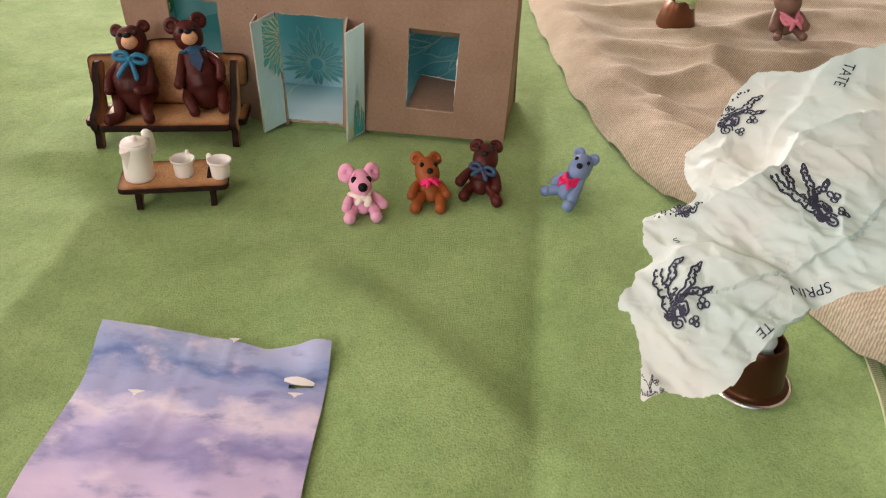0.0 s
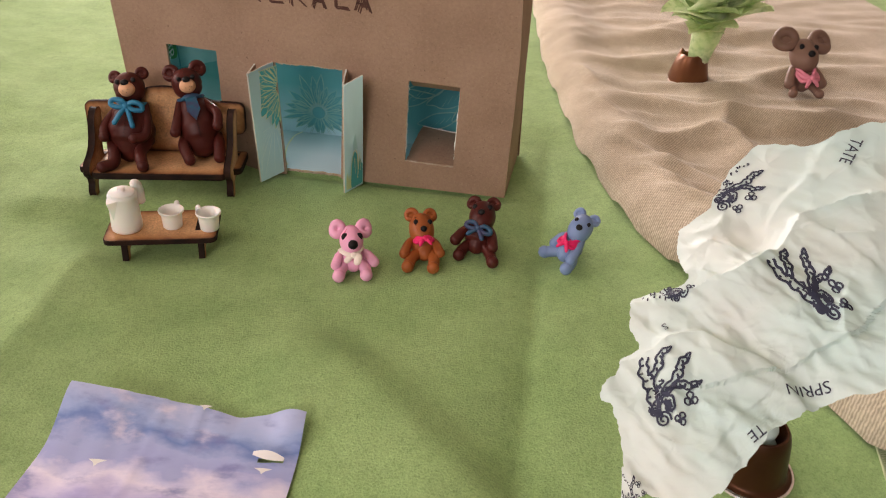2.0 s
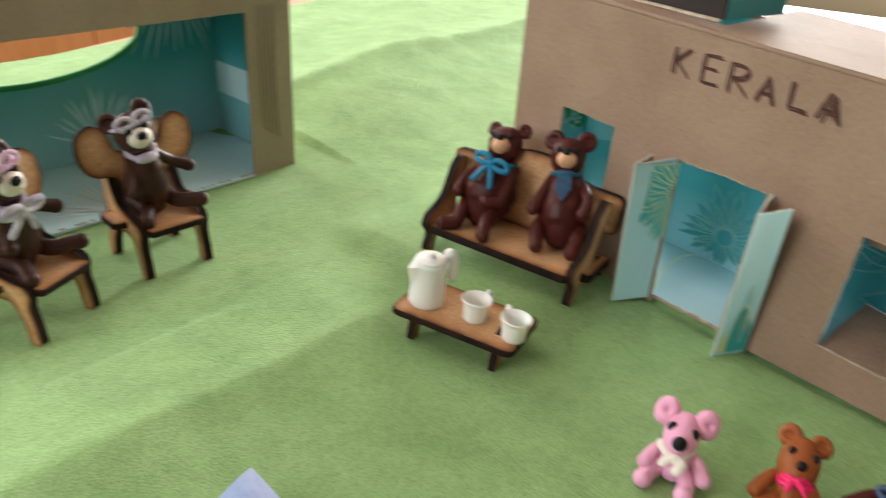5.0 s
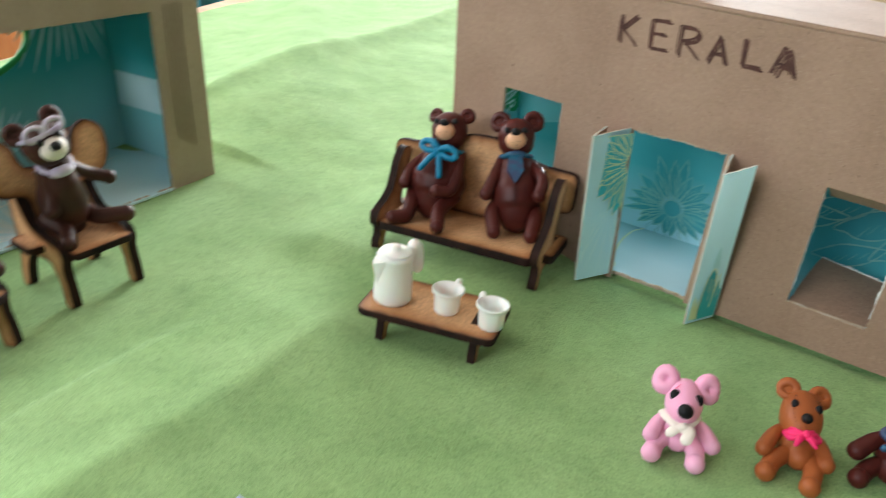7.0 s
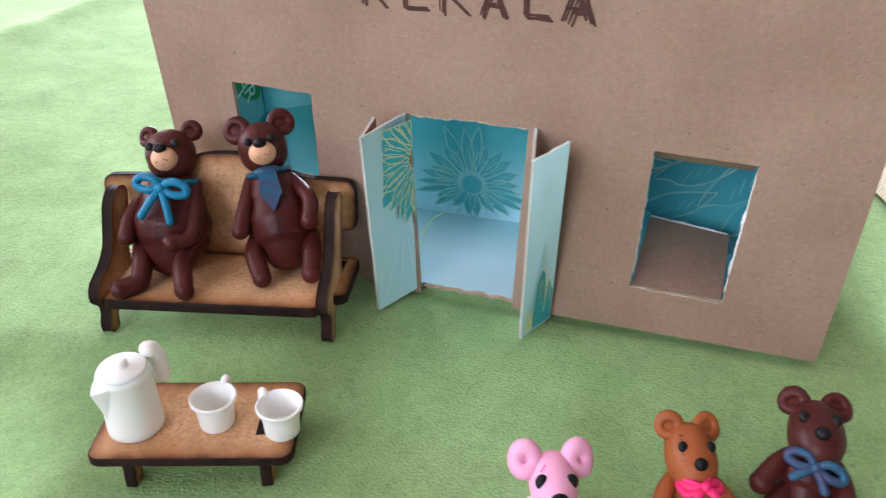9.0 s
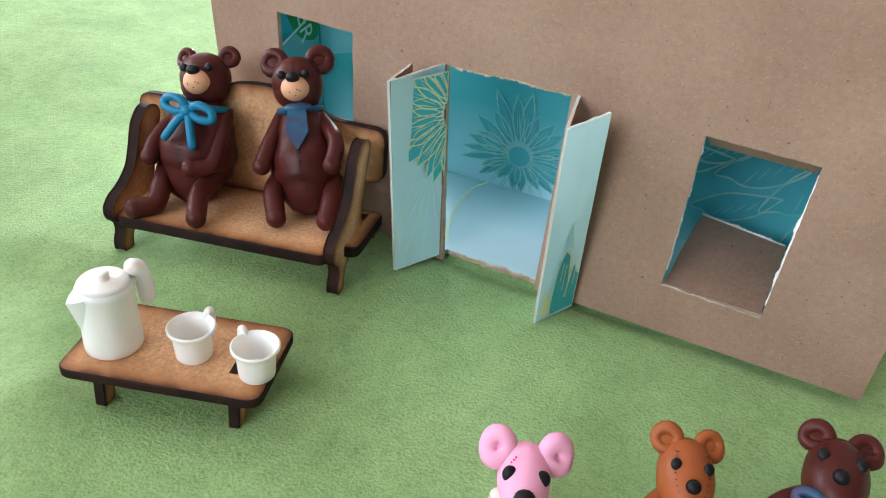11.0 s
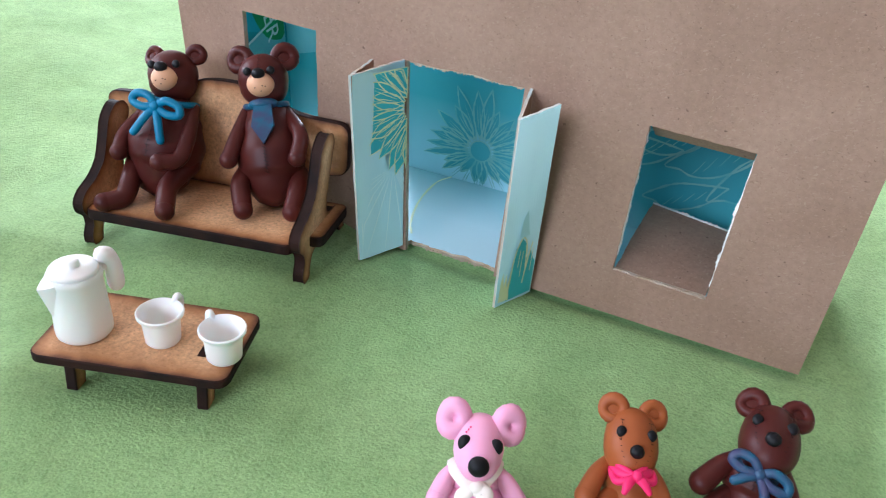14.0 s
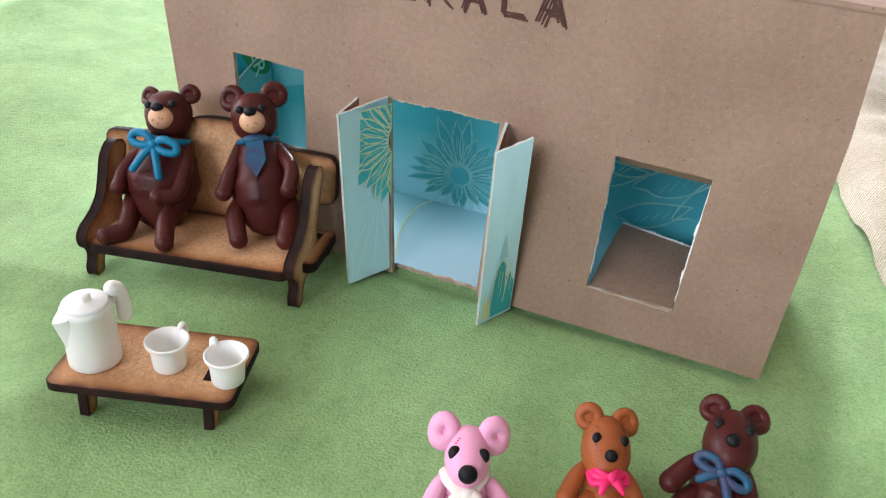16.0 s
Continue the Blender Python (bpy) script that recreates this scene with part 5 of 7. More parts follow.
# ---- clay figures: each is one plain mesh ----
def ear(bm, c, r, mi, lean, slit=0.72):
    """A dished ear: a fat ring with a thinner disc in it."""
    turn = Euler((radians(78), 0, radians(lean))).to_matrix()
    ring = [Vector(c) + turn @ V(math.cos(a) * r * slit, math.sin(a) * r * 0.72, 0) for a in (2 * math.pi * k / 16 for k in range(16))]
    ring = [p + turn @ V(0, 0.0, -0.10 * r * math.cos(4 * math.pi * k / 16)) for k, p in enumerate(ring)]
    tube(bm, ring, [r * (1.12 - slit + 0.05 * math.cos(2 * math.pi * k / 16 + lean)) for k in range(16)], mi, 10, True)
    ball(bm, Vector(c) + turn @ V(0, -0.1 * r, -0.10 * r), (r * 0.8, r * 0.85, r * 0.28), mi, turn, 14, 8)


def bow(bm, c, w, mi, tilt=0.0, tails=0.9, thick=0.16):
    """A knotted bow with two loops and two tails, in front of c."""
    c = Vector(c)
    r = Euler((0, radians(tilt), 0)).to_matrix()
    for s in (-1, 1):
        loop = bend([(0, 0, 0), (s * w * 0.35, -w * 0.12, w * 0.30), (s * w * 0.85, -w * 0.05, w * 0.24), (s * w * 0.95, 0, -w * 0.06), (s * w * 0.5, -w * 0.08, -w * 0.16), (0, 0, 0)], 4)
        tube(bm, [c + r @ p for p in loop], w * thick, mi, 8)
        tail = bend([(0, 0, -w * 0.05), (s * w * 0.25, -w * 0.10, -w * 0.4 * tails), (s * w * 0.55, -w * 0.06, -w * tails)], 4)
        tube(bm, [c + r @ p for p in tail], w * thick, mi, 8)
    ball(bm, c + V(0, -w * 0.12, 0), (w * 0.2, w * 0.17, w * 0.2), mi)


def stitches(bm, pts, mi, n, size):
    line = bend(pts, 8)
    for k in range(n):
        p = line[int(k * (len(line) - 1) / max(1, n - 1))]
        tube(bm, [p + V(-size, 0, 0.15 * size), p + V(size, 0, -0.15 * size)], size * 0.17, mi, 5)
    tube(bm, line, size * 0.09, mi, 5)


def neckband(bm, c, rx, ry, r, mi, dip=0.0):
    ring = [Vector(c) + V(math.cos(a) * rx, math.sin(a) * ry, -dip * max(0, -math.sin(a))) for a in (2 * math.pi * k / 20 for k in range(20))]
    tube(bm, ring, r, mi, 8, True)


def swell(t, rows):
    """The radius at t along a limb or trunk, between (t, radius) rows, smoothly."""
    for (a, p), (b, q) in zip(rows, rows[1:]):
        if t <= b:
            return p + (q - p) * smooth((t - a) / (b - a))
    return rows[-1][1]


def trunk(bm, hip, neck, rows, mi, sag=0.0, seg=28, flat=0.92):
    """An egg-shaped body from the hip up to the neck; gives the place of a point on its front."""
    hip, neck = Vector(hip), Vector(neck)
    axis = neck - hip
    line = [hip + axis * t + V(0, 0, -sag * math.sin(math.pi * t)) for t in steps(0, 1, 22)]
    tube(bm, line, [swell(t, rows) for t in steps(0, 1, 22)], mi, seg, False, flat)

    def front(t, side, out=0.0):
        n = axis.normalized()
        f = n.cross(side).normalized()
        f = f if f.z > 0 else -f
        return hip + axis * t + V(0, 0, -sag * math.sin(math.pi * t)) + f * (swell(t, rows) * (0.5 + 0.5 * flat) + out)
    return front


def limb(bm, pts, r0, r1, mi=0, seg=14):
    line = bend(pts, 6)
    n = len(line) - 1
    tube(bm, line, [r0 + (r1 - r0) * i / n for i in range(n + 1)], mi, seg)


def lump(bm, balls, soft, mi=0, seg=34, rings=24):
    """One smooth closed shape round several (centre, radius) balls."""
    balls = [(Vector(c), r) for c, r in balls]
    mid = sum((c for c, _ in balls), V(0, 0, 0)) / len(balls)

    def depth(p):
        return -soft * math.log(sum(math.exp(-((p - c).length - r) / soft) for c, r in balls))
    top = max(r for _, r in balls) + max((c - mid).length for c, _ in balls)
    first = len(bm.verts)
    made = bmesh.ops.create_uvsphere(bm, u_segments=seg, v_segments=rings, radius=1)["verts"]
    for v in made:
        d = v.co.normalized()
        lo, hi = 0.0, top * 1.4
        for _ in range(16):
            k = (lo + hi) / 2
            lo, hi = (k, hi) if depth(mid + d * k) < 0 else (lo, k)
        v.co = mid + d * lo
    for f in {f for v in made for f in v.link_faces}:
        f.material_index = mi


def merge(bm, other, m):
    bmesh.ops.transform(other, matrix=m, verts=other.verts)
    tmp = bpy.data.meshes.new("tmp")
    other.to_mesh(tmp)
    other.free()
    bm.from_mesh(tmp)
    bpy.data.meshes.remove(tmp)


def neck_frame(neck, axis, side):
    """x to the figure's side, y to its back, z along the body."""
    n = Vector(axis).normalized()
    s = (Vector(side) - n * n.dot(Vector(side))).normalized()
    return Matrix.Translation(neck) @ Matrix((s, n.cross(s), n)).transposed().to_4x4()


def head_frame(head):
    x, y, z, rx, ry, rz, s = head
    return Matrix.Translation((x, y, z)) @ Euler((radians(rx), radians(ry), radians(rz))).to_matrix().to_4x4() @ Matrix.Scale(s, 4)


def small_bear(at, turn, clay, tie, knot, label, head, hip, feet, hands, ears=0.034, ear_out=0.05, eye=0.012, nose=0.0165, long_face=0.0, fat=1.0, ear_tilt=(0, 0), chin=True, tie_at=0.68, group="clay bears on the cloth"):
    """A little clay bear that sits with its feet before it (materials: clay, scarf, black, seam)."""
    bm = bmesh.new()
    hm = head_frame(head)
    side = V(math.cos(radians(turn)), math.sin(radians(turn)), 0)
    hip = Vector(hip)
    neck = hm @ V(0, 0.022, -0.038)
    axis = (neck - hip).normalized()
    rows = [(0, 0.052 * fat), (0.22, 0.073 * fat), (0.45, 0.077 * fat), (0.7, 0.067 * fat), (1, 0.045 * fat)]
    front = trunk(bm, hip - axis * 0.012, neck, rows, 0, 0.006)
    for s, hand in zip((-1, 1), hands):
        hand = Vector(hand)
        sh = hip + (neck - hip) * 0.95 + side * s * 0.036 * fat
        hand = hand - side * s * 0.010
        mid = (sh + hand) / 2 + side * s * 0.008 + V(0, 0, 0.012)
        limb(bm, (sh, mid, hand), 0.021 * fat, 0.031 * fat)
        ball(bm, hand, 0.0315 * fat, 0)
    for s, foot in zip((-1, 1), feet):
        foot = Vector(foot)
        st = hip + side * s * 0.038 + V(0, 0, -0.006)
        mid = (st + foot) / 2 + side * s * 0.012
        limb(bm, (st, mid, foot), 0.034, 0.034)
        out = (foot - st).normalized()
        ball(bm, foot + out * 0.004 + V(0, 0, 0.004), (0.037, 0.036, 0.038), 0)
    hd = bmesh.new()
    if chin:
        lump(hd, (((0, 0.014, 0.024), 0.056), ((0, -0.005, -0.014), 0.060), ((0, -0.024, -0.040), 0.046)), 0.010)
    else:
        lump(hd, (((0, 0.016, 0.028), 0.053), ((0, -0.014, 0.000), 0.054), ((0, -0.050, -0.018), 0.038)), 0.010)
    for s, tilt in zip((-1, 1), ear_tilt):
        ear(hd, (s * ear_out * 0.94, 0.012, 0.062 if clay is CLAY_PINK else 0.070), ears, 0, s * 14 + tilt, 0.56 if clay is CLAY_PINK else 0.70)
        ball(hd, (s * 0.0345, -0.0475, 0.024), (eye, eye * 0.6, eye * 1.12), 2, None, 14, 9)
    ball(hd, (0, -0.0735 - long_face * 0.8, -0.014), (nose, nose * 0.75, nose * 0.95), 2, None, 14, 9)
    if clay is CLAY_PINK:
        for s in (-1, 1):
            ball(hd, (s * 0.040, 0.016, 0.048), (0.030, 0.022, 0.030), 0)
        for x, z in ((-0.03, 0.052), (-0.026, 0.058), (-0.034, 0.046), (-0.036, 0.0), (-0.031, -0.008), (-0.04, -0.004), (0.032, 0.0), (0.037, -0.008)):
            ball(hd, (x, -0.055 if z < 0.02 else -0.036, z), 0.0024, 3, None, 6, 4)
    elif clay is not CLAY_BLUE and clay is not CLAY_TAUPE:
        for s in (-1, 1):
            stitches(hd, [(s * 0.033, -0.034, 0.050), (s * 0.034, -0.0520, 0.010), (s * 0.030, -0.0610, -0.012), (s * 0.024, -0.0665, -0.030)], 3, 6, 0.0045)
        stitches(hd, [(0, -0.0745, -0.036), (0, -0.071, -0.056)], 3, 2, 0.0015)
    merge(bm, hd, hm)
    tb = bmesh.new()
    nf = neck_frame(hip + (neck - hip) * tie_at, axis, side)
    neckband(tb, (0, 0.0, 0.0), 0.054, 0.052, 0.009 if knot == "bandana" else 0.011, 1, 0.022)
    if knot == "bow":
        bow(tb, (0.0, -0.080, -0.022), 0.068, 1, 8, 0.62, 0.17)
    elif knot == "bandana":
        for s in (-1, 1):
            tube(tb, bend([(s * 0.054, -0.014, 0.016), (s * 0.050, -0.054, 0.000), (s * 0.030, -0.080, -0.028), (0, -0.098, -0.052)], 4), 0.0115, 1, 10, False, 0.8)
            tube(tb, bend([(s * 0.055, -0.02, -0.002), (s * 0.060, -0.062, -0.036), (s * 0.050, -0.086, -0.064), (0, -0.100, -0.056)], 4), 0.0125, 1, 10, False, 0.8)
            tube(tb, bend([(s * 0.050, -0.046, -0.014), (s * 0.040, -0.076, -0.038), (0, -0.094, -0.052)], 4), 0.017, 1, 10, False, 0.7)
            tube(tb, bend([(0, -0.100, -0.056), (s * 0.022, -0.106, -0.072), (s * 0.036, -0.102, -0.094)], 4), [0.010, 0.011, 0.013, 0.014, 0.014, 0.014, 0.013, 0.011, 0.009], 1, 10, False, 0.6)
        ball(tb, (0.006, -0.106, -0.054), (0.017, 0.012, 0.016), 1)
    else:
        tube(tb, bend([(-0.056, -0.02, 0.012), (-0.046, -0.058, -0.014), (-0.02, -0.082, -0.046), (0.006, -0.086, -0.062)], 5), 0.020, 1, 10, False, 0.5)
        tube(tb, bend([(0.056, -0.02, 0.012), (0.046, -0.058, -0.014), (0.02, -0.082, -0.044), (-0.012, -0.088, -0.060), (-0.034, -0.084, -0.078)], 5), 0.020, 1, 10, False, 0.5)
        tube(tb, bend([(0.008, -0.094, -0.060), (0.026, -0.100, -0.076), (0.016, -0.102, -0.104)], 5), 0.021, 1, 10, False, 0.5)
        ball(tb, (0.008, -0.096, -0.060), (0.021, 0.013, 0.016), 1)
    bmesh.ops.scale(tb, vec=((0.84 if knot == "bandana" else 1.0) * 1.06 * fat, 1.06 * fat, 1.06 * fat), verts=tb.verts)
    merge(bm, tb, nf)
    stitches(bm, [front(t, side, 0.0005) for t in (0.62, 0.5, 0.38, 0.26)], 3, 5, 0.0042)
    own = Matrix.Translation((*at, 0)) @ Euler((0, 0, radians(turn))).to_matrix().to_4x4()
    foot = min(v.co.z for v in bm.verts)
    own = Matrix.Translation((0, 0, foot)) @ own
    bmesh.ops.transform(bm, matrix=own.inverted(), verts=bm.verts)
    ob = part("clay_bear", bm, [clay, tie, CLAY_BLACK, SEAM if clay is not CLAY_PINK else CLAY_HOT], at=pose(at[0] * DM, at[1] * DM, foot * DM, 0, 0, turn))
    return tagged(ob, label, "clay bear", group)


small_bear((-0.375, 4.24), 14, CLAY_PINK, CLAY_IVORY, "scarf", "pink clay bear with an ivory scarf sitting on the cloth",
           (-0.391, 4.287, 0.158, -32.4, 4.6, 17.2, 1.22), (-0.372, 4.228, 0.062), ((-0.431, 4.105, 0.036), (-0.280, 4.138, 0.035)), ((-0.466, 4.150, 0.078), (-0.238, 4.222, 0.074)), 0.039, 0.067, 0.0165, 0.024, 0.012, ear_tilt=(-8, 10), chin=False, tie_at=0.86)
small_bear((0.022, 4.395), 10, CLAY_TAN, CLAY_HOT, "bandana", "caramel clay bear with a hot pink kerchief sitting on the cloth",
           (-0.005, 4.492, 0.154, -41.2, 4.2, 15.0, 1.212), (0.026, 4.388, 0.062), ((-0.055, 4.252, 0.034), (0.092, 4.258, 0.035)), ((-0.096, 4.322, 0.078), (0.130, 4.360, 0.076)))
small_bear((0.335, 4.51), -6, CLAY_BROWN, CLAY_NAVY, "bow", "dark brown clay bear with a petrol blue bow",
           (0.352, 4.615, 0.196, -55.3, -1.6, -2.1, 1.289), (0.330, 4.507, 0.068), ((0.232, 4.409, 0.037), (0.432, 4.356, 0.036)), ((0.192, 4.48, 0.100), (0.436, 4.43, 0.092)), fat=1.12, tie_at=0.76)
small_bear((0.86, 4.50), -24, CLAY_BLUE, CLAY_HOT, "bandana", "slate blue clay bear with a red kerchief leaning back",
           (0.943, 4.562, 0.186, -44.3, 12.6, -22.5, 1.125), (0.868, 4.482, 0.060), ((0.742, 4.503, 0.037), (0.864, 4.340, 0.036)), ((0.786, 4.54, 0.086), (0.895, 4.362, 0.080)), 0.031, 0.046, 0.0105, 0.0175)


def big_bear(at, turn, clay, muzzle, tie, knot, label, head, hip, arms, legs, goggles=False, group="clay bears on seats", ears=0.042, wide=0.038, fat=1.0, knot_at=None, move=None, glasses=None):
    """A larger clay bear that sits on a seat (materials: clay, muzzle, tie, black, seam, goggles)."""
    bm = bmesh.new()
    hm = head_frame(head)
    side = V(math.cos(radians(turn)), math.sin(radians(turn)), 0)
    hip = Vector(hip)
    neck = hm @ V(0, 0.012, -0.078)
    axis = (neck - hip).normalized()
    rows = [(0, 0.098 * fat), (0.13, 0.120 * fat), (0.34, 0.126 * fat), (0.64, 0.103 * fat), (0.9, 0.074 * fat), (1, 0.058)]
    front = trunk(bm, hip - axis * 0.02, neck, rows, 0, 0.0, 30, 0.9)
    for s, pts in zip((-1, 1), arms):
        sh = hip + (neck - hip) * 0.84 + side * s * 0.068 * fat
        limb(bm, (sh, *pts), 0.028, 0.033)
        ball(bm, pts[-1], 0.0355, 0)
    for s, pts in zip((-1, 1), legs):
        st = hip + side * s * 0.092 * fat
        limb(bm, (st, *pts), 0.042, 0.037)
        out = (Vector(pts[-1]) - Vector(pts[-2])).normalized()
        ball(bm, Vector(pts[-1]) + out * 0.006, (0.039, 0.037, 0.039), 0)
    hd = bmesh.new()
    ball(hd, (0, 0, 0.0), (0.088, 0.082, 0.086), 0, None, 30, 20)
    ball(hd, (0, 0.0, -0.028), (0.084, 0.079, 0.070), 0, None, 30, 20)
    big = 1.12 if goggles else 1.0
    ball(hd, (0, -0.060, -0.022), (0.048 * big, 0.045 * big, 0.044 * big), 1, None, 22, 16)
    ball(hd, (0, -0.105, -0.010) if goggles else (0, -0.094, 0.012), (0.0235, 0.019, 0.0185), 3, None, 14, 9)
    for s in (-1, 1):
        ear(hd, (s * 0.078, 0.014, 0.070), ears, 0, s * 12)
        ball(hd, (s * wide, -0.078 + 0.9 * (wide - 0.038), 0.021 + 0.5 * (wide - 0.038)), (0.0145, 0.009, 0.0145), 3, None, 14, 9)
        if goggles:
            ring = [V(s * 0.042 + 0.036 * math.cos(a), -0.072, 0.056 + 0.026 * math.sin(a)) for a in (2 * math.pi * k / 14 for k in range(14))]
            tube(hd, ring, 0.010, 5, 8, True)
    if not goggles:
        if knot == "tie":
            stitches(hd, [(0, -0.081, 0.032), (0, -0.070, 0.054), (0, -0.046, 0.075)], 4, 5, 0.0042)
    else:
        neckband(hd, (0, 0.0, 0.04), 0.086, 0.08, 0.009, 5)
    for s, q in ((-0.014, 0.0), (0.006, -0.012), (0.022, 0.003), (0.012, 0.006)):
        ball(hd, (s, -0.1035, -0.036 + q), 0.0022, 4, None, 6, 4)
    merge(bm, hd, hm)
    tb = bmesh.new()
    nf = neck_frame(hip + (neck - hip) * 0.94, axis, side)
    neckband(tb, (0, 0, 0.0), 0.064 * fat + 0.008, 0.060 * fat + 0.008, 0.0135, 2, 0.012)
    if knot == "bow":
        c = nf.inverted() @ Vector(knot_at) if knot_at else V(0, -0.086, -0.012)
        bow(tb, c, 0.104, 2, 6, 1.15, 0.16)
    else:
        ball(tb, (0, -0.068, -0.006), (0.060, 0.032, 0.025), 2, None, 18, 12)
        tip = front(0.40, side, 0.010)
        tip = nf.inverted() @ tip
        lo = [tb.verts.new(p) for p in ((-0.034, -0.094, -0.012), (0.034, -0.094, -0.012), (0, -0.082, -0.002), (-0.030, -0.058, -0.012), (0.030, -0.058, -0.012), (0, -0.058, 0))]
        low = [tb.verts.new(p) for p in (tip + V(-0.043, 0.004, 0.070), tip + V(0.043, 0.004, 0.070), tip + V(-0.043, 0.03, 0.070), tip + V(0.043, 0.03, 0.070), tip, tip + V(0, 0.03, 0))]
        for f in ((lo[0], lo[1], low[1], low[0]), (low[0], low[1], low[4]), (lo[3], lo[0], low[0], low[2]), (lo[1], lo[4], low[3], low[1]), (low[2], low[0], low[4], low[5]), (low[1], low[3], low[5], low[4]), (lo[0], lo[3], lo[4], lo[1])):
            tb.faces.new(f).material_index = 2
    merge(bm, tb, nf)
    if goggles and knot == "tie":
        for k, out in ((-0.014, 0.010), (0.012, 0.014)):
            line = bend([front(t, side, out) + side * (k + 0.008 * math.sin(9 * t)) for t in (0.94, 0.8, 0.66, 0.52, 0.42 + k)], 5)
            tube(bm, line, [0.016 + 0.005 * math.sin(i * 1.1) for i in range(len(line))], 2, 10, False, 0.6)
    stitches(bm, [front(t, side, 0.0035) for t in ((0.70, 0.52, 0.34, 0.14) if knot == "bow" else (0.40, 0.29, 0.18, 0.06))], 4, 9, 0.0085)
    own = Matrix.Translation((*at, 0)) @ Euler((0, 0, radians(turn))).to_matrix().to_4x4()
    low = min(v.co.z for v in bm.verts)
    bmesh.ops.transform(bm, matrix=(Matrix.Translation((0, 0, low)) @ own).inverted(), verts=bm.verts)
    bmesh.ops.recalc_face_normals(bm, faces=bm.faces[:])
    spot = Matrix.Translation((at[0] * DM, at[1] * DM, low * DM)) @ Euler((0, 0, radians(turn))).to_matrix().to_4x4()
    ob = part("clay_bear", bm, [clay, muzzle, tie, CLAY_BLACK, SEAM, glasses or tie], at=(move or Matrix()) @ spot)
    return tagged(ob, label, "clay bear", group)


big_bear((-2.05, 5.06), 12, CLAY_BROWN, CLAY_PEACH, CLAY_TEAL, "bow", "brown clay bear with a teal bow sitting on the bench",
         (-2.058, 5.214, 0.662, -29.1, -5.0, 15.8, 1.13), (-2.045, 5.060, 0.345),
         (((-2.175, 5.03, 0.47), (-2.163, 4.955, 0.413)), ((-1.905, 5.06, 0.47), (-1.90, 4.985, 0.42), (-1.950, 4.935, 0.420))),
         (((-2.105, 4.93, 0.315), (-2.085, 4.855, 0.275), (-2.125, 4.80, 0.272)), ((-1.935, 4.95, 0.315), (-1.880, 4.845, 0.273))),
         ears=0.036, wide=0.045, fat=1.26, knot_at=(-2.008, 5.035, 0.602))
big_bear((-1.58, 5.17), 24, CLAY_BROWN, CLAY_PEACH, CLAY_NAVY, "tie", "brown clay bear with a petrol blue tie sitting on the bench",
         (-1.704, 5.320, 0.670, -23.6, -3.9, 26.2, 1.13), (-1.600, 5.172, 0.335),
         (((-1.725, 5.14, 0.49), (-1.725, 5.067, 0.419)), ((-1.475, 5.20, 0.52), (-1.455, 5.135, 0.455))),
         (((-1.678, 5.06, 0.32), (-1.622, 4.985, 0.268)), ((-1.462, 5.13, 0.32), (-1.440, 5.05, 0.268))),
         ears=0.047, wide=0.040, fat=1.13)


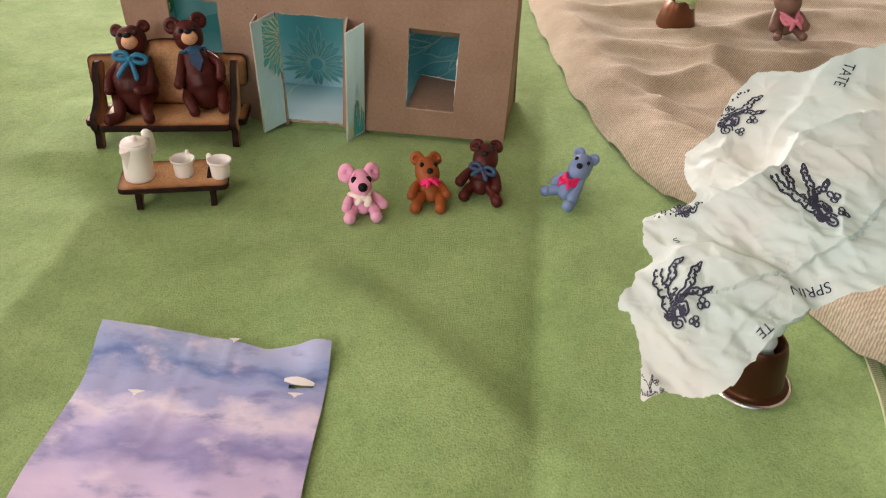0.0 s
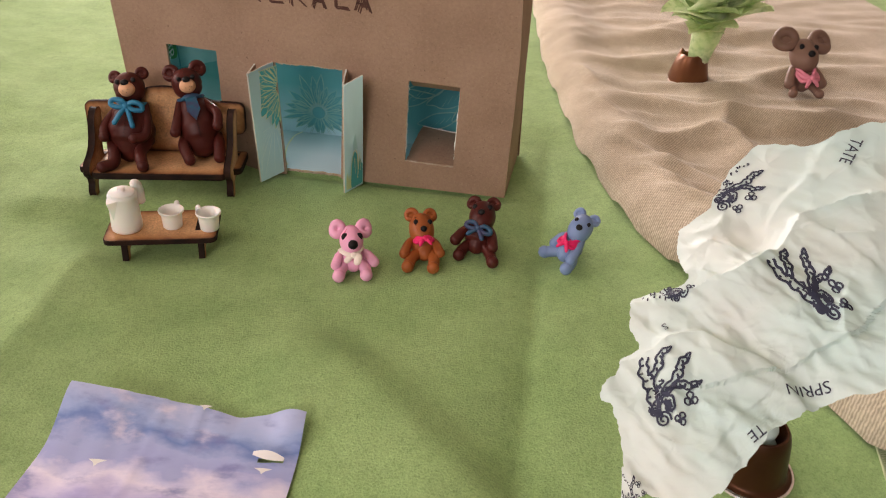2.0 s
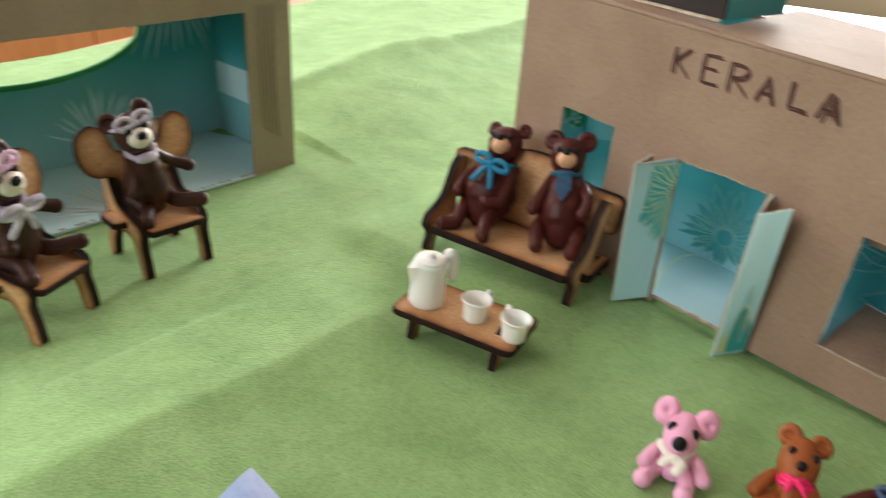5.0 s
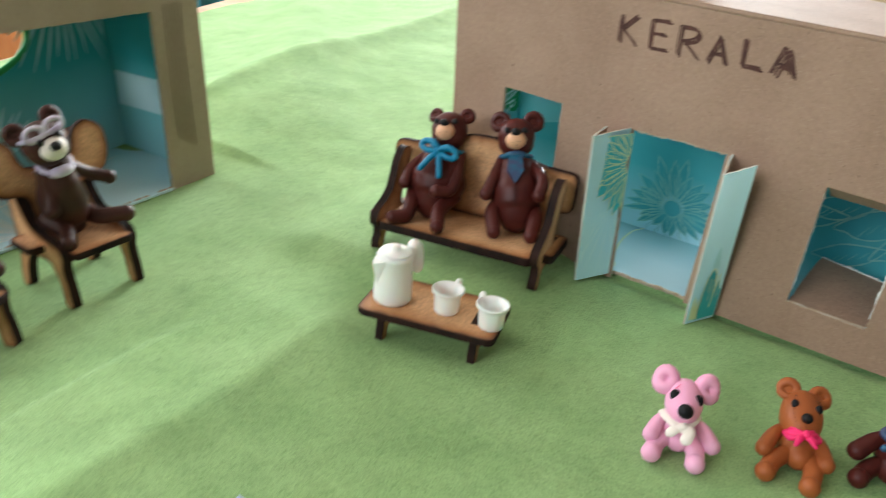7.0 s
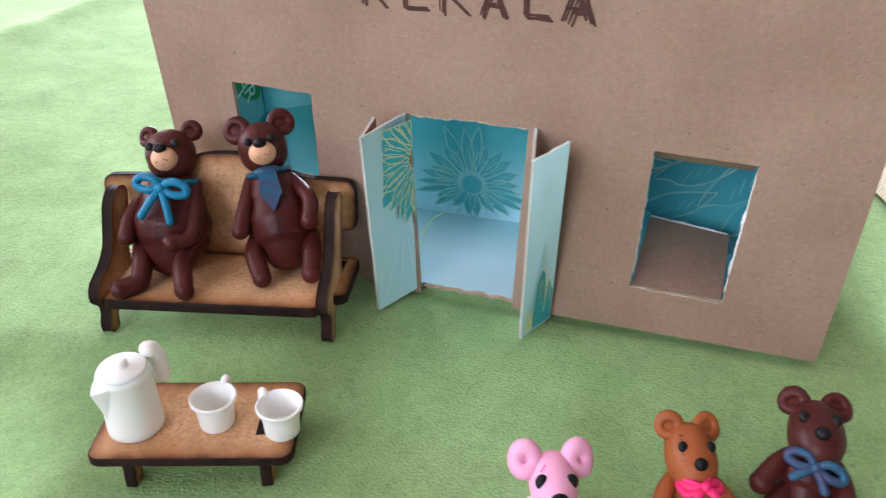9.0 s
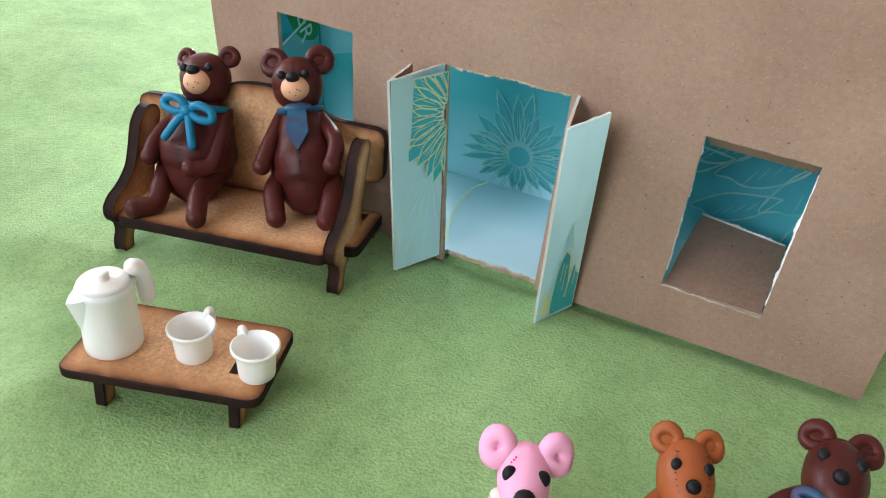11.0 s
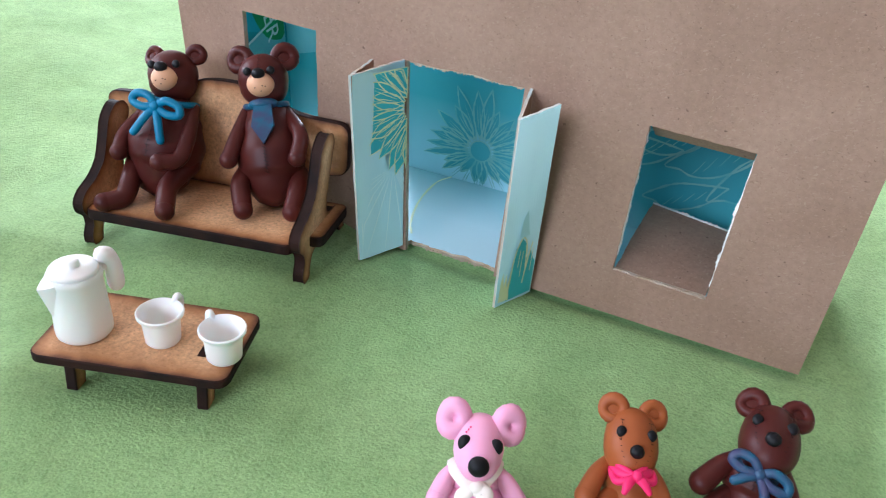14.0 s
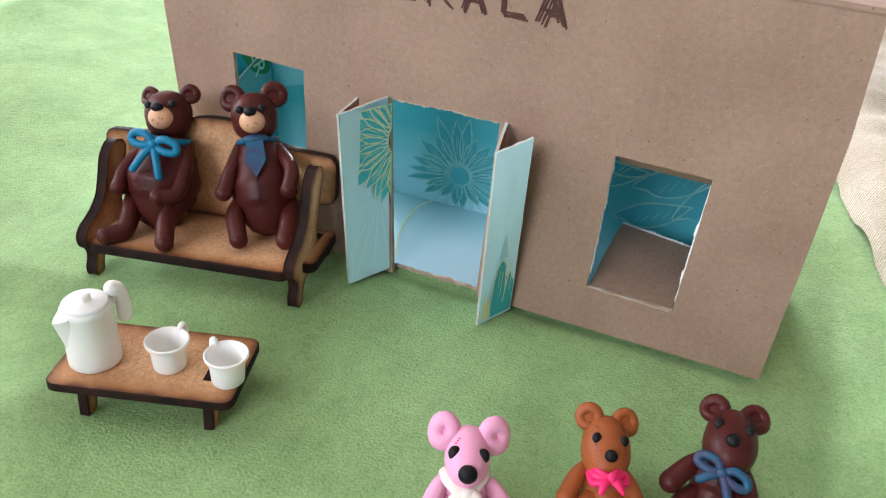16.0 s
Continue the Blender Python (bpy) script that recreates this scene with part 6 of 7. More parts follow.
# ---- the smaller open house and its chairs ----
def open_house():
    h = base("open_card_house", -3.855, 5.10, 0.0, 90, "worn cardboard box house with an open front and teal print inside", "toy house")
    L, dp, H = 2.45, 0.95, 1.32
    walls = [GREY_CARD, AQUA_FADE, GREY_CARD]
    flip = Matrix.Diagonal((-1, 1, 1, 1))
    # local x runs from the near post backwards along the front; the front faces local -y
    front = frame_of((0, 0, 0), (-1, 0, 0), (0, 0, 1)) @ Matrix.Diagonal((1, 1, -1, 1))
    bm = card_wall([(0, 0), (L, 0), (L, H), (0, H)], [[(0.345, 0.02), (L - 0.35, 0.02), (L - 0.35, 1.12), (0.345, 1.12)]], front, rough=0.003)
    part("front_frame", bm, walls, h, "worn kraft frame round the wide opening", smooth=False)
    oval = [(1.38 + 0.80 * math.cos(2 * math.pi * k / 40), 0.90 + 0.30 * math.sin(2 * math.pi * k / 40)) for k in range(40)]
    m = frame_of((0, dp, 0), (-1, 0, 0), (0, 0, 1))
    bm = card_wall([(0, 0), (L, 0), (L, H), (0, H)], [oval], m)
    part("back_wall", bm, [GREY_CARD, AQUA_FADE, GREY_CARD], h, "teal print with an oval hole", smooth=False)
    bm = bmesh.new()
    tube(bm, [m @ V(x, y, 0.012 - CARD) for x, y in oval], 0.022, 0, 8, True)
    part("oval_rim", bm, INK_GREEN, h, "green rim of the oval hole")
    for x, s in ((0, 1), (-L, -1)):
        mm = frame_of((x, 0, 0), (0, 1, 0), (0, 0, 1)) @ Matrix.Diagonal((1, 1, s, 1))
        bm = card_wall([(CARD + 0.003, 0), (dp - CARD - 0.003, 0), (dp - CARD - 0.003, H), (CARD + 0.003, H)], [], mm)
        part("side_wall", bm, walls, h, smooth=False)
    bm = bmesh.new()
    box(bm, (-L, 0, H + 0.003), (0, dp, H + 0.025))
    part("roof", bm, GREY_CARD, h, smooth=False)
    bm = bmesh.new()
    box(bm, (-L + 0.03, CARD + 0.004, 0.006), (-0.03, dp - 0.03, 0.02))
    box(bm, (-L + 0.36, -0.012, 0.006), (-0.352, CARD + 0.003, 0.02))
    part("floor_panel", bm, PALE_FLOOR, h, "glossy pale teal printed floor", smooth=False)
    bm = bmesh.new()
    box(bm, (-0.030, 0.12, 0.34), (-0.0235, dp - 0.05, 0.58))
    part("paper_strip", bm, PALE_FLOOR, h, "pale strip on the inner side wall", smooth=False)
    mb = frame_of((0, dp - CARD - 0.003, 0), (1, 0, 0), (0, 0, 1))
    mf = frame_of((0, 0, 0.021), (1, 0, 0), (0, 1, 0))
    for m, cx, cy, a0, a1, r, n in ((mb, -0.36, 1.27, 195, 345, 0.62, 22), (mf, -0.75, 0.62, 20, 200, 0.55, 20), (mf, -1.25, 0.03, 15, 165, 0.5, 18), (mb, -0.95, 0.12, 20, 160, 0.42, 16)):
        bm = bmesh.new()
        for k in range(n):
            a = radians(a0 + (a1 - a0) * k / (n - 1) + random.uniform(-4, 4))
            ends = [(cx + math.cos(a + 0.05 * math.sin(5 * q)) * r * q * random.uniform(0.9, 1.0), cy + math.sin(a + 0.05 * math.sin(5 * q)) * r * q) for q in (0.12, 0.4, 0.7, random.uniform(0.8, 1.1))]
            stroke(bm, [(min(-0.06, x), y) for x, y in ends], [0.004, 0.014, 0.02, 0.003], m, 0, 0.003 + 0.0001 * k)
        part("burst_print", bm, PALE_TEAL if m is mb else WHITE_PRINT, h, smooth=False)
    # a crease pressed into the post
    bm = bmesh.new()
    for i in range(5):
        tube(bm, bend([(-0.13 - 0.03 * i, -0.004, 0.25 + 0.02 * i), (-0.14 - 0.03 * i, -0.006, 0.7), (-0.135 - 0.03 * i, -0.004, 1.15)], 5), 0.004, 0, 6)
    part("post_crease", bm, GREY_CARD, h)


open_house()


def chair(x, y, turn):
    """A laser-cut armless chair; it faces local -y."""
    c = base("toy_chair", x, y, 0.0, turn, "laser-cut MDF toy armchair with burnt curved edges", "chair", "toy chairs by the open house")
    side = [(-0.20, 0.0), (-0.19, 0.10), (-0.17, 0.20), (-0.19, 0.27), (-0.16, 0.31), (-0.05, 0.33), (0.06, 0.36), (0.12, 0.45), (0.15, 0.60), (0.19, 0.72), (0.245, 0.73), (0.25, 0.66), (0.215, 0.5), (0.2, 0.33), (0.2, 0.2), (0.235, 0.08), (0.245, 0.0), (0.18, 0.0), (0.155, 0.12), (0.1, 0.22), (-0.07, 0.22), (-0.12, 0.13), (-0.135, 0.0)]
    for s in (-0.17, 0.17):
        part("side_panel", board(rounded(side, 0.03, 3), 0.044, frame_of((s - 0.022, 0, 0), (0, 1, 0), (0, 0, 1))), WOODS, c, smooth=False)
    seat = [(-0.152, -0.22), (0.152, -0.22), (0.152, -0.04), (0.26, -0.03), (0.26, 0.14), (-0.26, 0.14), (-0.26, -0.03), (-0.152, -0.04)]
    part("seat", board(rounded(seat, 0.03, 4), 0.034, frame_of((0, 0, 0.262), (1, 0, 0), (0, 1, 0.04))), WOODS, c, smooth=False)
    back = [(-0.13, 0), (0.13, 0), (0.13, 0.18), (0.27, 0.2), (0.32, 0.30), (0.31, 0.42), (0.23, 0.47), (0.155, 0.43), (0.12, 0.30), (-0.12, 0.30), (-0.155, 0.43), (-0.23, 0.47), (-0.31, 0.42), (-0.32, 0.30), (-0.27, 0.2), (-0.13, 0.18)]
    part("backrest", board(rounded(back, 0.05, 4), 0.034, frame_of((0, 0.13, 0.30), (1, 0, 0), (0, 0.16, 1))), WOODS, c, smooth=False)
    return c


CHAIRS = [(-3.22, 3.695, 88), (-3.07, 2.955, 114)]
for cx, cy, ct in CHAIRS:
    chair(cx, cy, ct)


def beside_chair(k):
    """Carries what sits on the first chair over to chair k."""
    m = [Matrix.Translation((x * DM, y * DM, 0)) @ Euler((0, 0, radians(t))).to_matrix().to_4x4() for x, y, t in CHAIRS]
    return m[k] @ m[0].inverted()


SEATED = dict(head=(-3.185, 3.600, 0.775, -11, -15.7, 84.7, 1.14), hip=(-3.255, 3.675, 0.375),
              arms=(((-3.175, 3.58, 0.54), (-3.150, 3.555, 0.46)), ((-3.20, 3.79, 0.57), (-3.17, 3.875, 0.53))),
              legs=(((-3.155, 3.60, 0.345), (-3.085, 3.565, 0.315)), ((-3.14, 3.77, 0.365), (-3.06, 3.865, 0.37))))
big_bear((-3.25, 3.68), 84, CLAY_UMBER, CLAY_IVORY, CLAY_LILAC, "tie", "dark umber clay bear with lilac goggles sitting on a chair", goggles=True, fat=0.96, **SEATED)
big_bear((-3.25, 3.68), 84, CLAY_UMBER, CLAY_IVORY, CLAY_LILAC, "bow", "dark umber clay bear with pink goggles and a lilac bow", goggles=True, fat=0.96, move=beside_chair(1), glasses=CLAY_MAUVE, **SEATED)


# ---- printed cloud paper ----
def cloud_paper():
    bm = bmesh.new()
    rows = []
    W, Hh = 1.115, 1.55
    for j in range(70):
        row = []
        v = j / 69
        for i in range(60):
            u = i / 59
            x = (u - 0.5) * W + 0.006 * math.sin(9 * v) + 0.06 * (1 - v)
            y = (v - 1) * Hh + 0.045 * (1 - u) * smooth((v - 0.6) / 0.4) - 0.03 * hump(u - 0.72, 1, 0.12) * v
            z = 0.012 + 0.018 * abs(noise.noise((u * 2.2, v * 2.0, 4))) + 0.10 * smooth((v - 0.8) / 0.2) * (1 - u) ** 1.5 + 0.008 * abs(noise.noise((u * 7, v * 5, 1)))
            z += 0.05 * hump(u - 0.95, 1, 0.1) * smooth((v - 0.85) / 0.15) + crease(u - 0.36 - 0.05 * v, 0.005, 0.02) * smooth((v - 0.5) / 0.3) + crease(u - 0.57, 0.009, 0.02) * smooth((v - 0.75) / 0.2)
            row.append(bm.verts.new((x, y, z + max(0.0, ground(x - 0.885, y + 2.99)))))
        rows.append(row)
    for j, (a, b) in enumerate(zip(rows, rows[1:])):
        for k in range(len(a) - 1):
            slit = j == 58 and 50 <= k <= 55
            if not slit:
                bm.faces.new((a[k], a[k + 1], b[k + 1], b[k]))
    s = base("cloud_print_sheet", -0.885, 2.99, 0.0, 0, "creased paper sheet printed with blue and violet clouds", "paper sheet")
    part("sheet", bm, SKY_PAPER, s)
    for cx, cy, w, h in ((-0.245, -0.36, 0.04, 0.024), (0.455, -0.325, 0.038, 0.02), (0.105, -0.03, 0.03, 0.02)):
        bm = bmesh.new()
        bm.faces.new([bm.verts.new((cx + a * w, cy + b * h, 0.062 + 0.03 * (cy > -0.1))) for a, b in ((-1, 0.5), (0, 0.65), (1, 0.5), (0.3, -0.2), (0, -1), (-0.3, -0.2))])
        part("worn_spot", bm, WHITE_PRINT, s, "white worn spot in the print", smooth=False)
    bm = bmesh.new()
    n = 10
    top = [bm.verts.new((0.385 + 0.14 * k / n, -0.225 + 0.011 * math.sin(math.pi * k / n) - 0.02 * k / n, 0.058 + 0.012 * math.sin(math.pi * k / n))) for k in range(n + 1)]
    low = [bm.verts.new((0.385 + 0.14 * k / n, -0.242 - 0.02 * k / n - 0.01 * math.sin(math.pi * k / n), 0.056)) for k in range(n + 1)]
    for k in range(n):
        bm.faces.new((low[k], low[k + 1], top[k + 1], top[k]))
    part("torn_flap", bm, WHITE_PRINT, s, "white torn slit edge", smooth=False)


cloud_paper()


# ---- the tissue tree in its capsule ----
def capsule(name, x, y, z, label, foil, crushed=0.0, turn=0.0):
    t = base(name, x, y, z, turn, label, "coffee capsule")
    bm = bmesh.new()
    lathe(bm, [(0.0, 0.004), (0.178, 0.004), (0.186, 0.012), (0.182, 0.02), (0.160, 0.022), (0.152, 0.03)], 0, 48)
    part("rim", bm, SILVER, t, "thin silver rim")
    bm = bmesh.new()
    rings = lathe(bm, [(0.172, 0.022), (0.160, 0.024), (0.150, 0.032), (0.146, 0.05), (0.128, 0.20), (0.118, 0.245), (0.108, 0.262), (0.098, 0.262), (0.094, 0.24), (0.09, 0.12), (0.0, 0.10)], 0, 48)
    for ring in rings[3:9]:
        for v in ring:
            a = math.atan2(v.co.y, v.co.x)
            k = 1 + crushed * (0.55 * noise.noise((0.9 * math.cos(a) + 3, 0.9 * math.sin(a), v.co.z * 5)) - 0.12 * abs(math.sin(1.5 * a)) * v.co.z / 0.26)
            v.co.x *= k
            v.co.y *= k
            v.co.z *= 1 + crushed * 0.35 * noise.noise((1.5 * math.cos(a), 1.5 * math.sin(a), 7))
    part("cup", bm, foil, t)
    # A near-black disc closes the inside of the cup.
    bm = bmesh.new()
    lathe(bm, [(0.0, 0.13), (0.091, 0.13)], 0, 32)
    part("inner_disc", bm, DARK_HOLE, t)
    return t


capsule("coffee_capsule", 1.605, 2.965, -0.01, "brown foil coffee capsule with silver rim holding the tissue tree", CAPSULE)

TISSUE_AT = frame_of((1.25, 2.87, 1.03), (0.955, -0.09, 0.28), (0.0, 0.947, 0.32))


def facets(x, y, k, seed):
    """Crumpled paper: heights on a skewed grid with flat triangles between them."""
    x, y = x * k + 0.35 * noise.noise((x * k * 0.7, y * k * 0.7, seed)), y * k + 0.35 * noise.noise((x * k * 0.7, y * k * 0.7, seed + 9))
    x += 0.5 * y
    i, j = math.floor(x), math.floor(y)
    u, v = x - i, y - j

    def h(a, b):
        return noise.cell((a + 0.5, b + 0.5, seed + 0.5))
    if u + v < 1:
        return h(i, j) + (h(i + 1, j) - h(i, j)) * u + (h(i, j + 1) - h(i, j)) * v
    return h(i + 1, j + 1) + (h(i, j + 1) - h(i + 1, j + 1)) * (1 - u) + (h(i + 1, j) - h(i + 1, j + 1)) * (1 - v)


TISSUE_FOLDS = [
    (0.075, 0.008, 0.10, [(-0.29, -0.085), (-0.127, -0.078), (0.01, -0.05), (0.194, 0.039), (0.303, 0.205), (0.457, 0.256), (0.62, 0.28)]),
    (0.050, 0.010, 0.08, [(-0.30, -0.27), (-0.18, -0.25), (-0.07, -0.244), (0.067, -0.331), (0.162, -0.403), (0.204, -0.489)]),
    (0.035, 0.014, 0.05, [(-0.121, 0.146), (-0.004, 0.139), (0.106, 0.058), (0.22, 0.109)]),
    (0.022, 0.010, 0.03, [(0.30, 0.16), (0.38, 0.10), (0.52, 0.12), (0.8, 0.05)]),
    (0.022, 0.010, 0.03, [(0.10, -0.10), (0.18, -0.20), (0.30, -0.26), (0.42, -0.30)]),
    (0.020, 0.008, 0.025, [(0.16, -0.45), (0.02, -0.40), (-0.06, -0.32)]),
    (0.018, 0.008, 0.020, [(0.06, -0.60), (-0.06, -0.52), (-0.12, -0.42)]),
    (0.018, 0.008, 0.020, [(-0.02, -0.68), (-0.14, -0.60), (-0.30, -0.56)]),
    (0.018, 0.008, 0.020, [(-0.18, -0.74), (-0.22, -0.64), (-0.33, -0.50)]),
    (0.024, 0.010, 0.03, [(0.40, -0.42), (0.34, -0.25), (0.40, -0.08)]),
    (0.022, 0.010, 0.03, [(0.60, -0.38), (0.56, -0.2), (0.66, 0.0)]),
    (0.014, 0.008, 0.02, [(-0.08, 0.20), (0.02, 0.24), (0.06, 0.32)]),
    (0.012, 0.008, 0.03, [(0.20, 0.20), (0.34, 0.42), (0.46, 0.58)]),
]


def beside(x, y, line):
    """How far (x, y) lies from a bent line (above it positive), and how far along it, 0 to 1."""
    best = (9.0, 0.0, 1)
    for k, ((ax, ay), (bx, by)) in enumerate(zip(line, line[1:])):
        dx, dy = bx - ax, by - ay
        t = min(1.0, max(0.0, ((x - ax) * dx + (y - ay) * dy) / (dx * dx + dy * dy)))
        far = math.hypot(x - ax - dx * t, y - ay - dy * t)
        if far < best[0]:
            best = (far, (k + t) / (len(line) - 1), 1 if dx * (y - ay) - dy * (x - ax) > 0 else -1)
    return best[0] * best[2], best[1]


def tissue_relief(x, y):
    """Creases of the tissue: taut above, crumpled below, with folds that drop sharply on one side."""
    slack = 0.38 + 0.62 * smooth((0.30 - 0.35 * x - 0.94 * y) / 0.35)
    z = 0.85 * slack * (0.026 * facets(x, y, 2.6, 1) + 0.016 * facets(y, x, 5.5, 4) + 0.017 * facets(x, y, 9.0, 7) + 0.012 * facets(y, x, 17.0, 3) + 0.006 * facets(x, y, 31.0, 5))
    xx, yy = x + 0.03 * noise.noise((x * 6, y * 6, 1)), y + 0.03 * noise.noise((x * 6, y * 6, 5))
    for high, sharp, wide, line in TISSUE_FOLDS:
        far, along = beside(xx, yy, line)
        if abs(far) < 0.35:
            z += high * math.exp(-abs(far) / (2.2 * (sharp if far > 0 else wide))) * (0.3 + 0.7 * math.sin(math.pi * along))
    z -= 0.35 * max(0, -0.33 - y) ** 1.5 + 0.16 * max(0, x - 0.5) + 0.5 * max(0, -0.33 - x) ** 2
    return z


def tissue_place(x, y, lift=0.0):
    return TISSUE_AT @ V(x, y, tissue_relief(x, y) + lift)


TISSUE_RIM = [(-0.121, 0.146), (-0.1, 0.241), (0.011, 0.348), (0.106, 0.507), (0.24, 0.616), (0.391, 0.587), (0.541, 0.635), (0.662, 0.677), (0.78, 0.665), (1.0, 0.40), (1.05, 0.0), (0.85, -0.33), (0.58, -0.435), (0.432, -0.445), (0.346, -0.461), (0.24, -0.48), (0.183, -0.512), (0.1, -0.556), (0.042, -0.622), (-0.039, -0.687), (-0.093, -0.736), (-0.179, -0.755), (-0.26, -0.729), (-0.322, -0.73), (-0.373, -0.738), (-0.369, -0.659), (-0.361, -0.622), (-0.366, -0.517), (-0.385, -0.452), (-0.423, -0.428), (-0.397, -0.363), (-0.361, -0.338), (-0.323, -0.278), (-0.278, -0.26), (-0.301, -0.179), (-0.299, -0.082), (-0.261, -0.053), (-0.105, -0.006), (-0.112, 0.048)]


def tissue_tree():
    t = base("tissue_tree", 1.63, 2.965, 0.12, 0, "crumpled pale tissue paper with navy print, planted in a capsule", "paper tree")
    rim = [(p.x, p.y) for p in bend([(*q, 0) for q in TISSUE_RIM + TISSUE_RIM[:1]], 8)][:-1]
    rim = [(x + 0.014 * noise.noise((x * 22, y * 22, 0)) + 0.006 * noise.noise((x * 60, y * 60, 2)), y + 0.014 * noise.noise((x * 22, y * 22, 9)) + 0.006 * noise.noise((x * 60, y * 60, 5))) for x, y in rim]
    bm = bmesh.new()
    c = (0.3, -0.05)
    rings, prev = 110, None
    mid = bm.verts.new(tissue_place(*c))
    for k in range(1, rings + 1):
        s = k / rings
        ring = [bm.verts.new(tissue_place(c[0] + (x - c[0]) * s, c[1] + (y - c[1]) * s)) for x, y in rim]
        n = len(ring)
        for i in range(n):
            if prev:
                bm.faces.new((prev[i], prev[(i + 1) % n], ring[(i + 1) % n], ring[i]))
            else:
                bm.faces.new((mid, ring[(i + 1) % n], ring[i]))
        prev = ring
    inv = Matrix.Translation((-1.63, -2.965, -0.12))
    bmesh.ops.transform(bm, matrix=inv, verts=bm.verts)
    part("crown", bm, TISSUE, t)
    # the twisted stem down into the capsule
    bm = bmesh.new()
    foot, top = V(0, 0, 0.02), inv @ tissue_place(0.45, -0.12, -0.16)
    line = bend([foot, foot + V(-0.01, -0.02, 0.2), (foot + top) / 2 + V(0.03, 0, 0.05), top], 8)
    tube(bm, line, [0.045 + 0.008 * math.sin(i * 1.7) for i in range(len(line))], 0, 14)
    part("twisted_stem", bm, TISSUE, t)
    # navy crests: curls and sprigs that follow the crumpled paper
    def inside(x, y):
        return sum((ay > y) != (by > y) and x < (bx - ax) * (y - ay) / (by - ay) + ax for (ax, ay), (bx, by) in zip(TISSUE_RIM, TISSUE_RIM[1:] + TISSUE_RIM[:1])) % 2

    def ink(pts, w):
        nonlocal pb
        pts = flat(pts, 5)
        gone = next((i for i, p in enumerate(pts) if not inside(*p)), len(pts))
        pts = pts[:gone]
        if len(pts) < 3:
            return
        left, right = [], []
        for i, (x, y) in enumerate(pts):
            a, b = pts[max(i - 1, 0)], pts[min(i + 1, len(pts) - 1)]
            dx, dy = b[0] - a[0], b[1] - a[1]
            k = math.hypot(dx, dy) or 1
            left.append(pb.verts.new(inv @ tissue_place(x - dy / k * w, y + dx / k * w, 0.004)))
            right.append(pb.verts.new(inv @ tissue_place(x + dy / k * w, y - dx / k * w, 0.004)))
        for i in range(len(pts) - 1):
            pb.faces.new((left[i], right[i], right[i + 1], left[i + 1]))
    def outline(at, spine, w, s):
        """A scalloped limb drawn by its two edges, with hatching across it."""
        line = flat(spine, 6)
        m = len(line) - 1
        edges = ([], [])
        for i, (x, y) in enumerate(line):
            a, b = line[max(i - 1, 0)], line[min(i + 1, m)]
            dx, dy = b[0] - a[0], b[1] - a[1]
            k = math.hypot(dx, dy) or 1
            for e, sign in zip(edges, (-1, 1)):
                ww = sign * w * (0.85 + 0.22 * math.sin(i * 1.3 + sign)) * (0.35 + 0.65 * math.sin(math.pi * (0.12 + 0.8 * i / m)))
                e.append((x - dy / k * ww, y + dx / k * ww))
        for e in edges:
            ink([at(*p) for p in e], s * 0.030)
        for i in range(1, m, 3):
            (ax, ay), (bx, by) = edges[0][i], edges[1][min(i + 1, m)]
            ink([at(ax, ay), at(0.55 * ax + 0.45 * bx, 0.55 * ay + 0.45 * by + 0.03)], s * 0.028)
        ink([at(*edges[0][-1]), at(line[-1][0] + 0.05, line[-1][1] + 0.05), at(*edges[1][-1])], s * 0.024)

    for cx, cy, s, rot, narrow in ((-0.2, -0.412, 0.135, -4, 0.85), (0.111, 0.423, 0.125, -24, 0.9), (0.278, -0.085, 0.155, 28, 0.62), (-0.176, -0.032, 0.095, 62, 1.0), (-0.348, -0.715, 0.05, 60, 1.0)):
        pb = bmesh.new()
        co, si = math.cos(radians(rot)), math.sin(radians(rot))

        def at(x, y):
            x *= narrow
            return cx + s * (x * co - y * si), cy + s * (x * si + y * co)
        outline(at, [(-0.62, 0.78), (-0.66, 0.45), (-0.48, 0.05), (-0.38, -0.35), (-0.22, -0.72)], 0.17, s)
        outline(at, [(-0.50, 0.25), (-0.22, 0.50), (-0.16, 0.72), (0.10, 0.86)], 0.11, s)
        outline(at, [(-0.30, -0.30), (0.08, 0.00), (0.34, 0.28), (0.40, 0.48), (0.62, 0.68)], 0.11, s)
        outline(at, [(-0.10, -0.22), (0.28, 0.02), (0.58, 0.0), (0.88, 0.08)], 0.075, s)
        outline(at, [(-0.34, -0.42), (-0.10, -0.30), (0.12, -0.40), (0.06, -0.62)], 0.10, s)
        for x, y, r in ((-0.12, -0.80, 0.22), (-0.36, -0.62, 0.13), (0.02, -0.52, 0.10)):
            ink([at(x + r * (1 - k / 19) * math.cos(0.72 * k), y + r * (1 - k / 19) * math.sin(0.72 * k)) for k in range(17)], s * 0.026)
        for x, y, r, lean in ((0.62, -0.32, 0.20, 10), (0.34, -0.80, 0.17, -30)):
            for turn, reach in ((90, 1.0), (200, 0.9), (-20, 0.9), (270, 0.5)):
                a = radians(turn + lean)
                ux, uy = math.cos(a) * r * reach, math.sin(a) * r * reach
                ink([at(x, y), at(x + 0.6 * ux - 0.45 * uy, y + 0.6 * uy + 0.45 * ux), at(x + ux, y + uy), at(x + 0.6 * ux + 0.45 * uy, y + 0.6 * uy - 0.45 * ux), at(x, y)], s * 0.022)
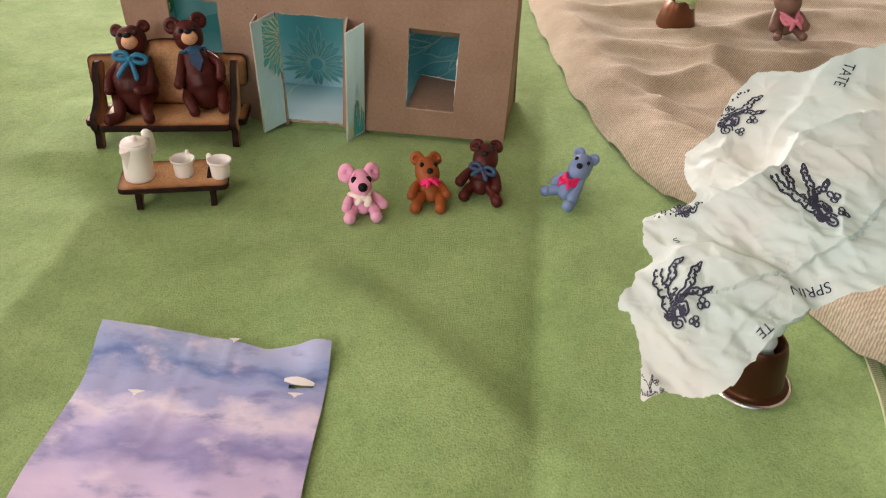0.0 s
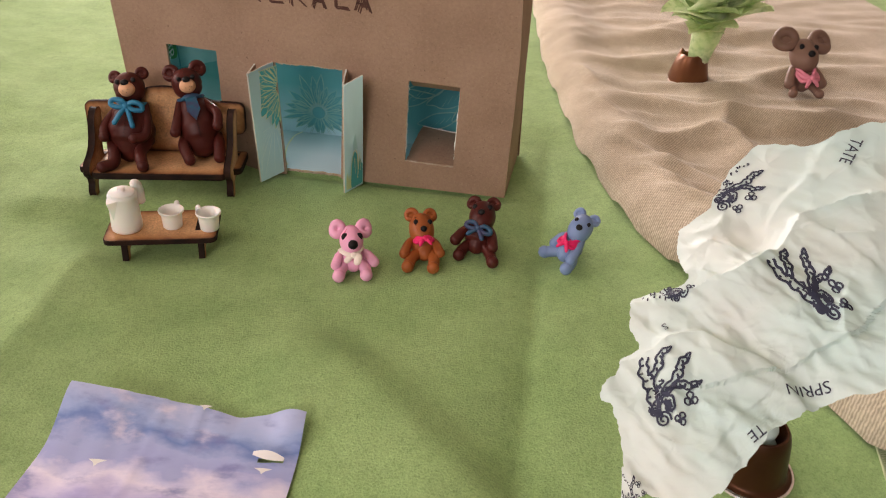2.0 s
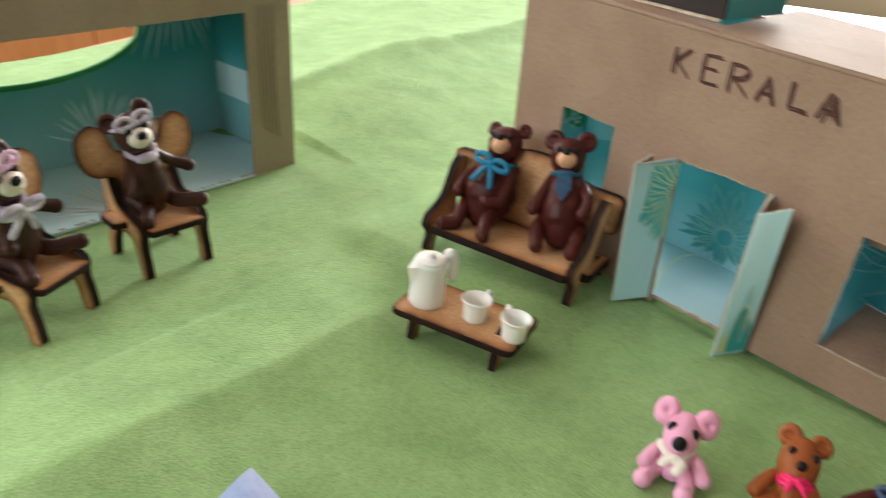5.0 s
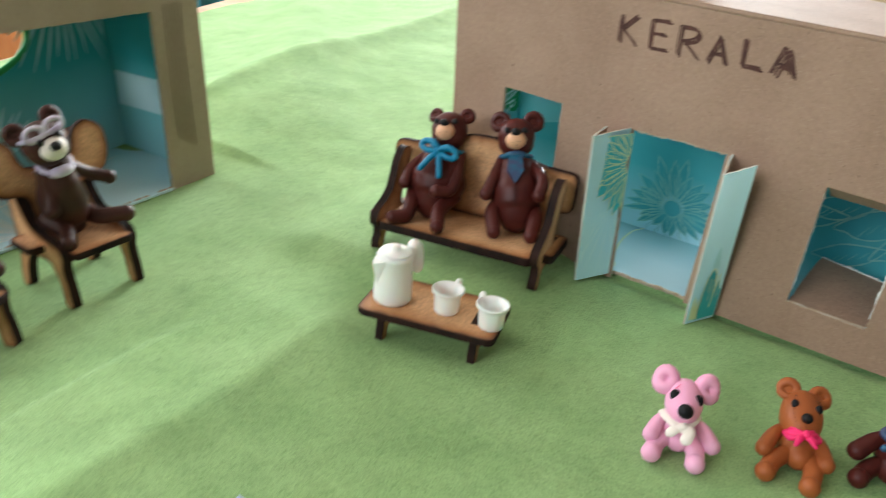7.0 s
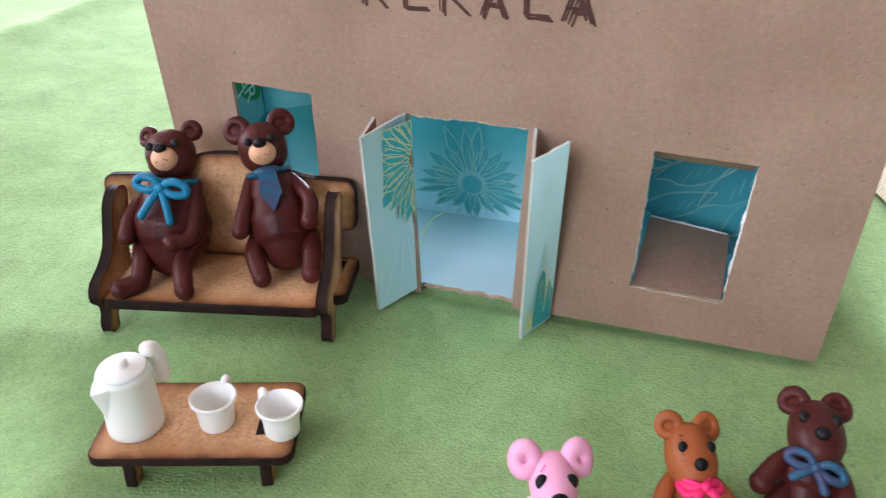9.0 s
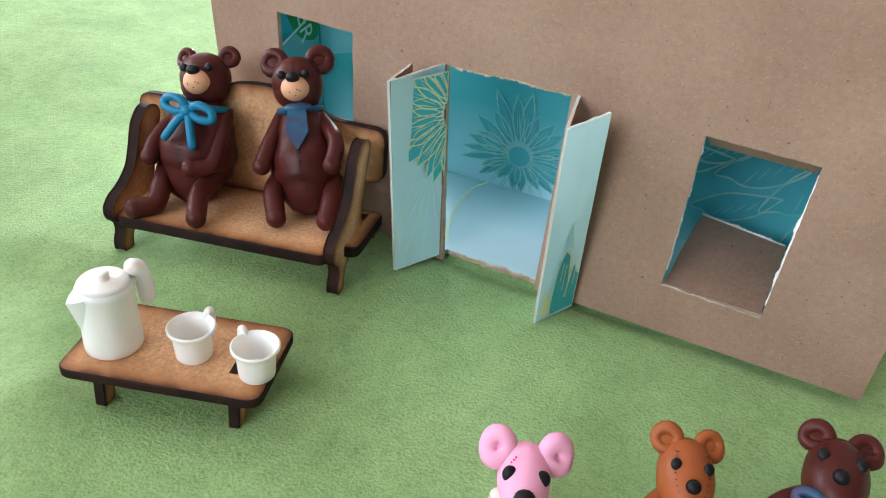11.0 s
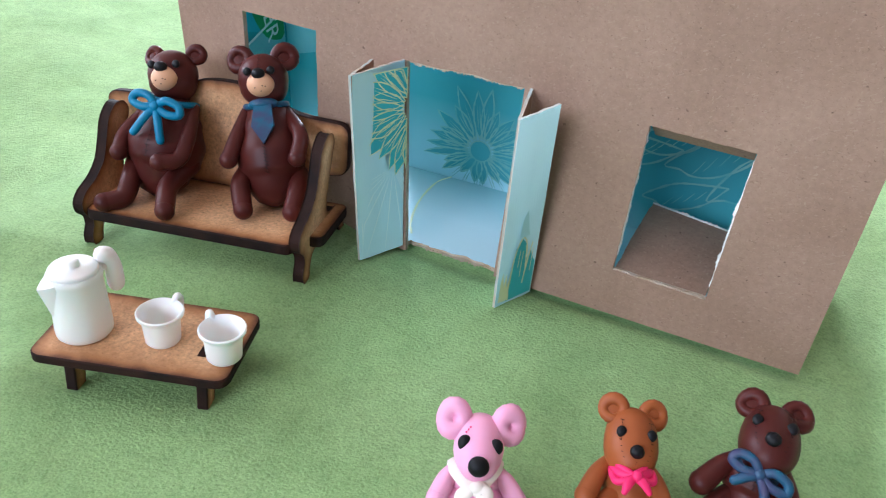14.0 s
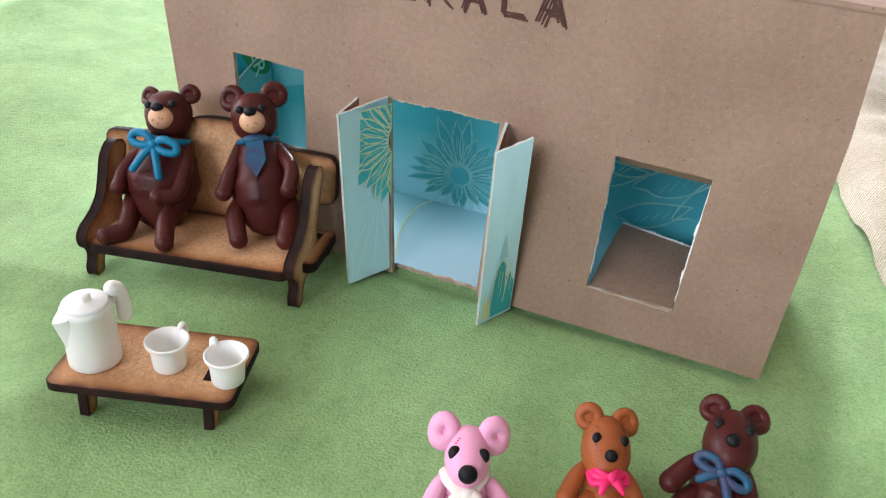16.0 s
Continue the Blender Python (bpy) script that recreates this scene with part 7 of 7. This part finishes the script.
        for k in range(26):
            x, y = random.gauss(-0.30, 0.10), random.uniform(-0.75, 0.1)
            ink([at(x, y), at(x + random.uniform(-0.08, 0.08), y + 0.07), at(x + random.uniform(-0.1, 0.1), y + random.uniform(0.05, 0.14))], s * 0.02)
        part("crest_print", pb, NAVY_PRINT, t, smooth=False)
    for text, cx, cy, size, rot in (("TATE", 0.525, 0.52, 0.060, 240), ("SPRIN", 0.213, -0.430, 0.050, 186), ("TE", 0.045, -0.575, 0.046, 212), ("S", -0.19, -0.19, 0.042, 205)):
        cu = bpy.data.curves.new("text", "FONT")
        cu.body, cu.size, cu.align_x, cu.align_y, cu.resolution_u = text, size, "CENTER", "CENTER", 3
        ob = bpy.data.objects.new("text", cu)
        me = ob.to_mesh()
        pb = bmesh.new()
        pb.from_mesh(me)
        ob.to_mesh_clear()
        bpy.data.objects.remove(ob)
        bmesh.ops.subdivide_edges(pb, edges=pb.edges[:], cuts=1)
        co, si = math.cos(radians(rot)), math.sin(radians(rot))
        for v in pb.verts:
            v.co = inv @ tissue_place(cx + v.co.x * co - v.co.y * si, cy + v.co.x * si + v.co.y * co, 0.004)
        part("word_print", pb, NAVY_PRINT, t, smooth=False)


tissue_tree()

# ---- pot, paper plant and grey bear on the linen ----
PX, PY = 2.0, 7.26
capsule("coffee_capsule", PX, PY, linen_height(PX, PY) - 0.05, "crumpled copper-brown foil capsule on the linen", CRUSHED_FOIL, 0.5).scale = (1.12, 1.12, 1.05)


def paper_plant(x, y, z):
    t = base("paper_plant", x, y, z, 0, "pale green leaf-print paper plant standing in a foil capsule", "paper tree")
    bm = bmesh.new()
    tube(bm, bend([(0, 0, 0), (0.02, 0, 0.15), (0.05, 0.02, 0.35), (0.03, 0.0, 0.55)], 5), [0.085, 0.085, 0.09, 0.095, 0.10, 0.105, 0.11, 0.12, 0.125, 0.13, 0.14, 0.15, 0.15, 0.15, 0.15, 0.12], 0, 14)
    part("stem", bm, LEAF_PAPER, t)
    rnd = random.Random(4)
    for k in range(46):
        bm = bmesh.new()
        a, tilt, ln, w = rnd.uniform(0, 6.28), rnd.uniform(0.55, 1.3), rnd.uniform(0.40, 0.85), rnd.uniform(0.16, 0.30)
        org = V(rnd.uniform(-0.12, 0.12), rnd.uniform(-0.12, 0.12), rnd.uniform(0.3, 0.75))
        d = V(math.cos(a) * math.cos(tilt), math.sin(a) * math.cos(tilt), math.sin(tilt) * rnd.choice((1, 1, 0.4)))
        s = d.cross(V(0, 0, 1)).normalized()
        n = s.cross(d)
        left, mid, right = [], [], []
        for i in range(9):
            u = i / 8
            ww = w * math.sin(math.pi * (u * 0.9 + 0.07)) ** 0.8
            p = org + d * ln * u - V(0, 0, 0.25 * u * u * ln)
            mid.append(bm.verts.new(p))
            left.append(bm.verts.new(p + s * ww + n * 0.05 + n * 0.02 * math.sin(9 * u)))
            right.append(bm.verts.new(p - s * ww + n * 0.05 - n * 0.02 * math.sin(7 * u)))
        for i in range(8):
            bm.faces.new((left[i], mid[i], mid[i + 1], left[i + 1]))
            bm.faces.new((mid[i], right[i], right[i + 1], mid[i + 1]))
        part("leaf", bm, LEAF_PAPER, t)


paper_plant(PX + 0.04, PY, linen_height(PX, PY) + 0.12)
KX, KY = 2.87, 7.02
KZ = linen_height(KX, KY)
small_bear((KX, KY), 10, CLAY_TAUPE, CLAY_ROSE, "bandana", "taupe clay koala-eared bear with a rose kerchief on the linen",
           (KX - 0.02, KY + 0.06, KZ + 0.30, -34, 3, 8, 1.75), (KX, KY, KZ + 0.095), ((KX - 0.10, KY - 0.16, KZ + 0.045), (KX + 0.11, KY - 0.15, KZ + 0.045)), ((KX - 0.13, KY - 0.08, KZ + 0.10), (KX + 0.14, KY - 0.07, KZ + 0.11)), 0.056, 0.088, 0.0125, 0.017, fat=1.45)


# ---- a dining chair beyond the table ----
def dining_chair(x, y, turn):
    c = base("dining_chair", x, y, -7.5, turn, "orange pine dining chair with a slatted back", "chair")
    bm = bmesh.new()
    box(bm, (-2.2, -2.2, 4.3), (2.2, 2.0, 4.6))
    part("seat", bm, CHAIR_WOOD, c, smooth=False)
    for sx in (-2.0, 2.0):
        bm = bmesh.new()
        box(bm, (sx - 0.2, -2.1, 0), (sx + 0.2, -1.7, 4.29))
        part("front_leg", bm, CHAIR_WOOD, c, smooth=False)
        bm = bmesh.new()
        box(bm, (sx - 0.2, 2.01, 0), (sx + 0.2, 2.4, 9.6))
        part("back_post", bm, CHAIR_WOOD, c, smooth=False)
    for z in (5.4, 9.0):
        bm = bmesh.new()
        box(bm, (-1.79, 2.08, z), (1.79, 2.32, z + 0.5))
        part("rail", bm, CHAIR_WOOD, c, smooth=False)
    for k in range(6):
        bm = bmesh.new()
        xx = -1.4 + 0.56 * k
        box(bm, (xx - 0.12, 2.12, 5.91), (xx + 0.12, 2.26, 8.99))
        part("slat", bm, CHAIR_WOOD, c, smooth=False)


dining_chair(1.9, 20.3, 8)


def window_seat():
    b = base("window_seat", -14.6, 13.0, -7.5, 12, "orange pine window seat with a teal cushion", "bench")
    bm = bmesh.new()
    box(bm, (-2.2, 0, 0), (2.2, 9, 6.2))
    part("seat_box", bm, CHAIR_WOOD, b, smooth=False)
    bm = bmesh.new()
    box(bm, (-2.1, 0.1, 6.21), (1.4, 8.9, 7.3))
    bmesh.ops.bevel(bm, geom=bm.edges[:], offset=0.3, segments=3, affect="EDGES")
    part("cushion", bm, CUSHION, b, "teal seat cushion")


window_seat()
